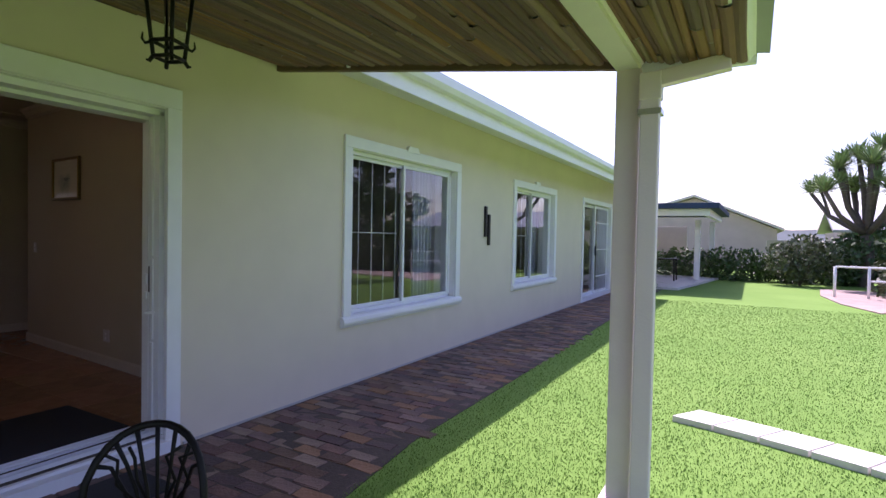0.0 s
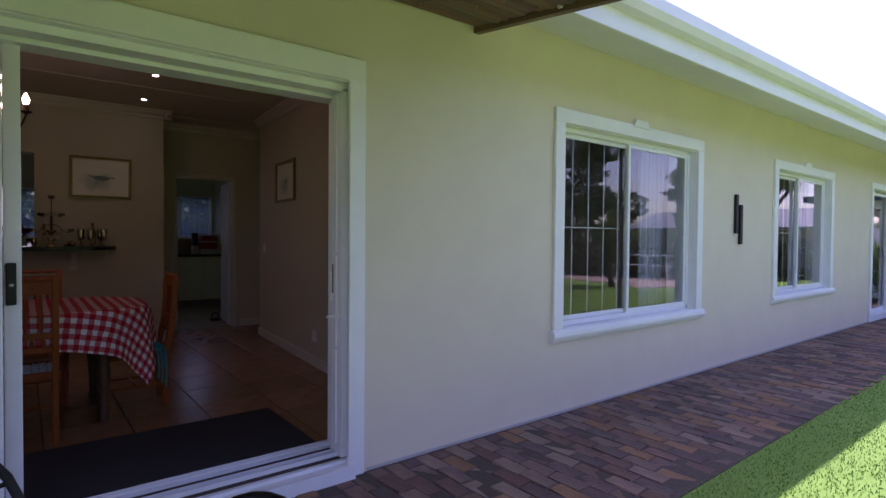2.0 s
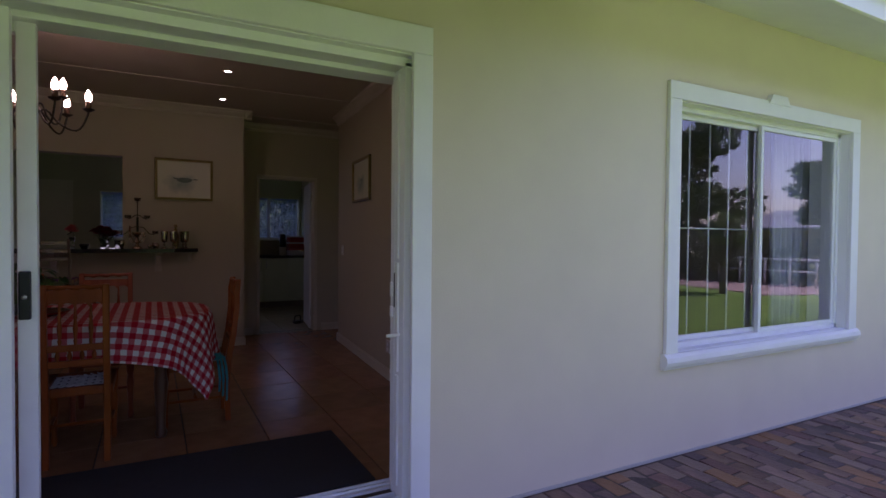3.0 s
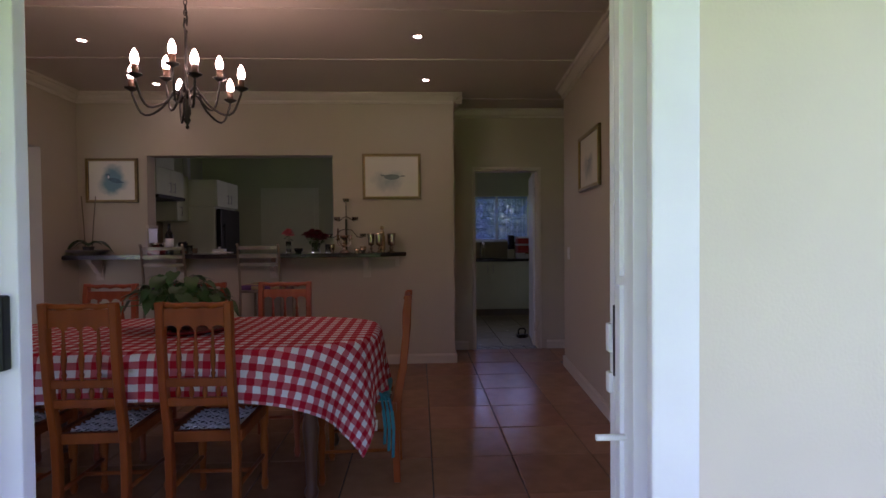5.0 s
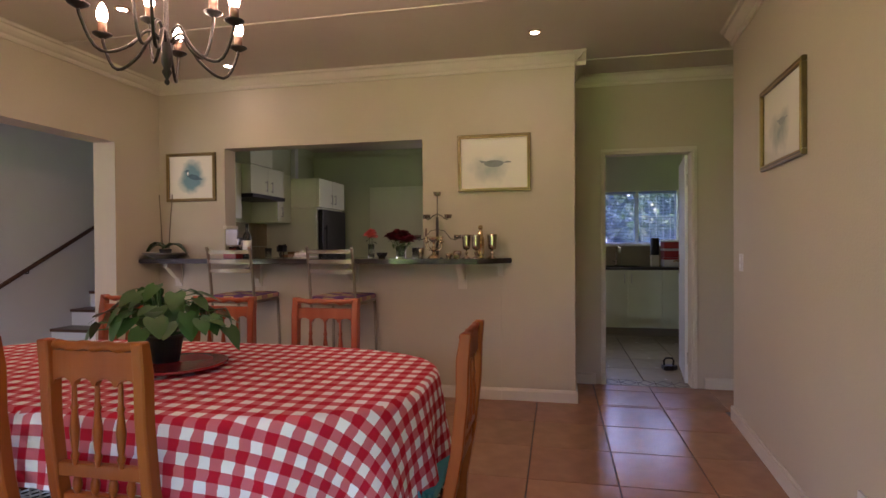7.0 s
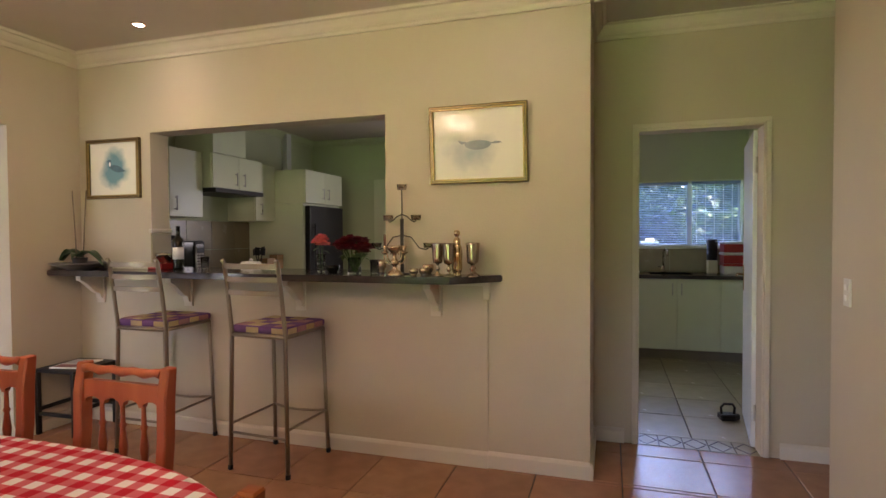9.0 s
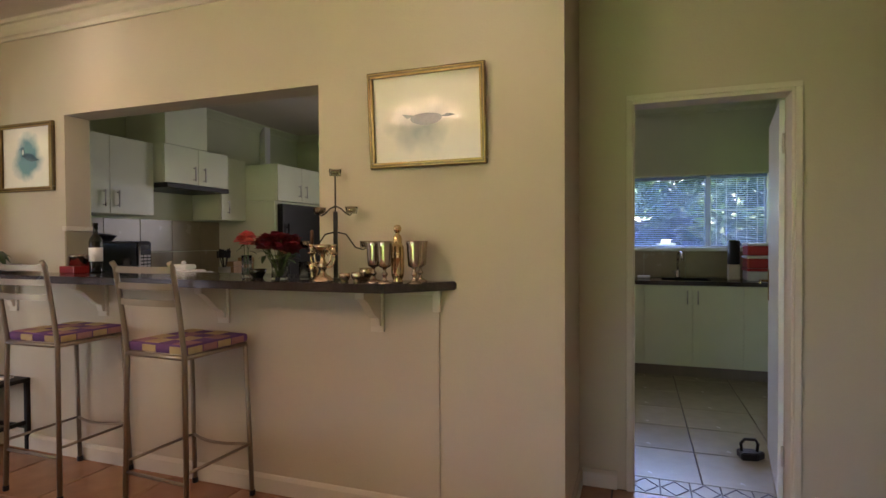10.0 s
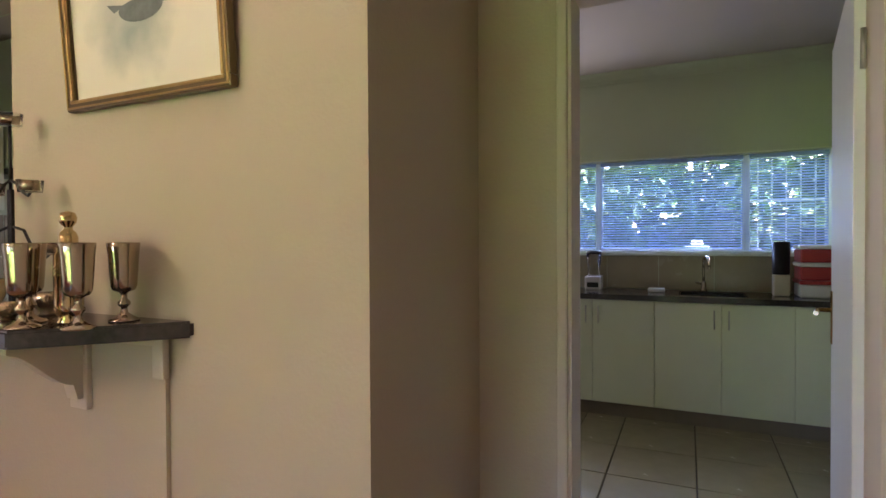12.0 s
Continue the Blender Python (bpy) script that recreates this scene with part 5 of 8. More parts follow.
box(bm, -0.13, 0.13, -0.10, 0.10, 0.0, 0.008, 0.002)
local_part("pages", bm, M_PAPER, mg)
bm = BM()
box(bm, -0.12, 0.02, -0.09, 0.05, 0.0085, 0.0095)
local_part("cover_picture", bm, M_CURTAIN, mg, "pale blue cover picture")
bm = BM()
box(bm, 0.04, 0.12, -0.08, 0.08, 0.0085, 0.0095)
local_part("cover_picture", bm, M_CUSHM, mg, "mauve cover picture")


# ---------------------------------------------------------------- pictures
def picture(at, rz, w, h, paper, label, fw=0.028):
    """Hangs on a wall; local -y faces the room."""
    p = thing("framed_picture", label, "picture", at, rz)
    for a, b, c, d in ((-w / 2, w / 2, h / 2 - fw, h / 2), (-w / 2, w / 2, -h / 2, -h / 2 + fw), (-w / 2, -w / 2 + fw, -h / 2 + fw, h / 2 - fw), (w / 2 - fw, w / 2, -h / 2 + fw, h / 2 - fw)):
        bm = BM()
        box(bm, a, b, -0.024, 0.0, c, d, 0.006)
        local_part("frame_bar", bm, M_GILTDARK, p)
    for a, b, c, d in ((-w / 2 + fw - 0.009, w / 2 - fw + 0.009, h / 2 - fw, h / 2 - fw + 0.009), (-w / 2 + fw - 0.009, w / 2 - fw + 0.009, -h / 2 + fw - 0.009, -h / 2 + fw), (-w / 2 + fw - 0.009, -w / 2 + fw, -h / 2 + fw, h / 2 - fw), (w / 2 - fw, w / 2 - fw + 0.009, -h / 2 + fw, h / 2 - fw)):
        bm = BM()
        box(bm, a, b, -0.026, -0.010, c, d, 0.003)
        local_part("gilt_slip", bm, M_GILT, p, "gilt inner slip")
    for a, b, c, d in ((-w / 2 + 0.005, w / 2 - 0.005, h / 2 - 0.011, h / 2 - 0.006), (-w / 2 + 0.005, w / 2 - 0.005, -h / 2 + 0.006, -h / 2 + 0.011), (-w / 2 + 0.006, -w / 2 + 0.011, -h / 2 + 0.011, h / 2 - 0.011), (w / 2 - 0.011, w / 2 - 0.006, -h / 2 + 0.011, h / 2 - 0.011)):
        bm = BM()
        box(bm, a, b, -0.027, -0.020, c, d, 0.002)
        local_part("gilt_bead", bm, M_GILT, p, "thin gilt outer bead")
    bm = BM()
    box(bm, -w / 2 + fw - 0.004, w / 2 - fw + 0.004, -0.008, -0.002, -h / 2 + fw - 0.004, h / 2 - fw + 0.004)
    local_part("print", bm, paper, p, "pale watercolour print under glass")
    return p


def bird_shape(p, s, mat_):
    """The painted bird: a flat plain shape on the print."""
    bm = BM()
    body = []
    for k in range(24):
        a = 2 * math.pi * k / 24
        body.append((s * 0.075 * math.cos(a), s * 0.026 * math.sin(a) * (1.2 if math.sin(a) < 0 else 0.8)))
    vs = [bm.verts.new((x, -0.0088, z)) for x, z in body]
    bm.faces.new(vs)
    vs = [bm.verts.new((x, -0.0089, z)) for x, z in ((s * 0.06, 0.0), (s * 0.10, 0.012 * s), (s * 0.125, 0.008 * s), (s * 0.135, 0.002 * s), (s * 0.10, -0.002 * s))]
    bm.faces.new(vs)
    vs = [bm.verts.new((x, -0.0090, z)) for x, z in ((-s * 0.05, 0.012 * s), (-s * 0.115, 0.022 * s), (-s * 0.09, 0.0))]
    bm.faces.new(vs)
    bmesh.ops.recalc_face_normals(bm, faces=bm.faces[:])
    local_part("painted_bird", bm, mat_, p, "grey painted water bird")


def sitting_bird(p, s, mat_, throat):
    """A water bird at rest, its neck raised: body, tail, neck and head as flat shapes on the print."""
    bm = BM()
    for depth, cx, cz, rx, rz, turn in ((-0.0088, 0.030, 0.0, 0.062, 0.025, -14), (-0.0090, -0.036, 0.034, 0.015, 0.030, 8), (-0.0092, -0.043, 0.060, 0.020, 0.012, 6)):
        ca, sa = math.cos(radians(turn)), math.sin(radians(turn))
        ring = [(rx * math.cos(2 * math.pi * k / 20), rz * math.sin(2 * math.pi * k / 20)) for k in range(20)]
        bm.faces.new([bm.verts.new((s * (cx + u * ca - w * sa), depth, s * (cz + u * sa + w * ca))) for u, w in ring])
    for depth, poly in ((-0.0094, ((0.070, 0.002), (0.125, -0.022), (0.075, -0.026))), (-0.0096, ((-0.060, 0.063), (-0.085, 0.054), (-0.059, 0.056)))):
        bm.faces.new([bm.verts.new((s * u, depth, s * w)) for u, w in poly])
    bmesh.ops.recalc_face_normals(bm, faces=bm.faces[:])
    local_part("painted_bird", bm, mat_, p, "dark painted water bird sitting on blue water")
    bm = BM()
    bm.faces.new([bm.verts.new((s * (-0.036 + 0.009 * math.cos(2 * math.pi * k / 16)), -0.0098, s * (0.036 + 0.018 * math.sin(2 * math.pi * k / 16)))) for k in range(16)])
    local_part("pale_throat", bm, throat, p, "pale painted throat")


M_BIRD = mat("bird_grey", (0.13, 0.155, 0.165), 0.3, var=0.3, scale=40)
M_BIRDB = mat("bird_blue", (0.05, 0.12, 0.17), 0.3, var=0.3, scale=40)
pic2 = picture((BAR, 1.217, 1.885), 90, 0.58, 0.45, M_GREYWASH, "gilt framed pale print of a water bird")
bird_shape(pic2, 1.05, M_BIRD)
pic2.matrix_basis = pose(BAR + 0.018, 1.217, 1.883, 0, 0, 90) @ pose(0, 0, 0, 4.0, 0, 0)   # leans forward on its cord
pic1 = picture((BAR, -1.515, 1.855), 90, 0.50, 0.435, M_BLUEWASH, "gilt framed print of a bird in blue wash")
sitting_bird(pic1, 0.95, M_BIRDB, M_WHITE)
pic3 = picture((-5.92, rw(-5.92), 1.865), -4.2, 0.66, 0.45, M_GREYWASH, "dark framed pale print on the side wall")
bird_shape(pic3, 0.7, M_BIRD)
# switch and socket on the right wall
for x, z, w, h in ((-6.745, 1.11, 0.075, 0.115), (-5.02, 0.29, 0.115, 0.115)):
    sw = thing("wall_switch" if z > 1 else "wall_socket", "white plastic wall plate", "switch" if z > 1 else "socket", (x, rw(x), z), -4.2)
    bm = BM()
    box(bm, -w / 2, w / 2, -0.010, 0.0, -h / 2, h / 2, 0.003)
    local_part("plate", bm, M_CLEARPLASTIC, sw)
    bm = BM()
    for k in (-1, 1):
        box(bm, -0.010, 0.010, -0.015, -0.010, k * 0.022 - 0.012, k * 0.022 + 0.012, 0.002)
    local_part("rocker", bm, M_WHITE, sw)

# ---------------------------------------------------------------- things on the bar
TOPZ = 1.128


def bar_thing(name, label, cat, x, y, rz=0.0, group=""):
    return thing(name, label, cat, (x, y, TOPZ), rz, group)


tl = bar_thing("tealight_tree", "dark metal tealight tree with small glass cups", "candle holder", -7.092, 0.767, 90)
bm = BM()
lathe(bm, [(0, 0), (0.045, 0), (0.045, 0.006), (0.012, 0.010), (0, 0.012)], 16)
local_part("base", bm, M_DARKSTEEL, tl)
bm = BM()
box(bm, -0.011, 0.011, -0.004, 0.004, 0.006, 0.33, 0.002)
tube(bm, [(0, 0, 0.32), (0, 0, 0.50)], 0.004, 6)
local_part("stem", bm, M_DARKSTEEL, tl)
for x, z, zz in ((-0.088, 0.318, 0.355), (0.088, 0.318, 0.355), (-0.165, 0.155, 0.232), (0.165, 0.155, 0.232)):
    bm = BM()
    tube(bm, [(0, 0, zz), (x * 0.35, 0, zz - 0.012), (x * 0.65, 0, z + 0.002), (x * 0.9, 0, z - 0.008), (x, 0, z)], 0.004, 6)
    local_part("arm", bm, M_DARKSTEEL, tl)
for x, z in ((0, 0.50), (-0.088, 0.318), (0.088, 0.318), (-0.165, 0.155), (0.165, 0.155)):
    bm = BM()
    lathe(bm, [(0, 0), (0.027, 0), (0.031, 0.032), (0.028, 0.032), (0.025, 0.004), (0, 0.004)], 16, (x, 0, z))
    cup = local_part("cup", bm, M_VASE, tl, "clear glass tealight cup")
    bm = BM()
    lathe(bm, [(0, 0.005), (0.0225, 0.005), (0.024, 0.022), (0.022, 0.022), (0.020, 0.018), (0, 0.018)], 14, (x, 0, z))
    local_part("tealight", bm, M_CHROME, cup, "silver tealight")


def goblet(x, y, s=0.98):
    g = bar_thing("goblet", "polished silver goblet standing on the bar", "goblet", x, y, 0, "silver goblets")
    bm = BM()
    lathe(bm, [(r * s, z * s) for r, z in ((0, 0), (0.034, 0.0), (0.035, 0.004), (0.020, 0.012), (0.009, 0.020), (0.007, 0.032), (0.014, 0.040), (0.014, 0.046), (0.007, 0.054), (0.007, 0.066), (0.012, 0.070), (0.024, 0.075), (0.0285, 0.084), (0.0305, 0.11), (0.034, 0.165), (0.0365, 0.188), (0.0355, 0.190), (0.032, 0.165), (0.027, 0.10), (0, 0.085))], 24)
    local_part("cup", bm, M_CHROME, g)
    return g


for x, y in ((-7.0, 1.018), (-6.942, 1.10), (-6.985, 1.222), (-7.105, 1.20)):
    goblet(x, y)
shk = bar_thing("cocktail_shaker", "polished brass and silver cocktail shaker", "shaker", -7.025, 1.124)
bm = BM()
lathe(bm, [(r * 0.8, z * 0.93) for r, z in [(0, 0), (0.030, 0), (0.031, 0.006), (0.026, 0.014), (0.034, 0.03), (0.037, 0.05), (0.037, 0.118), (0.039, 0.120), (0.039, 0.123), (0.0365, 0.125), (0.0365, 0.128), (0.039, 0.130), (0.039, 0.133), (0.0365, 0.135), (0.0365, 0.138), (0.039, 0.140), (0.039, 0.143), (0.0365, 0.145), (0.036, 0.170), (0.030, 0.180), (0.026, 0.190), (0, 0.19)]], 24)
local_part("body", bm, M_BRASS, shk)
bm = BM()
lathe(bm, [(r * 0.8, z * 0.93) for r, z in [(0.025, 0.188), (0.025, 0.215), (0.020, 0.226), (0.012, 0.232), (0.012, 0.240), (0.021, 0.250), (0.023, 0.262), (0.018, 0.274), (0, 0.279)]], 20)
local_part("cap", bm, M_BRASS, shk)
cdl = bar_thing("candelabrum", "tarnished silver candelabrum with curled arms", "candle holder", -6.985, 0.762, 84)
bm = BM()
lathe(bm, [(0, 0), (0.050, 0), (0.050, 0.006), (0.036, 0.022), (0.018, 0.034), (0.012, 0.050), (0.020, 0.062), (0.026, 0.075), (0.016, 0.092), (0.010, 0.105), (0.012, 0.125), (0.032, 0.142), (0.044, 0.160), (0.044, 0.172), (0.038, 0.172), (0.03, 0.15), (0, 0.14)], 20)
local_part("column", bm, M_SILVER, cdl)
for s in (-1, 1):
    bm = BM()
    tube(bm, [(0, 0, 0.085), (s * 0.03, 0, 0.065), (s * 0.06, 0, 0.075), (s * 0.068, 0, 0.105), (s * 0.062, 0, 0.125)], 0.005, 7)
    arm = local_part("arm", bm, M_SILVER, cdl)
    bm = BM()
    lathe(bm, [(0, 0), (0.008, 0), (0.020, 0.010), (0.024, 0.016), (0.010, 0.016), (0.012, 0.045), (0.017, 0.052), (0, 0.05)], 14, (s * 0.062, 0, 0.12))
    local_part("socket", bm, M_SILVER, arm)
    bm = BM()
    tube(bm, [(s * 0.026, 0, 0.075), (s * 0.044, 0, 0.098), (s * 0.050, 0, 0.128), (s * 0.040, 0, 0.150), (s * 0.024, 0, 0.146), (s * 0.022, 0, 0.128), (s * 0.031, 0, 0.120)], [0.0045, 0.0045, 0.004, 0.004, 0.004, 0.0035, 0.0025], 7)
    local_part("scroll", bm, M_SILVER, cdl, "curled silver scroll")
bm = BM()
lathe(bm, [(0, 0), (0.0095, 0.0), (0.0085, 0.07), (0.004, 0.074), (0, 0.074)], 10, (-0.062, 0, 0.165))
local_part("candle", bm, M_DARKWOOD, cdl, "half-burnt dark brown taper candle")
for x, y, rr, h in ((-6.99, 0.94, 0.030, 0.045), (-6.97, 0.885, 0.026, 0.042), (-7.09, 0.93, 0.033, 0.060), (-7.12, 0.62, 0.030, 0.085)):
    b = bar_thing("silver_bowl", "small tarnished silver bowl on the bar", "bowl", x, y, 0, "small silver bowls")
    bm = BM()
    lathe(bm, [(0, 0), (rr * 0.7, 0), (rr * 0.55, h * 0.14), (rr * 0.95, h * 0.45), (rr, h * 0.8), (rr * 0.92, h), (rr * 0.85, h), (rr * 0.9, h * 0.7), (0, h * 0.3)], 18)
    local_part("bowl", bm, M_SILVER, b)


def vase(x, y, r, h, n, petal, spread, label, rad):
    v = bar_thing("flower_vase", label, "vase", x, y, 0, "flower vases")
    bm = BM()
    lathe(bm, [(0, 0), (r * 0.92, 0), (r, 0.006), (r * 0.96, h * 0.5), (r * 1.04, h), (r * 0.96, h), (r * 0.9, h * 0.5), (r * 0.9, 0.01), (0, 0.01)], 18)
    local_part("glass", bm, M_VASE, v, "clear glass vase")
    rv = random.Random(int(100 * y) + 50)
    st, pe, gl = BM(), BM(), BM()
    for k in range(n):
        a = rv.uniform(0, 6.28)
        d = spread * math.sqrt(rv.random())
        c = Vector((math.cos(a) * d, math.sin(a) * d, h + 0.03 + rv.uniform(-0.015, 0.055) + 0.03 * (1 - d / (spread + 1e-6))))
        tube(st, [(rv.uniform(-0.3, 0.3) * r, rv.uniform(-0.3, 0.3) * r, 0.015), tuple(c)], 0.002, 5, False)
        for q in range(26):
            dv = Vector((rv.gauss(0, 1), rv.gauss(0, 1), abs(rv.gauss(0.3, 0.8)))).normalized()
            leaf_blade(pe, c + dv * rad * 0.25, dv + Vector((0, 0, 0.2)), rad * 0.8, rad * 0.42, 0.25, 3, 0.5)
        leaf_blade(gl, c - Vector((0, 0, 0.03)), (rv.uniform(-1, 1), rv.uniform(-1, 1), -0.1), 0.05, 0.012, 0.3)
    local_part("stem", st, M_LEAF, v)
    local_part("petals", pe, petal, v, "gathered flower petals")
    local_part("leaves", gl, M_LEAF, v)
    return v


vase(-7.05, 0.475, 0.040, 0.10, 26, M_FLOWER, 0.10, "glass vase of dark red flowers on the bar", 0.050)
vase(-7.16, 0.185, 0.026, 0.115, 3, M_FLOWERPINK, 0.018, "slim glass vase with a coral rose", 0.055)
for x, y in ((-7.30, -0.84), (-7.1, 0.585)):
    b = bar_thing("drinking_glass", "clear drinking glass on the bar", "glass", x, y, 0, "drinking glasses")
    bm = BM()
    lathe(bm, [(0, 0), (0.026, 0), (0.030, 0.085), (0.028, 0.085), (0.024, 0.006), (0, 0.006)], 16)
    local_part("tumbler", bm, M_VASE, b)

bw = bar_thing("small_bowl", "small dark glazed bowl beside the rose vase", "bowl", -7.11, 0.295)
bm = BM()
lathe(bm, [(0, 0), (0.026, 0), (0.028, 0.006), (0.042, 0.028), (0.046, 0.046), (0.043, 0.046), (0.036, 0.024), (0, 0.010)], 20)
local_part("bowl", bm, M_BOTTLE, bw)

# orchid at the bar's end
orch = bar_thing("orchid", "orchid with bare stems in a shallow bowl", "plant", -6.995, -1.655)
bm = BM()
lathe(bm, [(0, 0), (0.08, 0), (0.085, 0.006), (0.13, 0.022), (0.178, 0.042), (0.186, 0.050), (0.18, 0.052), (0.12, 0.034), (0, 0.028)], 28)
local_part("bowl", bm, mat("pewter_bowl", (0.16, 0.145, 0.13), 0.4, metal=0.5, var=0.15, scale=12), orch, "shallow dull pewter bowl")
bm = BM()
lathe(bm, [(0, 0.028), (0.040, 0.028), (0.052, 0.085), (0.046, 0.085), (0, 0.08)], 14)
local_part("pot", bm, M_POT, orch)
for a, ln, dr, el, wd in ((-95, 0.34, 1.05, 1.0, 0.038), (-78, 0.25, 0.85, 1.5, 0.032), (85, 0.31, 0.88, 0.85, 0.038), (102, 0.24, 0.82, 1.0, 0.034), (30, 0.17, 0.8, 1.0, 0.030), (-35, 0.16, 0.8, 1.0, 0.030), (150, 0.17, 0.7, 1.0, 0.028)):
    bm = BM()
    leaf_blade(bm, (0.012 * math.cos(radians(a)), 0.012 * math.sin(radians(a)), 0.092), (math.cos(radians(a)), math.sin(radians(a)), el), ln, wd, dr, 10, 0.35)
    lf = local_part("leaf", bm, M_ORCHID, orch)
    lf.modifiers.new("thickness", "SOLIDIFY").thickness = 0.003
for y, t in ((0.035, -0.045), (-0.03, 0.03)):
    bm = BM()
    tube(bm, [(0, y, 0.08), (0.0, y - t * 0.3, 0.28), (0.0, y - t * 0.9, 0.56)], 0.0045, 6)
    local_part("flower_stem", bm, M_BARK, orch, "bare dry flower stem")
# ledge and beige tile on the end of the hatch wall
bm = BM()
box(bm, BARK - 0.008, BAR + 0.008, -1.186, -1.174, 1.13, 1.385, 0.002)
single("wall_tile", bm, M_BACKSPLASH, "beige tile on the hatch wall end", "tile")
bm = BM()
box(bm, BARK - 0.012, BAR + 0.014, -1.200, -1.165, 1.386, 1.416, 0.006)
single("wall_ledge", bm, M_CORNICE, "small cream ledge on the hatch wall end", "ledge")
# bottle, boxes and small things behind the bar
wb = thing("wine_bottle", "dark wine bottle with a cream label", "bottle", (-7.225, -1.005, TOPZ))
bm = BM()
lathe(bm, [(0, 0), (0.036, 0), (0.037, 0.01), (0.037, 0.19), (0.030, 0.215), (0.015, 0.235), (0.013, 0.29), (0.0155, 0.292), (0.0155, 0.305), (0, 0.305)], 20)
local_part("glass", bm, M_BOTTLE, wb)
bm = BM()
lathe(bm, [(0.0376, 0.07), (0.0378, 0.07), (0.0378, 0.155), (0.0376, 0.155)], 20)
local_part("label_band", bm, M_PAPER, wb, "cream paper label")
tn = thing("round_tin", "round silver tin on a red box", "tin", (-7.20, -1.108, TOPZ + 0.045))
bm = BM()
lathe(bm, [(0, 0), (0.058, 0), (0.058, 0.05), (0.06, 0.052), (0.06, 0.066), (0.054, 0.070), (0, 0.070)], 22)
local_part("can", bm, M_CHROME, tn)
bm = BM()
box(bm, -7.285, -7.115, -1.172, -1.048, TOPZ, TOPZ + 0.044, 0.005)
single("small_box", bm, M_REDDISH, "small dark red box under the tin", "box")
bd_ = thing("butter_dish", "white lidded butter dish on the kitchen shelf", "dish", (-7.54, -0.60, 1.085))
bm = BM()
box(bm, -0.06, 0.06, -0.10, 0.10, 0.0, 0.05, 0.01)
local_part("base", bm, M_PAPER, bd_)
bm = BM()
box(bm, -0.05, 0.05, -0.09, 0.03, 0.051, 0.085, 0.014)
local_part("lid", bm, M_PAPER, bd_)
bm = BM()
lathe(bm, [(0, 0.084), (0.012, 0.086), (0.016, 0.096), (0.010, 0.106), (0, 0.108)], 12, (0, -0.03, 0))
local_part("knob", bm, M_PAPER, bd_)
M_TAN = mat("tan_wood", (0.33, 0.20, 0.09), 0.5, var=0.15, scale=20, stretch=(1, 0.2, 1))
# ---------------------------------------------------------------- kitchen
def handle_v(owner, x, y, z, ax, h=0.13):
    """Upright bar handle; ax is the way the door faces."""
    bm = BM()
    o = Vector(ax) * 0.028
    tube(bm, [(x + o.x, y + o.y, z - h / 2), (x + o.x, y + o.y, z + h / 2)], 0.005, 8)
    for dz in (-h * 0.4, h * 0.4):
        tube(bm, [(x, y, z + dz), (x + o.x, y + o.y, z + dz)], 0.004, 6)
    part("handle", bm, M_STEEL, owner, "brushed steel bar handle")


def cabinet(name, label, x0, x1, y0, y1, z0, z1, splits, face, handles, group):
    """A cabinet body with doors on its +y or +x face."""
    c = thing(name, label, "cabinet", ((x0 + x1) / 2, (y0 + y1) / 2, z0), 0, group)
    bm = BM()
    if face == "y":
        box(bm, x0, x1, y0, y1 - 0.02, z0, z1, 0.002)
    else:
        box(bm, x0, x1 - 0.02, y0, y1, z0, z1, 0.002)
    part("body", bm, M_CAB, c)
    for (a, b), hp in zip(splits, handles):
        bm = BM()
        if face == "y":
            box(bm, a + 0.002, b - 0.002, y1 - 0.018, y1, z0 + 0.002, z1 - 0.002, 0.003)
        else:
            box(bm, x1 - 0.018, x1, a + 0.002, b - 0.002, z0 + 0.002, z1 - 0.002, 0.003)
        d = part("door", bm, M_CAB, c)
        if hp:
            pos, z = hp
            if face == "y":
                handle_v(d, pos, y1, z, (0, 1, 0))
            else:
                handle_v(d, x1, pos, z, (1, 0, 0))
    return c


# upper cabinets on the left wall
cabinet("wall_cabinet", "white two-door kitchen wall cabinet with steel handles", -8.34, -7.52, -2.13, -1.76, 1.54, 2.16, ((-8.34, -7.93), (-7.93, -7.52)), "y", ((-7.99, 1.66), (-7.87, 1.66)), "kitchen cabinets")
cabinet("hood_cabinet", "white cabinet above the cooker hood", -9.12, -8.36, -2.13, -1.66, 1.83, 2.16, ((-9.12, -8.74), (-8.74, -8.36)), "y", ((-8.80, 1.93), (-8.68, 1.93)), "kitchen cabinets")
bm = BM()
box(bm, -8.86, -8.38, -2.12, -1.67, 2.165, KCZ - 0.002, 0.003)
single("hood_chimney", bm, M_CAB, "white boxed flue above the cooker hood", "flue")
bm = BM()
box(bm, -9.11, -8.37, -2.12, -1.64, 1.785, 1.828, 0.006)
single("cooker_hood", bm, M_BLACK, "slim dark cooker hood below the cabinet", "cooker hood")
cabinet("wall_cabinet", "white single-door kitchen wall cabinet", -9.495, -9.14, -2.13, -1.76, 1.53, 2.16, ((-9.495, -9.14),), "y", ((-9.22, 1.66),), "kitchen cabinets")
cabinet("oven_cabinet", "tall white kitchen unit with doors above the oven", -10.36, -9.50, -2.13, -1.36, 1.74, 2.12, ((-10.36, -9.93), (-9.93, -9.50)), "y", ((-9.99, 1.86), (-9.87, 1.86)), "kitchen cabinets")
bm = BM()
box(bm, -10.36, -9.50, -2.13, -1.40, 0.0, 1.735, 0.004)
single("refrigerator_housing", bm, M_CAB, "tall white housing round the black refrigerator", "housing")
fr = thing("refrigerator", "tall glossy black refrigerator in a white housing", "refrigerator", (-9.98, -1.36, 0.06))
bm = BM()
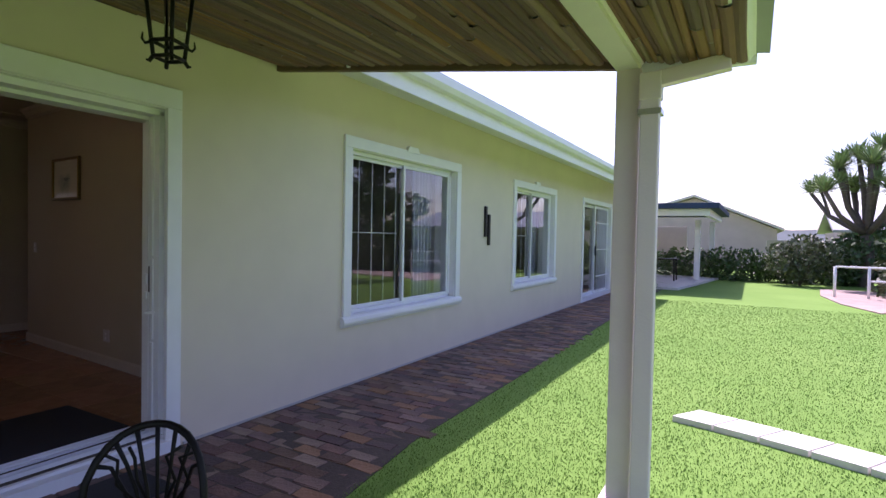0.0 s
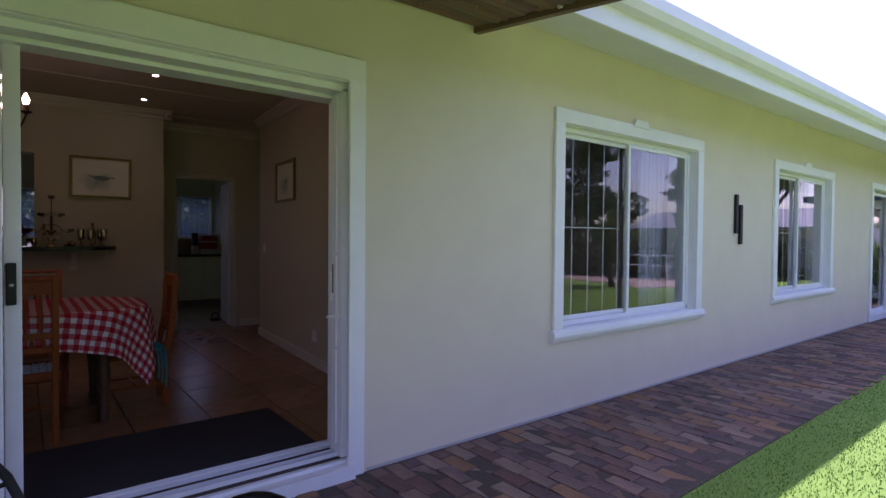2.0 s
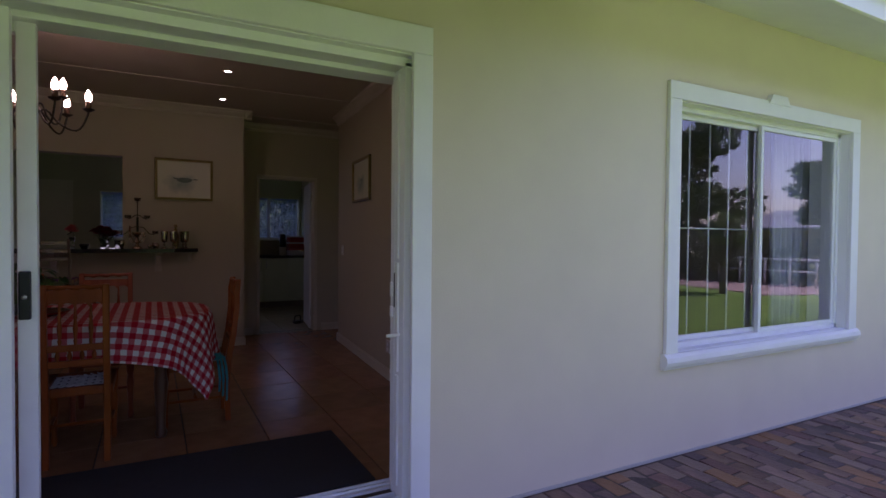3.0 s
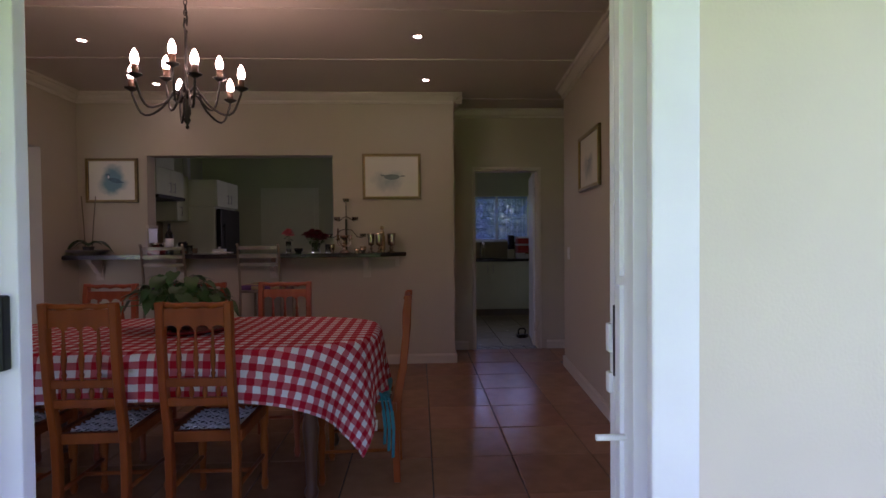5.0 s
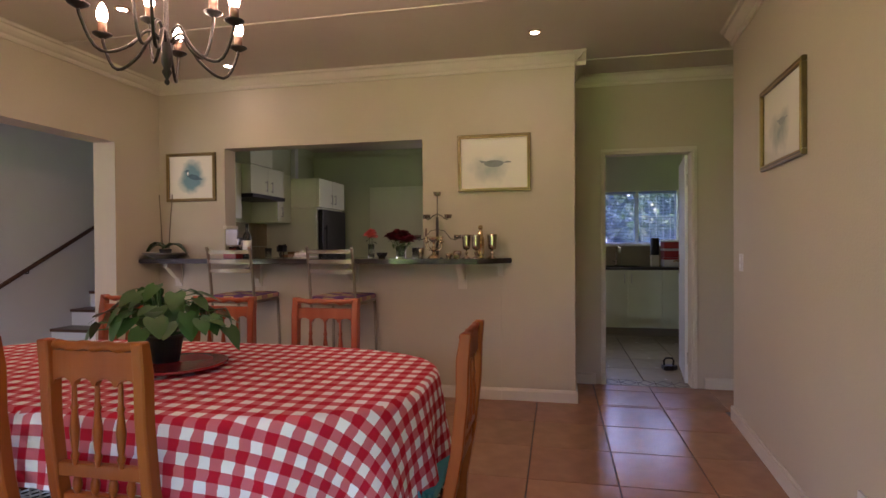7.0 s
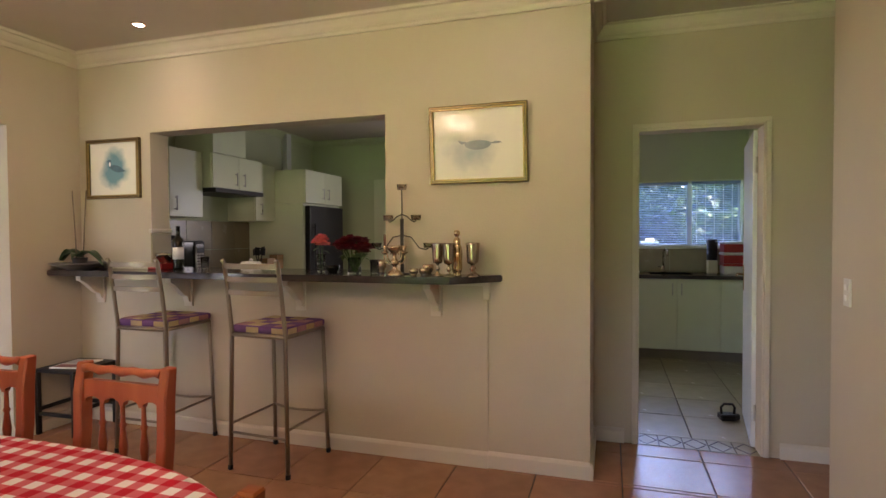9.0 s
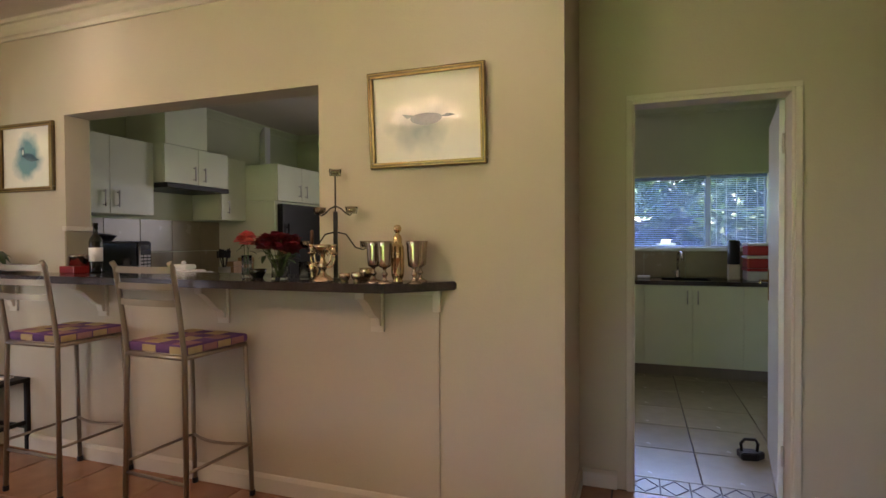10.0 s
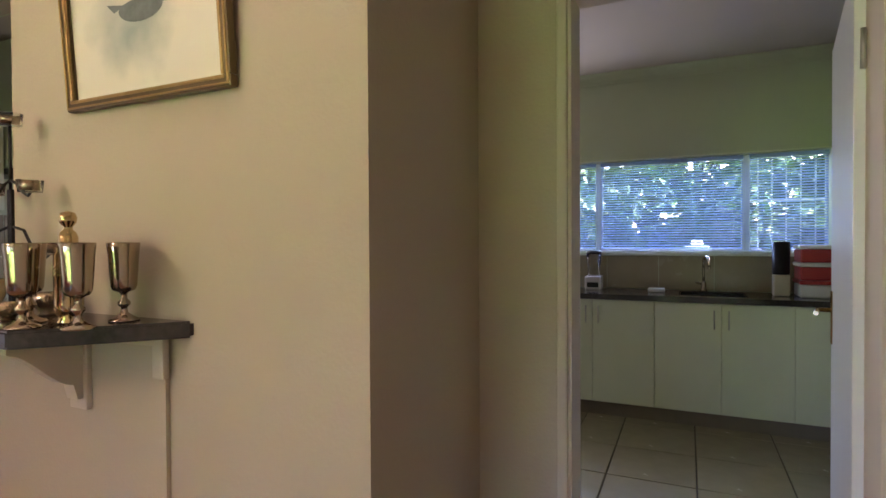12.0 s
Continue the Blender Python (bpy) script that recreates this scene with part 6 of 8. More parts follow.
box(bm, -10.33, -9.54, -1.40, -1.33, 0.06, 0.62, 0.012)
part("lower_door", bm, M_BLACK, fr)
bm = BM()
box(bm, -10.33, -9.54, -1.40, -1.33, 0.63, 1.71, 0.012)
up = part("upper_door", bm, M_BLACK, fr)
bm = BM()
tube(bm, [(-9.60, -1.30, 0.7), (-9.60, -1.30, 1.5)], 0.01, 8)
for z in (0.74, 1.46):
    tube(bm, [(-9.60, -1.30, z), (-9.60, -1.335, z)], 0.007, 6)
part("handle", bm, M_BLACK, up)
# base run and worktop on the left wall
for k, (a, b) in enumerate(((-8.2, -7.42), (-9.0, -8.2), (-9.495, -9.0))):
    cabinet("base_cabinet", "white kitchen base cabinet", a, b, -2.13, -1.52, 0.10, 0.875, ((a, (a + b) / 2), ((a + b) / 2, b)), "y", (((a + b) / 2 - 0.05, 0.76), ((a + b) / 2 + 0.05, 0.76)), "kitchen cabinets")
bm = BM()
box(bm, -9.495, -7.42, -2.13, -1.49, 0.878, 0.915, 0.005)
single("worktop", bm, M_GRANITE, "dark granite worktop along the kitchen wall", "worktop")
bm = BM()
for i in range(6):
    for j in range(2):
        box(bm, -9.59 + i * 0.36, -9.235 + i * 0.36, -2.13, -2.122, 0.918 + j * 0.305, 1.218 + j * 0.305, 0.002)
structure("backsplash", bm, M_BACKSPLASH, "beige square tiles behind the kitchen worktop", "wall tiles")
mw = thing("microwave", "black microwave oven on the kitchen worktop", "microwave", (-7.87, -1.8, 0.917))
bm = BM()
box(bm, -8.15, -7.60, -2.05, -1.60, 0.93, 1.322, 0.01)
part("body", bm, M_BLACK, mw)
for x in (-8.1, -7.65):
    for y in (-2.0, -1.65):
        bm = BM()
        lathe(bm, [(0, 0), (0.015, 0), (0.015, 0.0125), (0, 0.0125)], 10, (x, y, 0.917))
        part("foot", bm, M_BLACK, mw)
bm = BM()
box(bm, -8.005, -7.605, -1.599, -1.578, 0.95, 1.312, 0.004)
part("glass_door", bm, M_BOTTLE, mw, "glossy dark glass door")
bm = BM()
box(bm, -8.145, -8.025, -1.599, -1.582, 0.95, 1.312, 0.004)
panel = part("control_panel", bm, M_BLACK, mw)
for r in range(5):
    for c in range(3):
        bm = BM()
        box(bm, -8.135 + c * 0.034, -8.108 + c * 0.034, -1.5815, -1.579, 1.09 + r * 0.026, 1.107 + r * 0.026, 0.001)
        part("key", bm, M_RUBBER, panel)
bm = BM()
box(bm, -8.135, -8.04, -1.5815, -1.5795, 1.25, 1.29, 0.001)
part("display", bm, M_BOTTLE, panel)
bm = BM()
tube(bm, [(-8.018, -1.565, 0.98), (-8.018, -1.565, 1.28)], 0.008, 8)
part("handle", bm, M_STEEL, mw, "steel door handle")
pan = thing("frying_pan", "black lidded frying pan on top of the microwave", "pan", (-7.80, -1.78, 1.3225))
bm = BM()
lathe(bm, [(0, 0), (0.12, 0), (0.155, 0.04), (0.158, 0.044), (0.15, 0.044), (0, 0.03)], 26)
local_part("bowl", bm, M_BLACK, pan)
bm = BM()
lathe(bm, [(0, 0.06), (0.06, 0.062), (0.12, 0.052), (0.15, 0.0445), (0, 0.0445)], 26)
lid_ = local_part("lid", bm, M_BLACK, pan)
bm = BM()
lathe(bm, [(0, 0.06), (0.014, 0.06), (0.026, 0.08), (0.024, 0.09), (0, 0.092)], 16)
local_part("knob", bm, M_BLACK, lid_)
bm = BM()
tube(bm, [(0.15, 0.03, 0.036), (0.24, 0.06, 0.05), (0.32, 0.08, 0.05)], 0.011, 8)
local_part("handle", bm, M_BLACK, pan)
for x, w, h in ((-9.22, 0.14, 0.20), (-9.39, 0.12, 0.235)):
    bx = thing("wooden_box", "small tan wooden box on the far worktop", "box", (x, -1.68, 0.916), 0, "tan boxes")
    bm = BM()
    box(bm, -w / 2, w / 2, -0.05, 0.05, 0, h * 0.75, 0.004)
    local_part("body", bm, M_TAN, bx)
    bm = BM()
    box(bm, -w / 2 - 0.002, w / 2 + 0.002, -0.052, 0.052, h * 0.76, h, 0.005)
    local_part("lid", bm, M_TAN, bx)
# shelf and base unit on the kitchen side of the bar
bm = BM()
box(bm, -7.98, -7.42, -1.60, 0.60, 1.045, 1.084, 0.004)
single("bar_shelf", bm, M_GRANITE, "dark shelf on the kitchen side of the bar", "shelf")
bm = BM()
box(bm, -7.96, -7.42, -1.58, 0.58, 0.0, 1.044, 0.003)
single("cupboard", bm, M_CAB, "white base unit on the kitchen side of the bar", "base unit")
for x, y, h, mt, nm, lb in ((-8.85, -1.66, 0.12, M_PAPER, "jar", "small white kitchen jar on the worktop"), (-8.72, -1.64, 0.12, M_BRASS, "jar", "small gold kitchen tin on the worktop"), (-8.2, -1.75, 0.14, M_STEEL, "kettle", "steel kettle on the worktop")):
    bm = BM()
    lathe(bm, [(0, 0), (0.05, 0), (0.058, h * 0.5), (0.052, h * 0.9), (0.03, h), (0, h)], 16, (x, y, 0.916))
    single(nm, bm, mt, lb, nm.replace("_", " "))
up_ = thing("utensil_pot", "steel pot holding black kitchen spatulas and spoons", "utensil pot", (-9.07, -1.67, 0.916))
bm = BM()
lathe(bm, [(0, 0), (0.055, 0), (0.056, 0.004), (0.056, 0.15), (0.053, 0.15), (0.053, 0.006), (0, 0.006)], 18)
local_part("pot", bm, M_STEEL, up_)
for a, lean, w, h in ((10, 0.05, 0.034, 0.085), (80, 0.045, 0.028, 0.075), (170, 0.05, 0.038, 0.09), (250, 0.04, 0.026, 0.08), (310, 0.055, 0.032, 0.07)):
    dx, dy = math.cos(radians(a)), math.sin(radians(a))
    bm = BM()
    tube(bm, [(-dx * 0.02, -dy * 0.02, 0.01), (dx * lean * 0.7, dy * lean * 0.7, 0.24)], 0.006, 6)
    obox(bm, (w * 2, 0.010, h), Matrix.Translation((dx * lean, dy * lean, 0.24 + h / 2)) @ pose(0, 0, 0, 0, 8, a + 70), 0.004)
    local_part("utensil", bm, M_BLACK, up_)
# flush door in the far kitchen wall
kd2 = thing("door_3", "plain white flush door in the kitchen wall", "door", (KX, -0.7, 0), kind="structure")
bm = BM()
box(bm, KX, KX + 0.03, -1.10, -0.28, 0.0, 2.06, 0.004)
part("leaf", bm, M_CAB, kd2)
for a, b, c, d in ((-1.17, -1.10, 0, 2.13), (-0.28, -0.21, 0, 2.13), (-1.10, -0.28, 2.06, 2.13)):
    bm = BM()
    box(bm, KX, KX + 0.02, a, b, c, d, 0.004)
    part("architrave", bm, M_CAB, kd2)

# sink run below the window
KF = -10.41
splits = (1.33, 1.765, 2.20, 2.63, 3.06, 3.41)
for k, (a, b) in enumerate(zip(splits, splits[1:])):
    hp = ((a + 0.045 if k in (1, 3) else b - 0.045), 0.765)
    if k == 1:
        hp = (a + 0.045, 0.765)
    cabinet("base_cabinet", "white kitchen base cabinet under the sink window", KX, KF, a, b, 0.105, 0.875, ((a, b),), "x", (hp if k < 4 else None,), "kitchen cabinets")
bm = BM()
box(bm, KX, KF - 0.04, 0.4, 3.41, 0.0, 0.104)
single("kickboard", bm, M_TAUPE, "brown kickboard below the sink cabinets", "kickboard")
bm = BM()
for a, b, c, d in ((KX, KF + 0.03, 0.4, 2.36), (KX, KF + 0.03, 2.80, 3.415), (KX, -10.82, 2.36, 2.80), (-10.48, KF + 0.03, 2.36, 2.80)):
    box(bm, a, b, c, d, 0.878, 0.918, 0.0)
single("worktop", bm, M_GRANITE, "dark granite worktop with an inset sink", "worktop")
bm = BM()
for a, b, c, d, e, f in ((-10.815, -10.485, 2.365, 2.795, 0.74, 0.746), (-10.815, -10.81, 2.365, 2.795, 0.746, 0.914), (-10.49, -10.485, 2.365, 2.795, 0.746, 0.914), (-10.81, -10.49, 2.365, 2.37, 0.746, 0.914), (-10.81, -10.49, 2.79, 2.795, 0.746, 0.914)):
    box(bm, a, b, c, d, e, f)
single("sink", bm, M_BOTTLE, "dark inset kitchen sink bowl", "sink")
tap = thing("kitchen_tap", "chrome swan-neck kitchen tap behind the sink", "tap", (-10.86, 2.53, 0.918))
bm = BM()
lathe(bm, [(0, 0), (0.026, 0), (0.026, 0.012), (0.018, 0.02), (0.018, 0.07), (0.012, 0.08), (0, 0.08)], 16)
local_part("body", bm, M_CHROME, tap)
bm = BM()
tube(bm, [(0, 0, 0.07), (0, 0, 0.22)] + [(0.055 - 0.055 * math.cos(radians(a)), 0.035 * (1 - math.cos(radians(a))) / 2, 0.22 + 0.05 * math.sin(radians(a))) for a in range(20, 181, 20)] + [(0.11, 0.035, 0.18)], 0.010, 10)
local_part("spout", bm, M_CHROME, tap)
bm = BM()
tube(bm, [(0, -0.01, 0.055), (0.01, -0.055, 0.07)], 0.007, 8)
local_part("lever", bm, M_CHROME, tap)
bm = BM()
for i in range(6):
    box(bm, KX, KX + 0.008, 1.0 + i * 0.402, 1.399 + i * 0.402, 0.920, 1.195, 0.002)
structure("window_backsplash", bm, M_BACKSPLASH, "beige tiles below the kitchen window", "wall tiles")
# blender, jug and crates on the worktop
bl = thing("kitchen_blender", "small blender with a glass jug on the worktop", "blender", (-10.78, 1.72, 0.918))
bm = BM()
box(bm, -0.07, 0.07, -0.065, 0.065, 0, 0.11, 0.015)
local_part("base", bm, M_CLEARPLASTIC, bl)
bm = BM()
box(bm, 0.068, 0.073, -0.045, 0.045, 0.02, 0.06, 0.002)
local_part("panel", bm, M_BLACK, bl, "dark front panel")
bm = BM()
lathe(bm, [(0, 0.11), (0.045, 0.11), (0.062, 0.29), (0.058, 0.29), (0.042, 0.115), (0, 0.115)], 16)
local_part("jug", bm, M_VASE, bl)
bm = BM()
lathe(bm, [(0, 0.29), (0.062, 0.29), (0.058, 0.31), (0, 0.315)], 16)
local_part("lid", bm, M_BLACK, bl)
jg = thing("juice_dispenser", "dark cylinder jug on a pale stand", "dispenser", (-10.72, 3.02, 0.918))
bm = BM()
box(bm, -0.055, 0.055, -0.05, 0.05, 0, 0.15, 0.012)
local_part("stand", bm, mat("cream_plastic", (0.55, 0.50, 0.36), 0.4, var=0.05), jg)
bm = BM()
lathe(bm, [(0, 0.15), (0.052, 0.15), (0.055, 0.16), (0.055, 0.38), (0, 0.385)], 18)
local_part("cylinder", bm, M_BLACK, jg)
for k in range(3):
    cr = thing("storage_tub", "red plastic storage tub with a clear lid", "tub", (-10.70, 3.25, 0.918 + 0.12 * k), 0, "stacked storage tubs")
    bm = BM()
    box(bm, -0.13, 0.13, -0.135, 0.135, 0.0, 0.09, 0.012)
    local_part("tub", bm, M_RED if k else M_CLEARPLASTIC, cr)
    bm = BM()
    box(bm, -0.138, 0.138, -0.142, 0.142, 0.091, 0.118, 0.008)
    local_part("lid", bm, M_CLEARPLASTIC if k else M_RED, cr)
bm = BM()
box(bm, -10.78, -10.66, 2.14, 2.26, 0.919, 0.945, 0.008)
single("dish_cloth", bm, M_PAPER, "folded white dish cloth on the worktop", "cloth")

# kitchen window with blinds and bars
kw = thing("window_3", "white steel kitchen window in three lights", "window", (KX, 2.1, 1.215), kind="structure")
Y = [KWIN[0], 1.72, 2.83, KWIN[1]]
for y0, y1 in zip(Y, Y[1:]):
    pane_frame(kw, "sash_bar", KX - 0.14, y0, y1, KWIN[2], KWIN[3], 0.030, 0.04)
for a, b, c, d in ((KWIN[0], KWIN[1], KWIN[2] - 0.0, KWIN[2] + 0.012), (KWIN[0], KWIN[1], KWIN[3] - 0.012, KWIN[3]), (KWIN[0], KWIN[0] + 0.012, KWIN[2], KWIN[3]), (KWIN[1] - 0.012, KWIN[1], KWIN[2], KWIN[3])):
    bm = BM()
    box(bm, KX - 0.24, KX + 0.004, a, b, c, d)
    part("reveal", bm, M_CAB, kw)
bm = BM()
box(bm, KX - 0.1, KX + 0.03, KWIN[0] - 0.02, KWIN[1] + 0.02, KWIN[2] - 0.025, KWIN[2] - 0.001, 0.006)
part("sill", bm, M_CAB, kw)
for k in range(5):
    bm = BM()
    tube(bm, [(KX - 0.19, 2.92 + k * 0.095, KWIN[2] + 0.02), (KX - 0.19, 2.92 + k * 0.095, KWIN[3] - 0.02)], 0.005, 6)
    part("burglar_bar", bm, M_ALU, kw)
bm = BM()
tube(bm, [(KX - 0.195, 2.86, 1.62), (KX - 0.195, 3.36, 1.62)], 0.005, 6)
part("burglar_bar", bm, M_ALU, kw)
# pale slats; the blue of the sky light on them is put into the colour
M_SLAT = mat("sky_tinted_slat", (0.33, 0.46, 0.80), 0.45, var=0.03)
for y0, y1 in zip(Y, Y[1:]):
    bd = thing("venetian_blind", "pale lowered venetian blind with open slats", "blind", (KX - 0.07, (y0 + y1) / 2, KWIN[3] - 0.02), 0, "kitchen blinds")
    bm = BM()
    box(bm, -0.018, 0.018, -(y1 - y0) / 2 + 0.02, (y1 - y0) / 2 - 0.02, -0.025, 0.005, 0.003)
    local_part("head_rail", bm, M_SLAT, bd)
    smesh = None
    n = 34
    for k in range(n):
        z = -0.035 - k * 0.0205
        if smesh is None:
            bm = BM()
            obox(bm, (0.020, y1 - y0 - 0.05, 0.0012), pose(0, 0, 0, 0, 36, 0))
            o = local_part("slat", bm, M_SLAT, bd)
            smesh = o.data
        else:
            o = new("slat", smesh)
            o.parent = bd
        o.location = (0, 0, z)
    for yy in (-(y1 - y0) * 0.3, (y1 - y0) * 0.3):
        bm = BM()
        tube(bm, [(0.0, yy, 0), (0, yy, -0.035 - n * 0.0205)], 0.0012, 4)
        local_part("cord", bm, M_SLAT, bd)

# added area lamp stands in for sky light from the window's unseen end
area_light("kitchen_sky_fill", Matrix.Translation((KX + 0.02, 0.85, 1.60)) @ pose(0, 0, 0, 0, -90, 0), 0.74, 1.3, 1.05, (1.0, 0.965, 0.86))

# kitchen doorway frame and the open door
kd = thing("door_4", "white kitchen door standing wide open", "door", (HALL, 2.47, 0), kind="structure")
for a, b, c, d in ((2.082, 2.112, 0.0, 2.03), (2.834, 2.866, 0.0, 2.03), (2.082, 2.866, 2.03, 2.058)):
    bm = BM()
    box(bm, HALL, HALL + 0.018, a, b, c, d, 0.005)
    part("architrave", bm, M_CORNICE, kd)
    bm = BM()
    if d - c > 1:
        yy = (2.10, 2.122) if a < 2.3 else (2.823, 2.845)
        box(bm, HALLK - 0.01, HALL + 0.006, yy[0], yy[1], 0.0, 2.012, 0.003)
    else:
        box(bm, HALLK - 0.01, HALL + 0.006, 2.10, 2.845, 2.012, 2.035, 0.003)
    part("lining", bm, M_CORNICE, kd)
leaf = thing("kitchen_door", "white flush kitchen door with a brass lever handle", "door", (HALLK - 0.005, 2.838, 0.008), 172.0)
bm = BM()
box(bm, 0.0, 0.74, -0.0, 0.04, 0.0, 1.995, 0.003)
dl = local_part("leaf", bm, mat("door_paint", (0.62, 0.65, 0.66), 0.32, var=0.02), leaf)
bm = BM()
box(bm, 0.66, 0.70, 0.040, 0.046, 0.93, 1.12, 0.003)
hp = local_part("back_plate", bm, M_BRASS, dl)
bm = BM()
tube(bm, [(0.68, 0.044, 1.05), (0.68, 0.085, 1.05), (0.60, 0.092, 1.045)], 0.008, 8)
local_part("lever", bm, M_BRASS, dl, "brass lever handle")
for z in (0.22, 1.78):
    bm = BM()
    tube(bm, [(-0.004, 0.020, z - 0.05), (-0.004, 0.020, z + 0.05)], 0.007, 8)
    local_part("hinge", bm, M_STEEL, leaf)
# flat iron used as a door stop
ir = thing("flat_iron_doorstop", "old black flat iron standing as a door stop", "door stop", (-8.46, 2.77, 0.0), 100)
bm = BM()
prism(bm, [(-0.06, -0.045), (0.03, -0.045), (0.085, 0.0), (0.03, 0.045), (-0.06, 0.045)], "z", 0.0, 0.045)
bmesh.ops.bevel(bm, geom=bm.edges[:], offset=0.006, segments=2, affect="EDGES")
local_part("sole", bm, M_DARKSTEEL, ir)
bm = BM()
tube(bm, [(-0.045, 0, 0.045), (-0.05, 0, 0.09), (-0.03, 0, 0.115), (0.03, 0, 0.115), (0.045, 0, 0.09), (0.04, 0, 0.045)], 0.009, 8)
local_part("handle", bm, M_DARKSTEEL, ir)

# ---------------------------------------------------------------- stairs
# hidden area lamp added in the unseen stair opening to brighten the hall
area_light("stair_sky_fill", Matrix.Translation((XI - 0.12, -2.86, 1.28)) @ pose(0, 0, 0, 0, 90, 0), 1.9, 1.2, 1.6, (0.93, 0.97, 1.0))
stairs = thing("staircase", "pale plastered stairs with dark wooden treads", "stairs", (-7.2, -2.9, 0), kind="structure")
for k in range(10):
    x1 = -7.40 - k * 0.25
    bm = BM()
    box(bm, x1 - 0.25, x1, -3.60, -2.30, 0.0 if k == 0 else k * 0.18 - 0.02, (k + 1) * 0.18 - 0.032)
    part("riser", bm, M_STAIRWALL, stairs)
    bm = BM()
    box(bm, x1 - 0.25, x1 + 0.025, -3.60, -2.28, (k + 1) * 0.18 - 0.031, (k + 1) * 0.18, 0.006)
    part("tread", bm, M_DARKWOOD, stairs, "dark wooden tread")
rail = thing("stair_handrail", "dark wooden handrail fixed along the stair wall", "handrail", (-7.5, -3.52, 1.0))
bm = BM()
tube(bm, [(-6.95, -3.52, 0.80), (-7.05, -3.52, 0.86), (-9.3, -3.52, 2.10)], 0.022, 8)
part("rail", bm, M_DARKWOOD, rail)
for x in (-7.34, -8.5):
    bm = BM()
    z = 0.86 + (-7.05 - x) * 0.551
    tube(bm, [(x, -3.60, z - 0.05), (x, -3.53, z - 0.05), (x, -3.52, z)], 0.007, 6)
    part("bracket", bm, M_DARKSTEEL, rail)

# ---------------------------------------------------------------- garden
def leaf_mass(name, blobs, n, size, material, seed, elong=2.0):
    """Many small leaves scattered through uneven clumps; blobs are (x, y, z, rx, ry, rz)."""
    g = np.random.RandomState(seed)
    weights = np.array([b[3] * b[4] + b[4] * b[5] + b[3] * b[5] for b in blobs])
    pick = g.choice(len(blobs), n, p=weights / weights.sum())
    B = np.array(blobs)[pick]
    d = g.normal(size=(n, 3))
    d /= np.linalg.norm(d, axis=1)[:, None]
    lump = 1 + 0.16 * np.sin(d[:, 0] * 7 + B[:, 0] * 3) * np.sin(d[:, 1] * 6 + B[:, 1]) + 0.12 * np.sin(d[:, 2] * 9 + B[:, 0])
    r = (0.55 + 0.45 * g.rand(n) ** 0.45) * lump
    c = B[:, :3] + d * r[:, None] * B[:, 3:]
    a = g.normal(size=(n, 3)) + d * 0.5
    a /= np.linalg.norm(a, axis=1)[:, None]
    b = np.cross(a, g.normal(size=(n, 3)))
    b /= np.linalg.norm(b, axis=1)[:, None]
    s = size * (0.6 + 0.8 * g.rand(n))[:, None]
    v = np.stack([c - a * s * elong / 2, c + b * s / 2, c + a * s * elong / 2, c - b * s / 2], 1)
    v[:, :, 2] = np.maximum(v[:, :, 2], GZ - 0.01)
    me = bpy.data.meshes.new(name)
    me.from_pydata(v.reshape(-1, 3).tolist(), [], np.arange(4 * n).reshape(-1, 4).tolist())
    me.materials.append(material)
    return new(name, me)


def sword_rosette(verts, faces, c, n, length, width, rs, up=0.35, droop=0.5):
    for k in range(n):
        a = rs.uniform(0, 2 * math.pi)
        el = rs.uniform(-0.35, 1.0) * (1 - up) + up
        d = Vector((math.cos(a) * (1 - abs(el) * 0.6), math.sin(a) * (1 - abs(el) * 0.6), el)).normalized()
        side = d.cross(Vector((0, 0, 1)))
        side = side.normalized() if side.length > 1e-3 else Vector((1, 0, 0))
        ln = length * rs.uniform(0.75, 1.1)
        base = len(verts)
        for q in range(5):
            t = q / 4
            p = Vector(c) + d * ln * t - Vector((0, 0, 1)) * droop * ln * t * t * (1 - abs(el) * 0.6)
            w = width * (0.6 + 0.9 * t) * (1 - t) ** 0.6 if q < 4 else 0.001
            verts.append(tuple(p - side * w))
            verts.append(tuple(p + side * w))
        for q in range(4):
            b = base + 2 * q
            faces.append((b, b + 1, b + 3, b + 2))


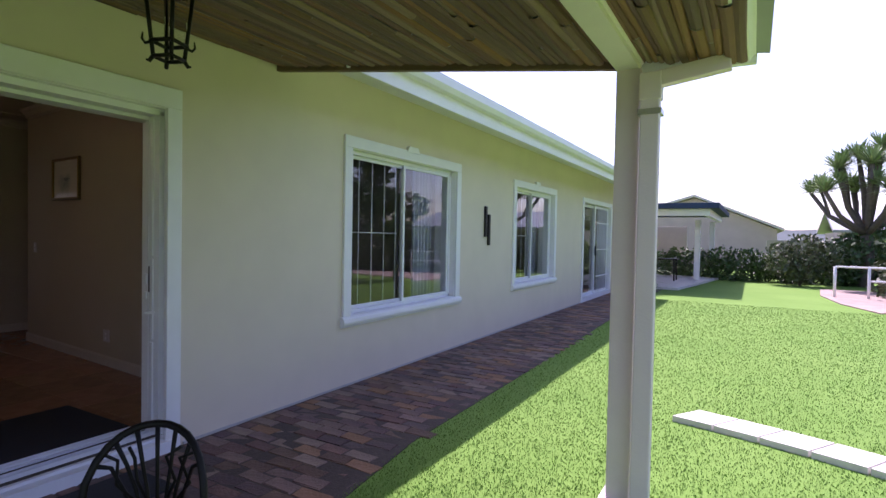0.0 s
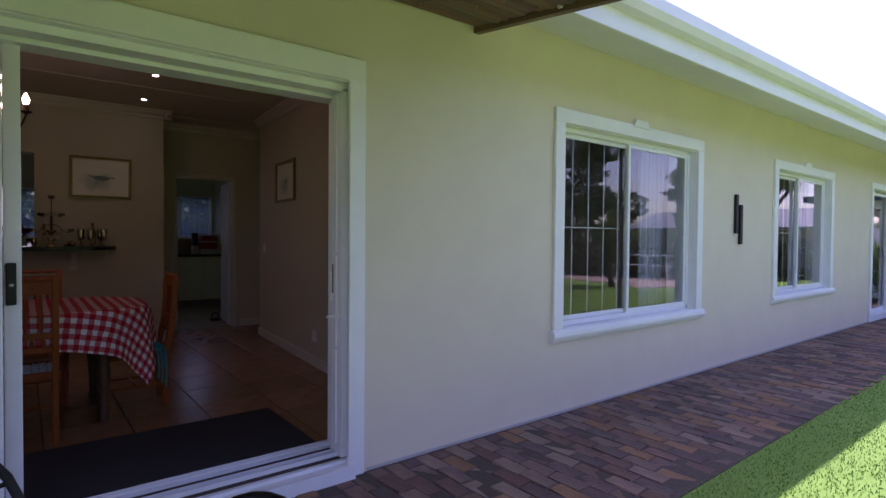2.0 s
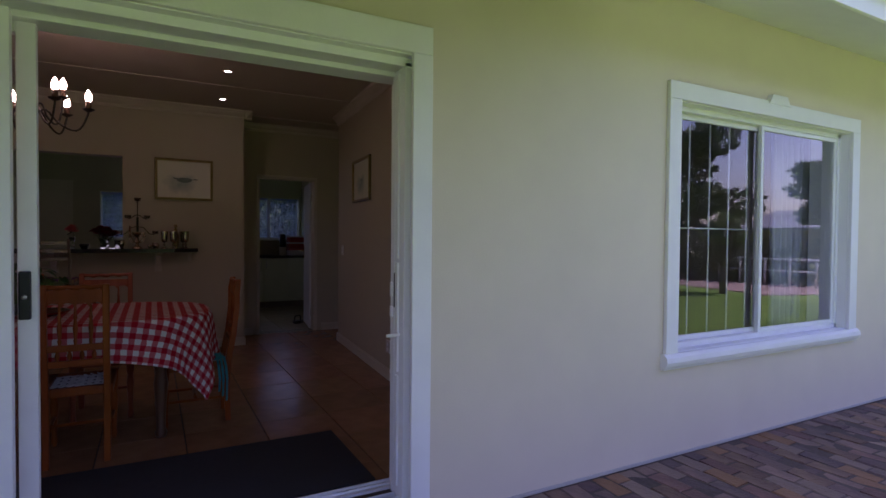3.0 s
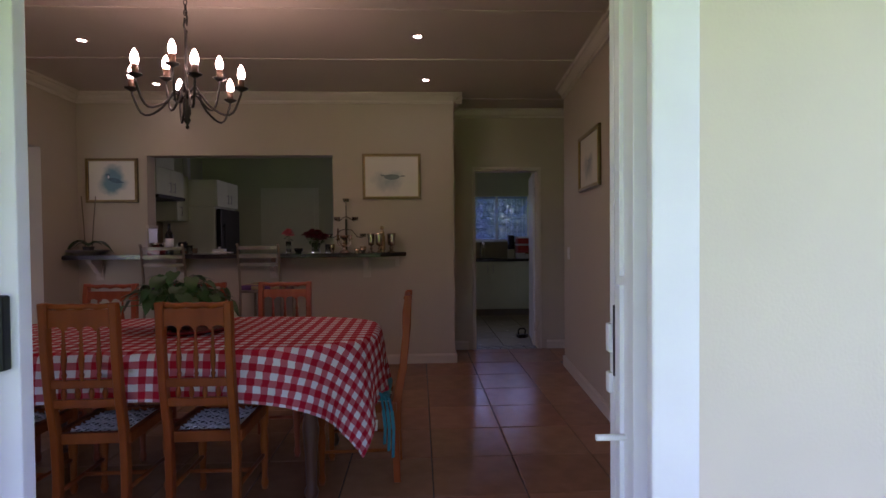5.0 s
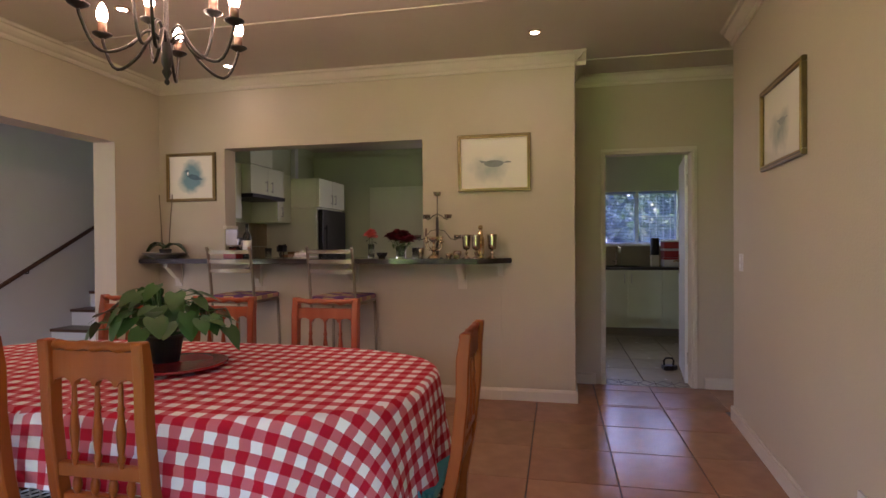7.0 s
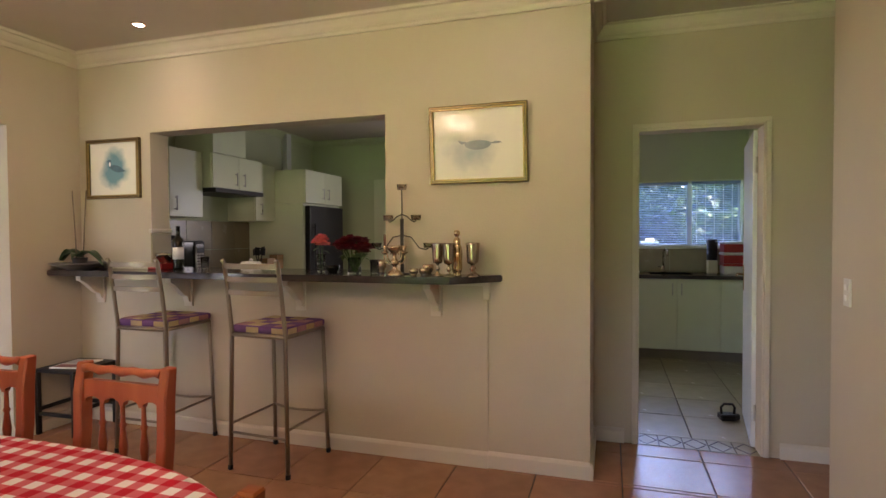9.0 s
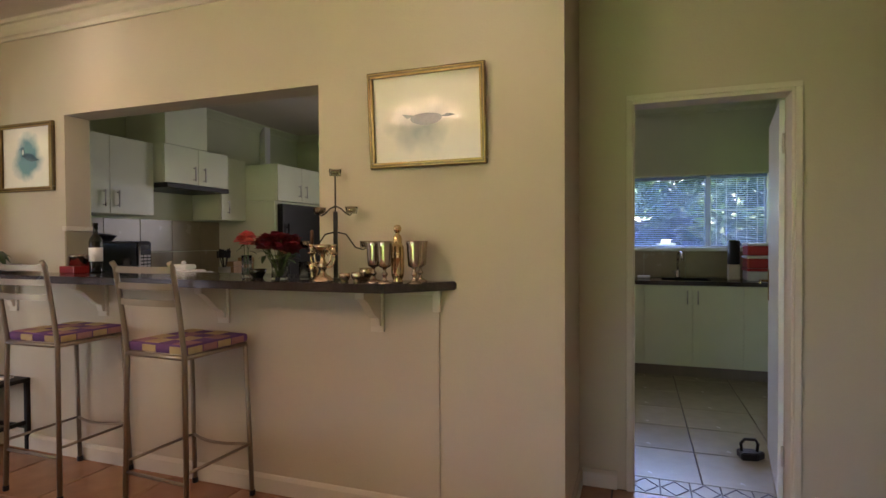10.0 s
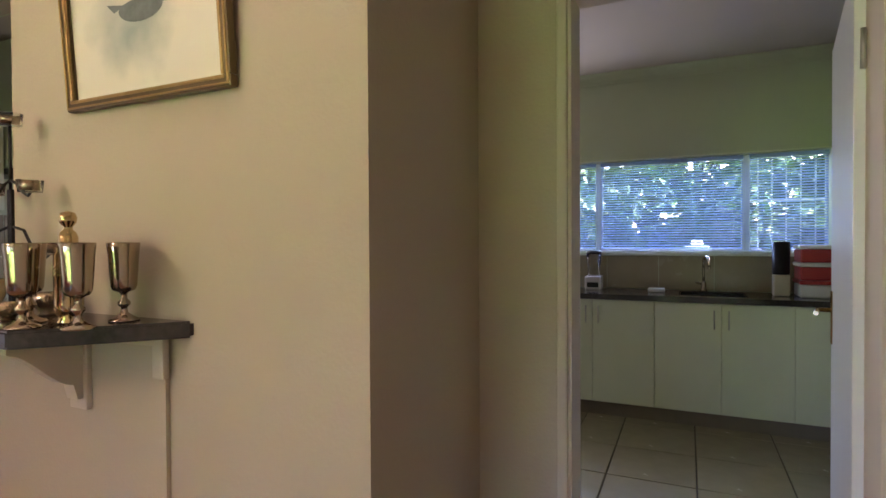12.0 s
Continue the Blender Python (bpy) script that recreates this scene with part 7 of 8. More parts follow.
def dragon_tree(at, h, seed, label, spread=1.0):
    """Low fork, limbs that run outwards and then turn up, each ending in a ball of sword leaves."""
    rs = random.Random(seed)
    t = thing("dragon_tree", label, "tree", at, 0, "sword-leaved trees")
    bm = BM()
    verts, faces = [], []
    u = h / 5.2
    fork = Vector((0, 0, 1.75 * u))
    tube(bm, [(0, 0, -0.05), (0.05, 0, 0.9 * u), tuple(fork)], [0.22 * u, 0.17 * u, 0.17 * u], 10)
    for k in range(11):
        a = 2 * math.pi * k / 11 + rs.uniform(-0.2, 0.2)
        rr = (1.35 if k % 2 else 0.85) * rs.uniform(0.88, 1.1) * spread * u
        top = (1.15 + (1.45 * u * spread - rr) / u * 1.25 + rs.uniform(-0.15, 0.2)) * u
        e1 = fork + Vector((math.cos(a) * rr * 0.65, math.sin(a) * rr * 0.65, top * 0.38))
        e2 = fork + Vector((math.cos(a) * rr, math.sin(a) * rr, top))
        tube(bm, [tuple(fork - Vector((0, 0, 0.1))), tuple((fork + e1) / 2 + Vector((0, 0, -0.08 * u))), tuple(e1), tuple(e2)], [0.11 * u, 0.085 * u, 0.07 * u, 0.06 * u], 8)
        sword_rosette(verts, faces, e2, 110, 0.72 * u, 0.034 * u, rs, 0.32, 0.25)
        a2 = a + rs.uniform(-0.6, 0.6)
        e3 = e1 + Vector((math.cos(a2) * rr * 0.25, math.sin(a2) * rr * 0.25, top * rs.uniform(0.3, 0.9)))
        tube(bm, [tuple(e1), tuple((e1 + e3) / 2 + Vector((0.03, 0, -0.03))), tuple(e3)], [0.06 * u, 0.05 * u, 0.045 * u], 7)
        sword_rosette(verts, faces, e3, 95, 0.66 * u, 0.034 * u, rs, 0.32, 0.25)
    for k in range(3):
        a = 0.4 + k * 2.1
        top = fork + Vector((0.32 * math.cos(a) * u, 0.32 * math.sin(a) * u, (2.55 - 0.25 * k) * u))
        tube(bm, [tuple(fork), tuple((fork + top) / 2 + Vector((0.04, 0, 0))), tuple(top)], [0.11 * u, 0.09 * u, 0.06 * u], 8)
        sword_rosette(verts, faces, top, 110, 0.75 * u, 0.034 * u, rs, 0.35, 0.22)
    local_part("trunk", bm, M_BARK, t)
    cr = raw("crown", verts, faces, M_PALM)
    cr.parent = t
    return t


dragon_tree((3.68, 22.3, GZ), 5.5, 3, "grey dragon tree with spiky leaf rosettes beyond the lawn", 1.12)
dragon_tree((3.35, 13.8, GZ), 2.3, 8, "young dragon tree standing in the flower bed", 0.8)


def tree(at, h, r, seed, label, material=None):
    rs = random.Random(seed)
    t = thing("garden_tree", label, "tree", at, 0, "garden trees")
    bm = BM()
    tube(bm, [(0, 0, -0.1), (0.08, 0, h * 0.25), (0, 0.1, h * 0.5)], [0.16, 0.12, 0.09], 9)
    blobs = []
    for k in range(9):
        a, rr = rs.uniform(0, 6.28), r * rs.uniform(0.25, 0.8)
        c = (math.cos(a) * rr, math.sin(a) * rr, h * rs.uniform(0.45, 0.92))
        tube(bm, [(0.02, 0.05, h * 0.38), (c[0] * 0.5, c[1] * 0.5, (c[2] + h * 0.4) / 2), c], [0.07, 0.05, 0.02], 6)
        blobs.append((*c, r * rs.uniform(0.28, 0.5), r * rs.uniform(0.28, 0.5), r * rs.uniform(0.2, 0.35)))
    local_part("trunk", bm, M_BARK, t)
    cr = leaf_mass("crown", blobs, 5200, 0.11, material or M_LEAF, seed)
    cr.parent = t
    return t


tree((-3.75, 19.3, GZ), 4.0, 0.85, 21, "light green garden tree beyond the end of the house", M_LEAF_OLIVE)
for k, (x, y, h) in enumerate(((9.5, 21.0, 6.0), (13.5, 17.5, 6.5), (7.5, 27.5, 5.2), (17.0, 24.0, 7.5), (16.0, 11.5, 6.0), (20.0, 5.0, 7.0))):
    tree((x, y, GZ), h, h * 0.36, 40 + k, "broad green garden tree along the garden edge")

# sword-leaved clump at the corner of the house
cl = thing("sword_plant", "clump of dark green sword-like leaves by the house corner", "plant", (-2.35, 15.9, GZ))
bm = BM()
tube(bm, [(0, 0, 0), (0.02, 0, 0.45)], [0.08, 0.06], 8)
local_part("stem", bm, M_BARK, cl)
vs, fs = [], []
rs = random.Random(6)
sword_rosette(vs, fs, (0, 0, 0.55), 130, 1.25, 0.035, rs, 0.32, 0.3)
sword_rosette(vs, fs, (0.1, 0.1, 0.2), 60, 0.8, 0.035, rs, 0.2, 0.3)
o = raw("leaves", vs, fs, M_PALM)
o.parent = cl

# hedges and shrubs
hb = []
rs = random.Random(12)
for k in range(26):
    x = -3.5 + k * 0.42
    hb.append((x, 22.6 + rs.uniform(-0.3, 0.3), GZ + 0.45, 0.45, 0.5, rs.uniform(0.45, 0.72)))
tagged(leaf_mass("hedge", hb, 15000, 0.075, M_LEAF, 5), "dense dark green hedge along the lawn edge", "hedge", "", "stuff")
sb = [(1.3, 21.3, 0.75, 0.55, 0.5, 0.6), (1.9, 21.2, 1.0, 0.6, 0.5, 0.65), (2.4, 21.4, 0.8, 0.5, 0.5, 0.6), (1.7, 21.1, 0.4, 0.7, 0.5, 0.4)]
sh = thing("garden_shrub", "loose olive green flowering shrub before the hedge", "shrub", (1.8, 21.2, GZ))
o = leaf_mass("leaves", sb, 2600, 0.07, M_LEAF_OLIVE, 6)
o.parent = sh
o.matrix_parent_inverse = sh.matrix_basis.inverted()
bm = BM()
for k in range(7):
    a = k * 0.9
    tube(bm, [(0, 0, 0), (math.cos(a) * 0.3, math.sin(a) * 0.2, 0.6), (math.cos(a) * 0.7, math.sin(a) * 0.4, 1.3)], [0.025, 0.018, 0.008], 5)
local_part("branches", bm, M_BARK, sh)
ib = [(3.2, 22.4, 0.8, 0.7, 0.6, 0.9), (3.9, 22.6, 1.1, 0.9, 0.7, 0.9), (4.8, 22.6, 0.9, 0.9, 0.7, 0.8)]
tagged(leaf_mass("creeper", ib, 4200, 0.08, M_LEAF, 8), "dark green creeper round the tree foot", "creeper", "", "stuff")
bb = []
for k in range(34):
    t = k / 33
    bb.append((4.0 + 14 * t + rs.uniform(-0.4, 0.4), 18.5 - 16 * t * t + rs.uniform(-0.5, 0.5), GZ + 0.4, 0.9, 0.9, rs.uniform(0.5, 1.3)))
tagged(leaf_mass("border_shrubs", bb, 16000, 0.10, M_LEAF_OLIVE, 9), "mixed green shrubs along the garden border", "shrubs", "", "stuff")
kb = []
for k in range(22):
    kb.append((-14.2 + rs.uniform(-0.3, 0.3), -3.0 + k * 0.48, 1.15 + rs.uniform(-0.12, 0.12), 0.8, 0.62, rs.uniform(1.15, 1.38)))
tagged(leaf_mass("back_hedge", kb, 95000, 0.09, M_LEAF, 10), "tall leafy green hedge behind the kitchen", "hedge", "", "stuff")
tb = []
for k in range(40):
    t = k / 39
    tb.append((17.5 + 3 * math.sin(k * 1.7), -4.0 + 32 * t, GZ + rs.uniform(1.2, 2.2), rs.uniform(1.4, 2.2), 1.3, rs.uniform(1.8, 3.2)))
tagged(leaf_mass("tree_line", tb, 26000, 0.24, M_LEAF, 14), "dark green wall of trees along the garden", "trees", "", "stuff")
lw_ = thing("garden_wall", "low white garden wall with a small pier cap", "garden wall", (-12.9, 2.6, GZ))
bm = BM()
box(bm, -12.98, -12.82, 2.45, 8.0, GZ, 1.18, 0.01)
part("wall", bm, M_WHITE, lw_)
bm = BM()
box(bm, -13.0, -12.80, 2.42, 2.60, GZ, 1.22, 0.008)
box(bm, -13.03, -12.77, 2.39, 2.63, 1.22, 1.26, 0.01)
box(bm, -12.96, -12.84, 2.45, 2.57, 1.26, 1.31, 0.02)
part("pier", bm, M_WHITE, lw_)

# curved pale edging stones on the lawn
edge_ = thing("lawn_edging", "curved pale stone edging set in the lawn", "edging", (0.6, 4.3, GZ))
for k in range(14):
    t0, t1 = k / 14, (k + 1) / 14
    def ep(t):
        return Vector((0.02 + 4.2 * t, 4.62 - 0.28 * (t * 3.5) - 0.12 * (t * 3.5) ** 2, 0))
    a, b = ep(t0), ep(t1 - 0.004)
    n0 = Vector((0.10, 0.16, 0)) * 0.86
    bm = BM()
    vv = [(a - n0), (b - n0), (b + n0), (a + n0)]
    lo = [bm.verts.new((v.x, v.y, GZ - 0.03)) for v in vv]
    hi = [bm.verts.new((v.x, v.y, GZ + 0.035)) for v in vv]
    for q in range(4):
        bm.faces.new((lo[q], lo[(q + 1) % 4], hi[(q + 1) % 4], hi[q]))
    bm.faces.new(hi)
    bm.faces.new(list(reversed(lo)))
    bmesh.ops.recalc_face_normals(bm, faces=bm.faces[:])
    part("edging_stone", bm, M_STONE, edge_)

# pool paving and white rail
bm = BM()
prism(bm, [(2.25, 20.0), (2.05, 17.6), (2.25, 15.5), (2.75, 13.9), (3.4, 14.6), (9.0, 15.5), (9.0, 20.0)], "z", GZ - 0.05, GZ + 0.012)
structure("pavement_pool", bm, M_PINKPAVE, "pinkish brick paving beyond the lawn", "paving")
fence = thing("white_railing", "white painted tubular railing on the paving", "railing", (2.2, 17.4, GZ))
for k in range(6):
    bm = BM()
    tube(bm, [(2.33 + k * 0.72, 17.35, GZ), (2.33 + k * 0.72, 17.35, 0.71)], 0.035, 8)
    part("rail_post", bm, M_WHITE, fence)
for z in (0.71, 0.36):
    bm = BM()
    tube(bm, [(2.33 if z > 0.5 else 3.05, 17.35, z), (5.93, 17.35, z)], 0.025, 8)
    part("rail", bm, M_WHITE, fence)

# open pavilion beyond the house
pv = thing("garden_pavilion", "open white pavilion with a dark flat roof", "pavilion", (-3.5, 20, GZ))
bm = BM()
prism(bm, [(-7.0, 16.6), (-1.4, 16.6), (-0.55, 23.0), (-7.0, 23.0)], "z", GZ - 0.05, GZ + 0.06)
part("floor_slab", bm, M_STONE, pv)
bm = BM()
box(bm, -7.1, -0.4, 16.6, 23.4, 2.24, 2.40, 0.01)
part("roof", bm, M_BLUEPOOL, pv, "dark flat roof edge")
bm = BM()
box(bm, -7.0, -0.65, 16.85, 17.0, 2.04, 2.24, 0.01)
box(bm, -0.80, -0.65, 17.0, 23.2, 2.04, 2.24, 0.01)
part("beam", bm, M_WHITE, pv)
for x, y in ((-0.95, 22.9), (-1.25, 20.5), (-4.4, 17.6)):
    bm = BM()
    box(bm, x - 0.09, x + 0.09, y - 0.09, y + 0.09, GZ + 0.06, 2.04, 0.01)
    part("post", bm, M_WHITE, pv)
pt = thing("pavilion_table", "dark garden table standing under the pavilion", "table", (-2.35, 19.6, GZ + 0.06))
bm = BM()
box(bm, -0.6, 0.6, -0.4, 0.4, 0.70, 0.74, 0.01)
local_part("tabletop", bm, M_DARKSTEEL, pt)
for sx in (-1, 1):
    for sy in (-1, 1):
        bm = BM()
        tube(bm, [(sx * 0.52, sy * 0.32, 0), (sx * 0.5, sy * 0.3, 0.7)], 0.025, 6)
        local_part("leg", bm, M_DARKSTEEL, pt)

# neighbouring houses
nh = thing("neighbour_house", "pinkish rendered neighbouring house with a tiled gable roof", "house", (-4, 36, GZ))
bm = BM()
prism(bm, [(-8.4, GZ), (-8.4, 1.75), (-2.4, 3.62), (1.45, 1.95), (1.45, GZ)], "y", 32.0, 44.0)
part("wall", bm, M_NEIGH, nh)
bm = BM()
prism(bm, [(-2.4, 3.66), (1.75, 1.88), (1.75, 2.0), (-2.4, 3.78), (-8.8, 1.85), (-8.8, 1.73)], "y", 31.6, 44.2)
part("roof", bm, mat("pale_barge", (0.60, 0.56, 0.52), 0.7, var=0.1), nh)
bm = BM()
box(bm, 0.9, 18.0, 26.0, 26.22, GZ, 1.40, 0.01)
structure("wall_boundary", bm, M_BOUND, "beige rendered garden boundary wall", "wall")
bm = BM()
box(bm, -7.5, -2.0, 24.6, 24.8, GZ, 1.9, 0.01)
structure("wall_boundary_back", bm, M_NEIGH, "pinkish rendered garden wall behind the pavilion", "wall")
n2 = thing("neighbour_house", "low neighbouring house with a grey roof beyond the wall", "house", (9, 36, GZ))
bm = BM()
box(bm, 4.2, 15.0, 33.0, 40.0, GZ, 1.9)
part("wall", bm, M_NEIGH, n2)
bm = BM()
prism(bm, [(32.5, 1.85), (36.5, 3.0), (40.5, 1.85), (40.5, 1.98), (36.5, 3.15), (32.5, 1.98)], "x", 3.8, 15.4)
part("roof", bm, M_ROOF, n2)
# far hills
hv, hf = [], []
for k in range(121):
    a = 2 * math.pi * k / 120
    r = 420
    z = 12 + 9 * noise.noise((math.cos(a) * 2.2, math.sin(a) * 2.2, 0.3)) + 3 * noise.noise((math.cos(a) * 9, math.sin(a) * 9, 1.3))
    hv += [(r * math.cos(a), r * math.sin(a), -2), (r * 1.05 * math.cos(a), r * 1.05 * math.sin(a), max(3, z))]
for k in range(120):
    hf.append((2 * k, 2 * k + 2, 2 * k + 3, 2 * k + 1))
M_HILL = mat("hazy_hill", (0.16, 0.19, 0.18), 0.95, var=0.2, scale=0.05, coarse=0.01)
tagged(raw("backdrop_hills", hv, hf, M_HILL), "low hazy wooded hills on the horizon", "hills", "", "structure")


# ---------------------------------------------------------------- porch chairs
def cast_chair(at, rz, label):
    c = thing("garden_chair", label, "chair", at, rz, "cast iron garden chairs")
    # local +y is the way it faces; the back stands at y = -0.2
    R = 0.21

    def back_pt(a, z):
        return (R * math.sin(a), -R * math.cos(a) * 0.9, z)

    bm = BM()
    pts = []
    for k in range(15):
        t = -1 + 2 * k / 14
        pts.append(back_pt(t * 1.25, 0.44 + 0.335 * math.sqrt(max(0, 1 - t * t)) if abs(t) < 1 else 0.44))
    tube(bm, pts, 0.013, 8)
    local_part("back_hoop", bm, M_DARKSTEEL, c)
    for k in range(-3, 4):
        bm = BM()
        t = k / 4
        z1 = 0.44 + 0.335 * math.sqrt(1 - t * t)
        tube(bm, [back_pt(k * 0.10, 0.43), back_pt(k * 0.16, 0.55), back_pt(t * 0.9, 0.64), back_pt(t * 1.25, z1)], [0.008, 0.007, 0.007, 0.009], 6)
        local_part("vine_stem", bm, M_DARKSTEEL, c)
    for k in (-2, -1, 1, 2):
        bm = BM()
        tube(bm, [back_pt(k * 0.14, 0.50), back_pt(k * 0.30, 0.58), back_pt(k * 0.24 + 0.1, 0.66), back_pt(k * 0.42, 0.70)], 0.006, 6)
        local_part("vine_stem", bm, M_DARKSTEEL, c)
    bm = BM()
    for rr in (0.205, 0.15, 0.09):
        tube(bm, [(rr * math.cos(2 * math.pi * k / 24), rr * math.sin(2 * math.pi * k / 24), 0.43) for k in range(25)], 0.010, 6, False)
    for k in range(12):
        a = 2 * math.pi * k / 12
        tube(bm, [(0.02 * math.cos(a), 0.02 * math.sin(a), 0.43), (0.2 * math.cos(a), 0.2 * math.sin(a), 0.43)], 0.006, 5)
    local_part("seat", bm, M_DARKSTEEL, c)
    for k in range(4):
        a = radians(45 + 90 * k)
        bm = BM()
        tube(bm, [(0.18 * math.cos(a), 0.18 * math.sin(a), 0.43), (0.20 * math.cos(a), 0.20 * math.sin(a), 0.25), (0.17 * math.cos(a), 0.17 * math.sin(a), 0.10), (0.23 * math.cos(a), 0.23 * math.sin(a), 0.0)], [0.013, 0.011, 0.011, 0.014], 7)
        local_part("leg", bm, M_DARKSTEEL, c)
    return c


cast_chair((-1.19, 0.80, GZ), 216, "black cast iron garden chair on the porch")
cast_chair((-1.90, 0.36, GZ), -75, "black cast iron garden chair beside the porch door")

# ---------------------------------------------------------------- floor tiles, pavers and grass
def tile_mesh(name, sx, sy, h, bevel, material):
    bm = BM()
    box(bm, -sx / 2, sx / 2, -sy / 2, sy / 2, -h, 0.0)
    top = [e for e in bm.edges if all(v.co.z > -1e-6 for v in e.verts)]
    bmesh.ops.bevel(bm, geom=top, offset=bevel, segments=1, affect="EDGES")
    me = bpy.data.meshes.new(name)
    bm.to_mesh(me)
    bm.free()
    me.materials.append(material)
    return me


P, J = 0.465, 0.006
tile_cache = {}


def lay(name, x0, x1, y0, y1, xo, yo, material, parent):
    """Square tiles over a rectangle, cut at its edges."""
    i0, i1 = math.floor((x0 - xo) / P), math.ceil((x1 - xo) / P)
    j0, j1 = math.floor((y0 - yo) / P), math.ceil((y1 - yo) / P)
    for i in range(i0, i1):
        for j in range(j0, j1):
            a, b = max(x0, xo + i * P), min(x1, xo + (i + 1) * P)
            c, d = max(y0, yo + j * P), min(y1, yo + (j + 1) * P)
            sx, sy = round(b - a - J, 3), round(d - c - J, 3)
            if sx < 0.02 or sy < 0.02:
                continue
            key = (sx, sy, material.name)
            if key not in tile_cache:
                tile_cache[key] = tile_mesh(name, sx, sy, 0.008, 0.003, material)
            ob = new(name, tile_cache[key])
            ob.location = ((a + b) / 2, (c + d) / 2, rt.uniform(-0.0006, 0.0004))
            ob.parent = parent


rt = random.Random(2)
lay("tile", -7.17, -3.15, LW, 2.91, -7.60, 2.012, M_TILE, FLOOR)
lay("tile", -7.79, -7.17, 1.842, 5.2, -7.60, 2.012, M_TILE, FLOOR)
lay("tile", KX, -7.99, 1.72, KY, -8.455, 2.465, M_KTILE, FLOOR)
lay("tile", KX, -7.41, -2.13, 1.72, -8.455, 2.465 - P * 2, M_KTILE, FLOOR)
lay("tile", -7.0, -3.2, -3.6, LW - 0.0, -7.60, 2.012, M_TILE, FLOOR)
# patterned threshold strip
for k in range(5):
    a = 2.10 + k * 0.149
    bm = BM()
    box(bm, -7.985, -7.795, a + 0.003, a + 0.146, -0.008, 0.0, 0.002)
    part("border_tile", bm, M_KTILE, FLOOR)
    bm = BM()
    c = Vector((-7.89, a + 0.0745, 0.0))
    pts = [(0.085, 0), (0, 0.066), (-0.085, 0), (0, -0.066)]
    for p, q in zip(pts, pts[1:] + pts[:1]):
        p3, q3 = Vector((c.x + p[0], c.y + p[1], 0.0008)), Vector((c.x + q[0], c.y + q[1], 0.0008))
        d = q3 - p3
        obox(bm, (d.length, 0.006, 0.002), Matrix.Translation((p3 + q3) / 2) @ pose(0, 0, 0, 0, 0, math.degrees(math.atan2(d.y, d.x))))
    part("inlay", bm, M_GROUT, FLOOR)

# path of clay pavers, courses across the path
PATH_BED = BM()
prism(PATH_BED, [(XO, -6.0), (0.6, -6.0), (0.6, 1.7), (-1.42, 1.95), (-1.57, 3.0), (-1.61, 5.0), (-1.67, 7.5), (-1.81, 12.5), (-1.81, 16.5), (XO, 16.5)], "z", GZ - 0.06, GZ - 0.006)
path = structure("pavement", PATH_BED, M_SAND, "worn clay brick path beside the house", "path")


def path_edge(y):
    if y < 1.8:
        return 0.55
    if y < 3:
        return -1.42 - 0.14 * (y - 1.8) / 1.2
    return -1.56 - 0.10 * min(1, (y - 3) / 4.5) - 0.14 * max(0, min(1, (y - 7.5) / 5))


BL, BW = 0.222, 0.112
rp = random.Random(9)
brick_me = []
for v in range(6):
    bm = BM()
    box(bm, -BL / 2 + 0.004, BL / 2 - 0.004, -BW / 2 + 0.004, BW / 2 - 0.004, -0.04, 0.0)
    top = [e for e in bm.edges if all(q.co.z > -1e-6 for q in e.verts)]
    bmesh.ops.bevel(bm, geom=top, offset=0.006, segments=1, affect="EDGES")
    for q in bm.verts:
        q.co += Vector((rp.uniform(-0.006, 0.006), rp.uniform(-0.006, 0.006), rp.uniform(-0.003, 0.003)))
    me = bpy.data.meshes.new("brick")
    bm.to_mesh(me)
    bm.free()
    me.materials.append(M_PAVER)
    brick_me.append(me)
far_v, far_f = [], []
count = 0
row = 0
y = -2.0
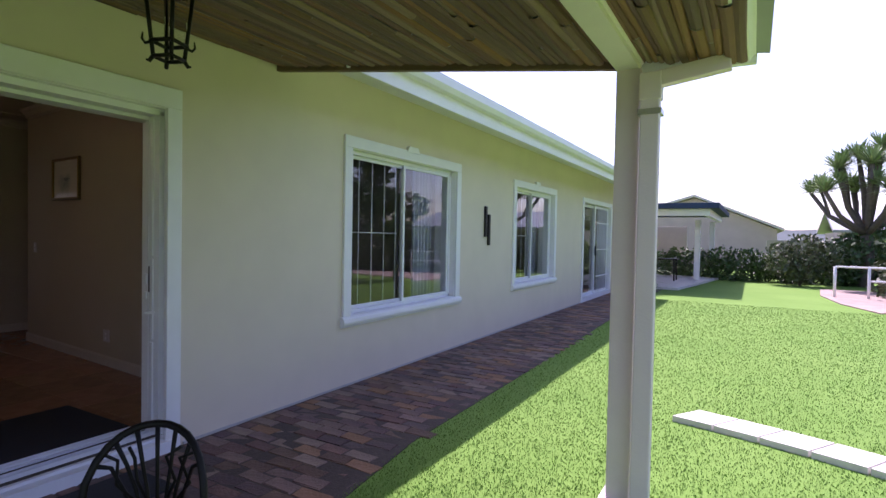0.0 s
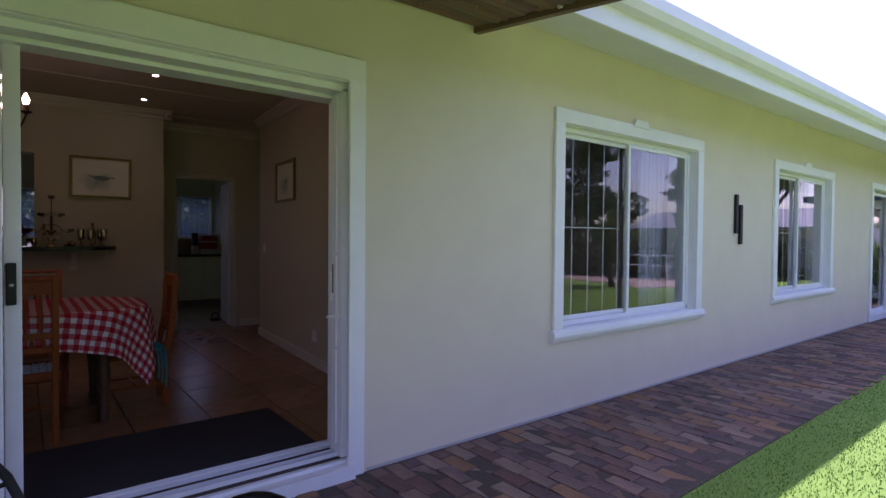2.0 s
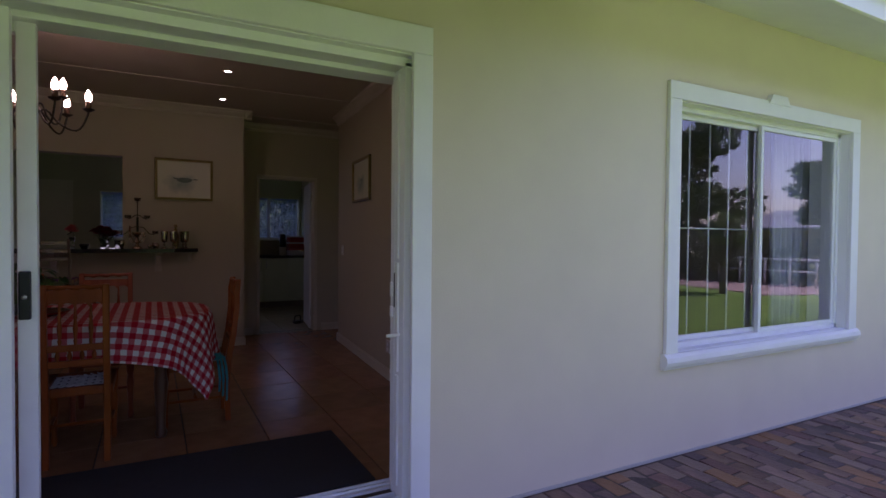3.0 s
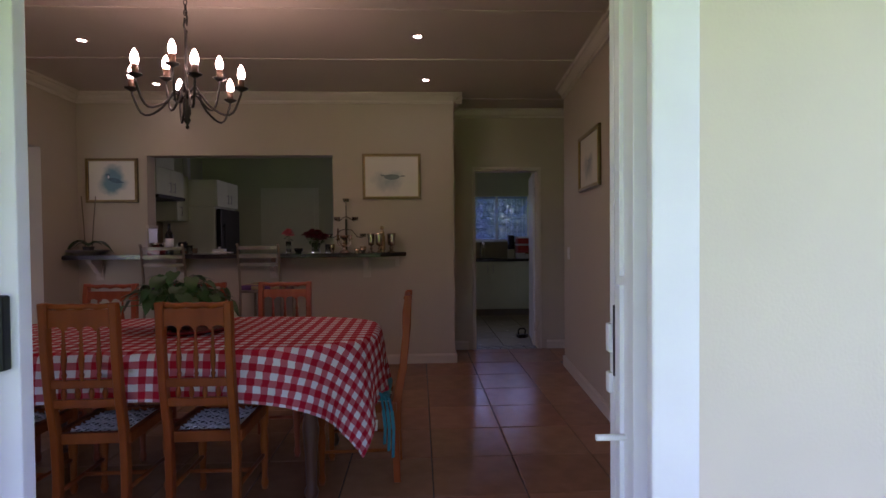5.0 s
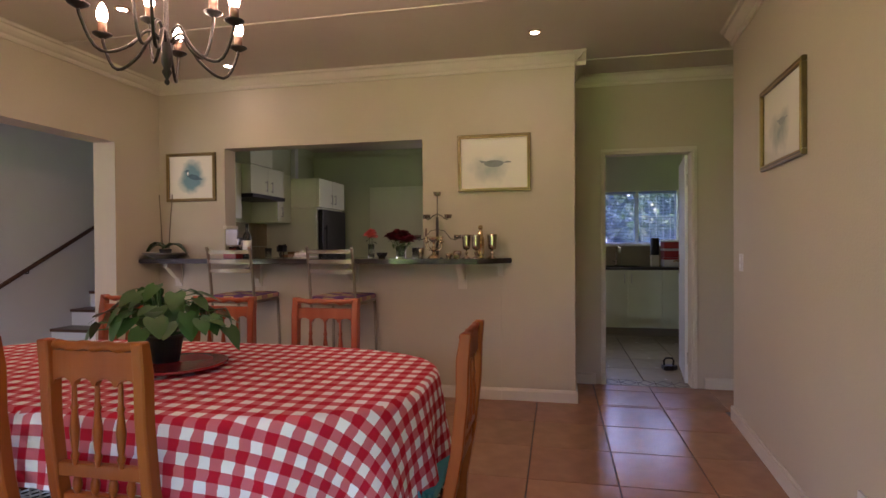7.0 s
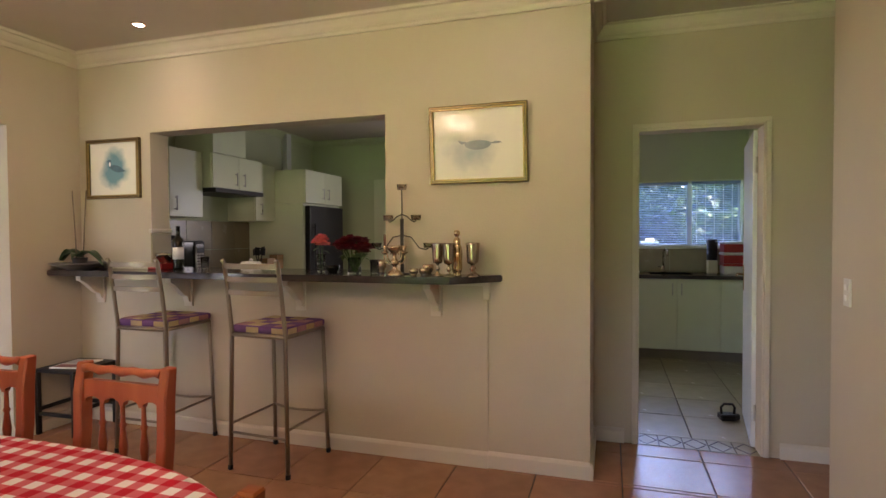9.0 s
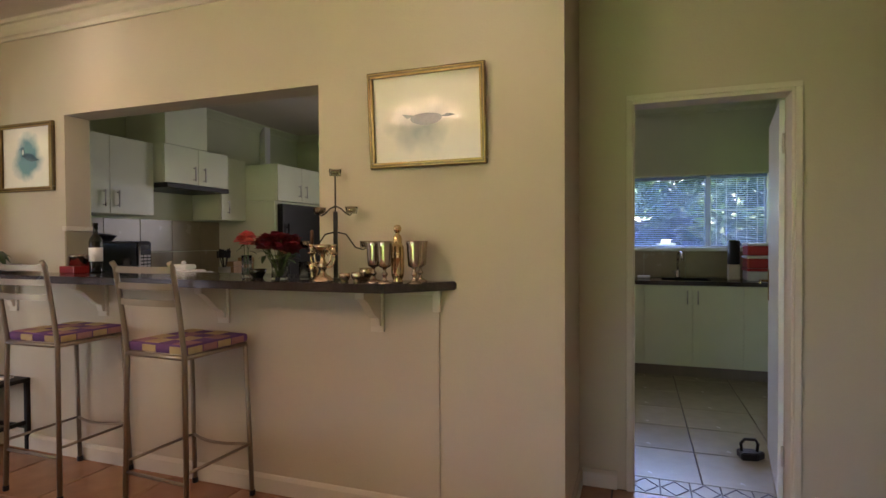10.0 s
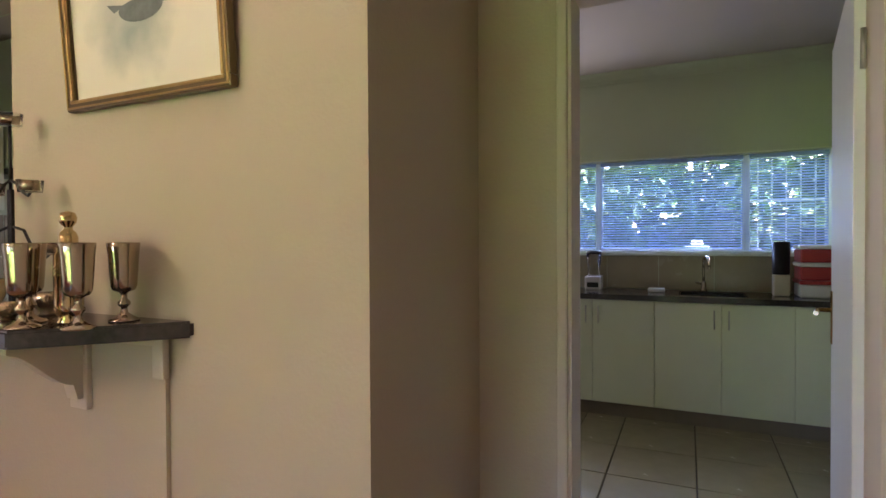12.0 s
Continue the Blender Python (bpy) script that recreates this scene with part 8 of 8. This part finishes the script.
while y < 16.2:
    xx = XO + 0.014 + BL / 2 - (BL / 2 if row % 2 else 0)
    while xx + BL * 0.3 < path_edge(y) + rp.uniform(-0.02, 0.03):
        cx, cy = xx + rp.uniform(-0.003, 0.003), y + rp.uniform(-0.005, 0.005)
        cz, rot = GZ + rp.uniform(-0.007, 0.004), rp.uniform(-0.05, 0.05)
        if cx - BL / 2 < XO - 0.002:
            cx, half = XO + 0.012 + BL / 4, True
        else:
            half = False
        if 1.9 < y < 6.3 and count < 300 and not half:
            ob = new("brick", brick_me[rp.randrange(6)])
            ob.location, ob.rotation_euler = (cx, cy, cz), (rp.uniform(-0.022, 0.022), rp.uniform(-0.022, 0.022), rot)
            ob.parent = path
            count += 1
        else:
            hx, hy = (BL / 4 if half else BL / 2) - 0.005, BW / 2 - 0.005
            b0 = len(far_v)
            tz = rp.uniform(-0.003, 0.003)
            for px, py in ((-hx, -hy), (hx, -hy), (hx, hy), (-hx, hy)):
                far_v.append((cx + px, cy + py, cz - 0.03))
            for px, py in ((-hx, -hy), (hx, -hy), (hx, hy), (-hx, hy)):
                far_v.append((cx + px, cy + py, cz - 0.004))
            for px, py in ((-hx, -hy), (hx, -hy), (hx, hy), (-hx, hy)):
                far_v.append((cx + px * 0.95, cy + py * 0.9, cz + tz * px / hx * 0.5))
            for k in range(4):
                k2 = (k + 1) % 4
                far_f.append((b0 + k, b0 + k2, b0 + 4 + k2, b0 + 4 + k))
                far_f.append((b0 + 4 + k, b0 + 4 + k2, b0 + 8 + k2, b0 + 8 + k))
            far_f.append((b0 + 8, b0 + 9, b0 + 10, b0 + 11))
        xx += BL
    y += BW
    row += 1
ob = raw("far_bricks", far_v, far_f, M_PAVER_FAR)
ob.parent = path
tagged(ob, "clay bricks further along the path", "", "", "stuff")

# grass blades near the path
gr = np.random.RandomState(5)
n = 150000
ys = 1.8 + 12.0 * gr.rand(n) ** 1.7
xs = -1.75 + (ys * 0.55 + 2.6) * gr.rand(n)
edge = np.array([path_edge(v) for v in ys])
keep = xs > edge - 0.03 + 0.05 * gr.rand(n)
xs, ys = xs[keep], ys[keep]
n = len(xs)
ang, tilt = gr.rand(n) * 2 * np.pi, gr.rand(n) * 0.9
hgt = 0.009 + 0.011 * gr.rand(n)
wid = (0.0016 + 0.0014 * gr.rand(n)) * (1 + ys * 0.12)
dx, dy = np.cos(ang), np.sin(ang)
v = np.zeros((n, 3, 3))
v[:, 0] = np.stack([xs - dy * wid, ys + dx * wid, np.full(n, GZ - 0.012)], 1)
v[:, 1] = np.stack([xs + dy * wid, ys - dx * wid, np.full(n, GZ - 0.012)], 1)
v[:, 2] = np.stack([xs + dx * hgt * tilt, ys + dy * hgt * tilt, GZ - 0.012 + hgt], 1)
ob = raw("grass", v.reshape(-1, 3).tolist(), np.arange(3 * n).reshape(-1, 3).tolist(), M_BLADE)
tagged(ob, "short mown bright green grass blades of the lawn", "grass", "", "stuff")
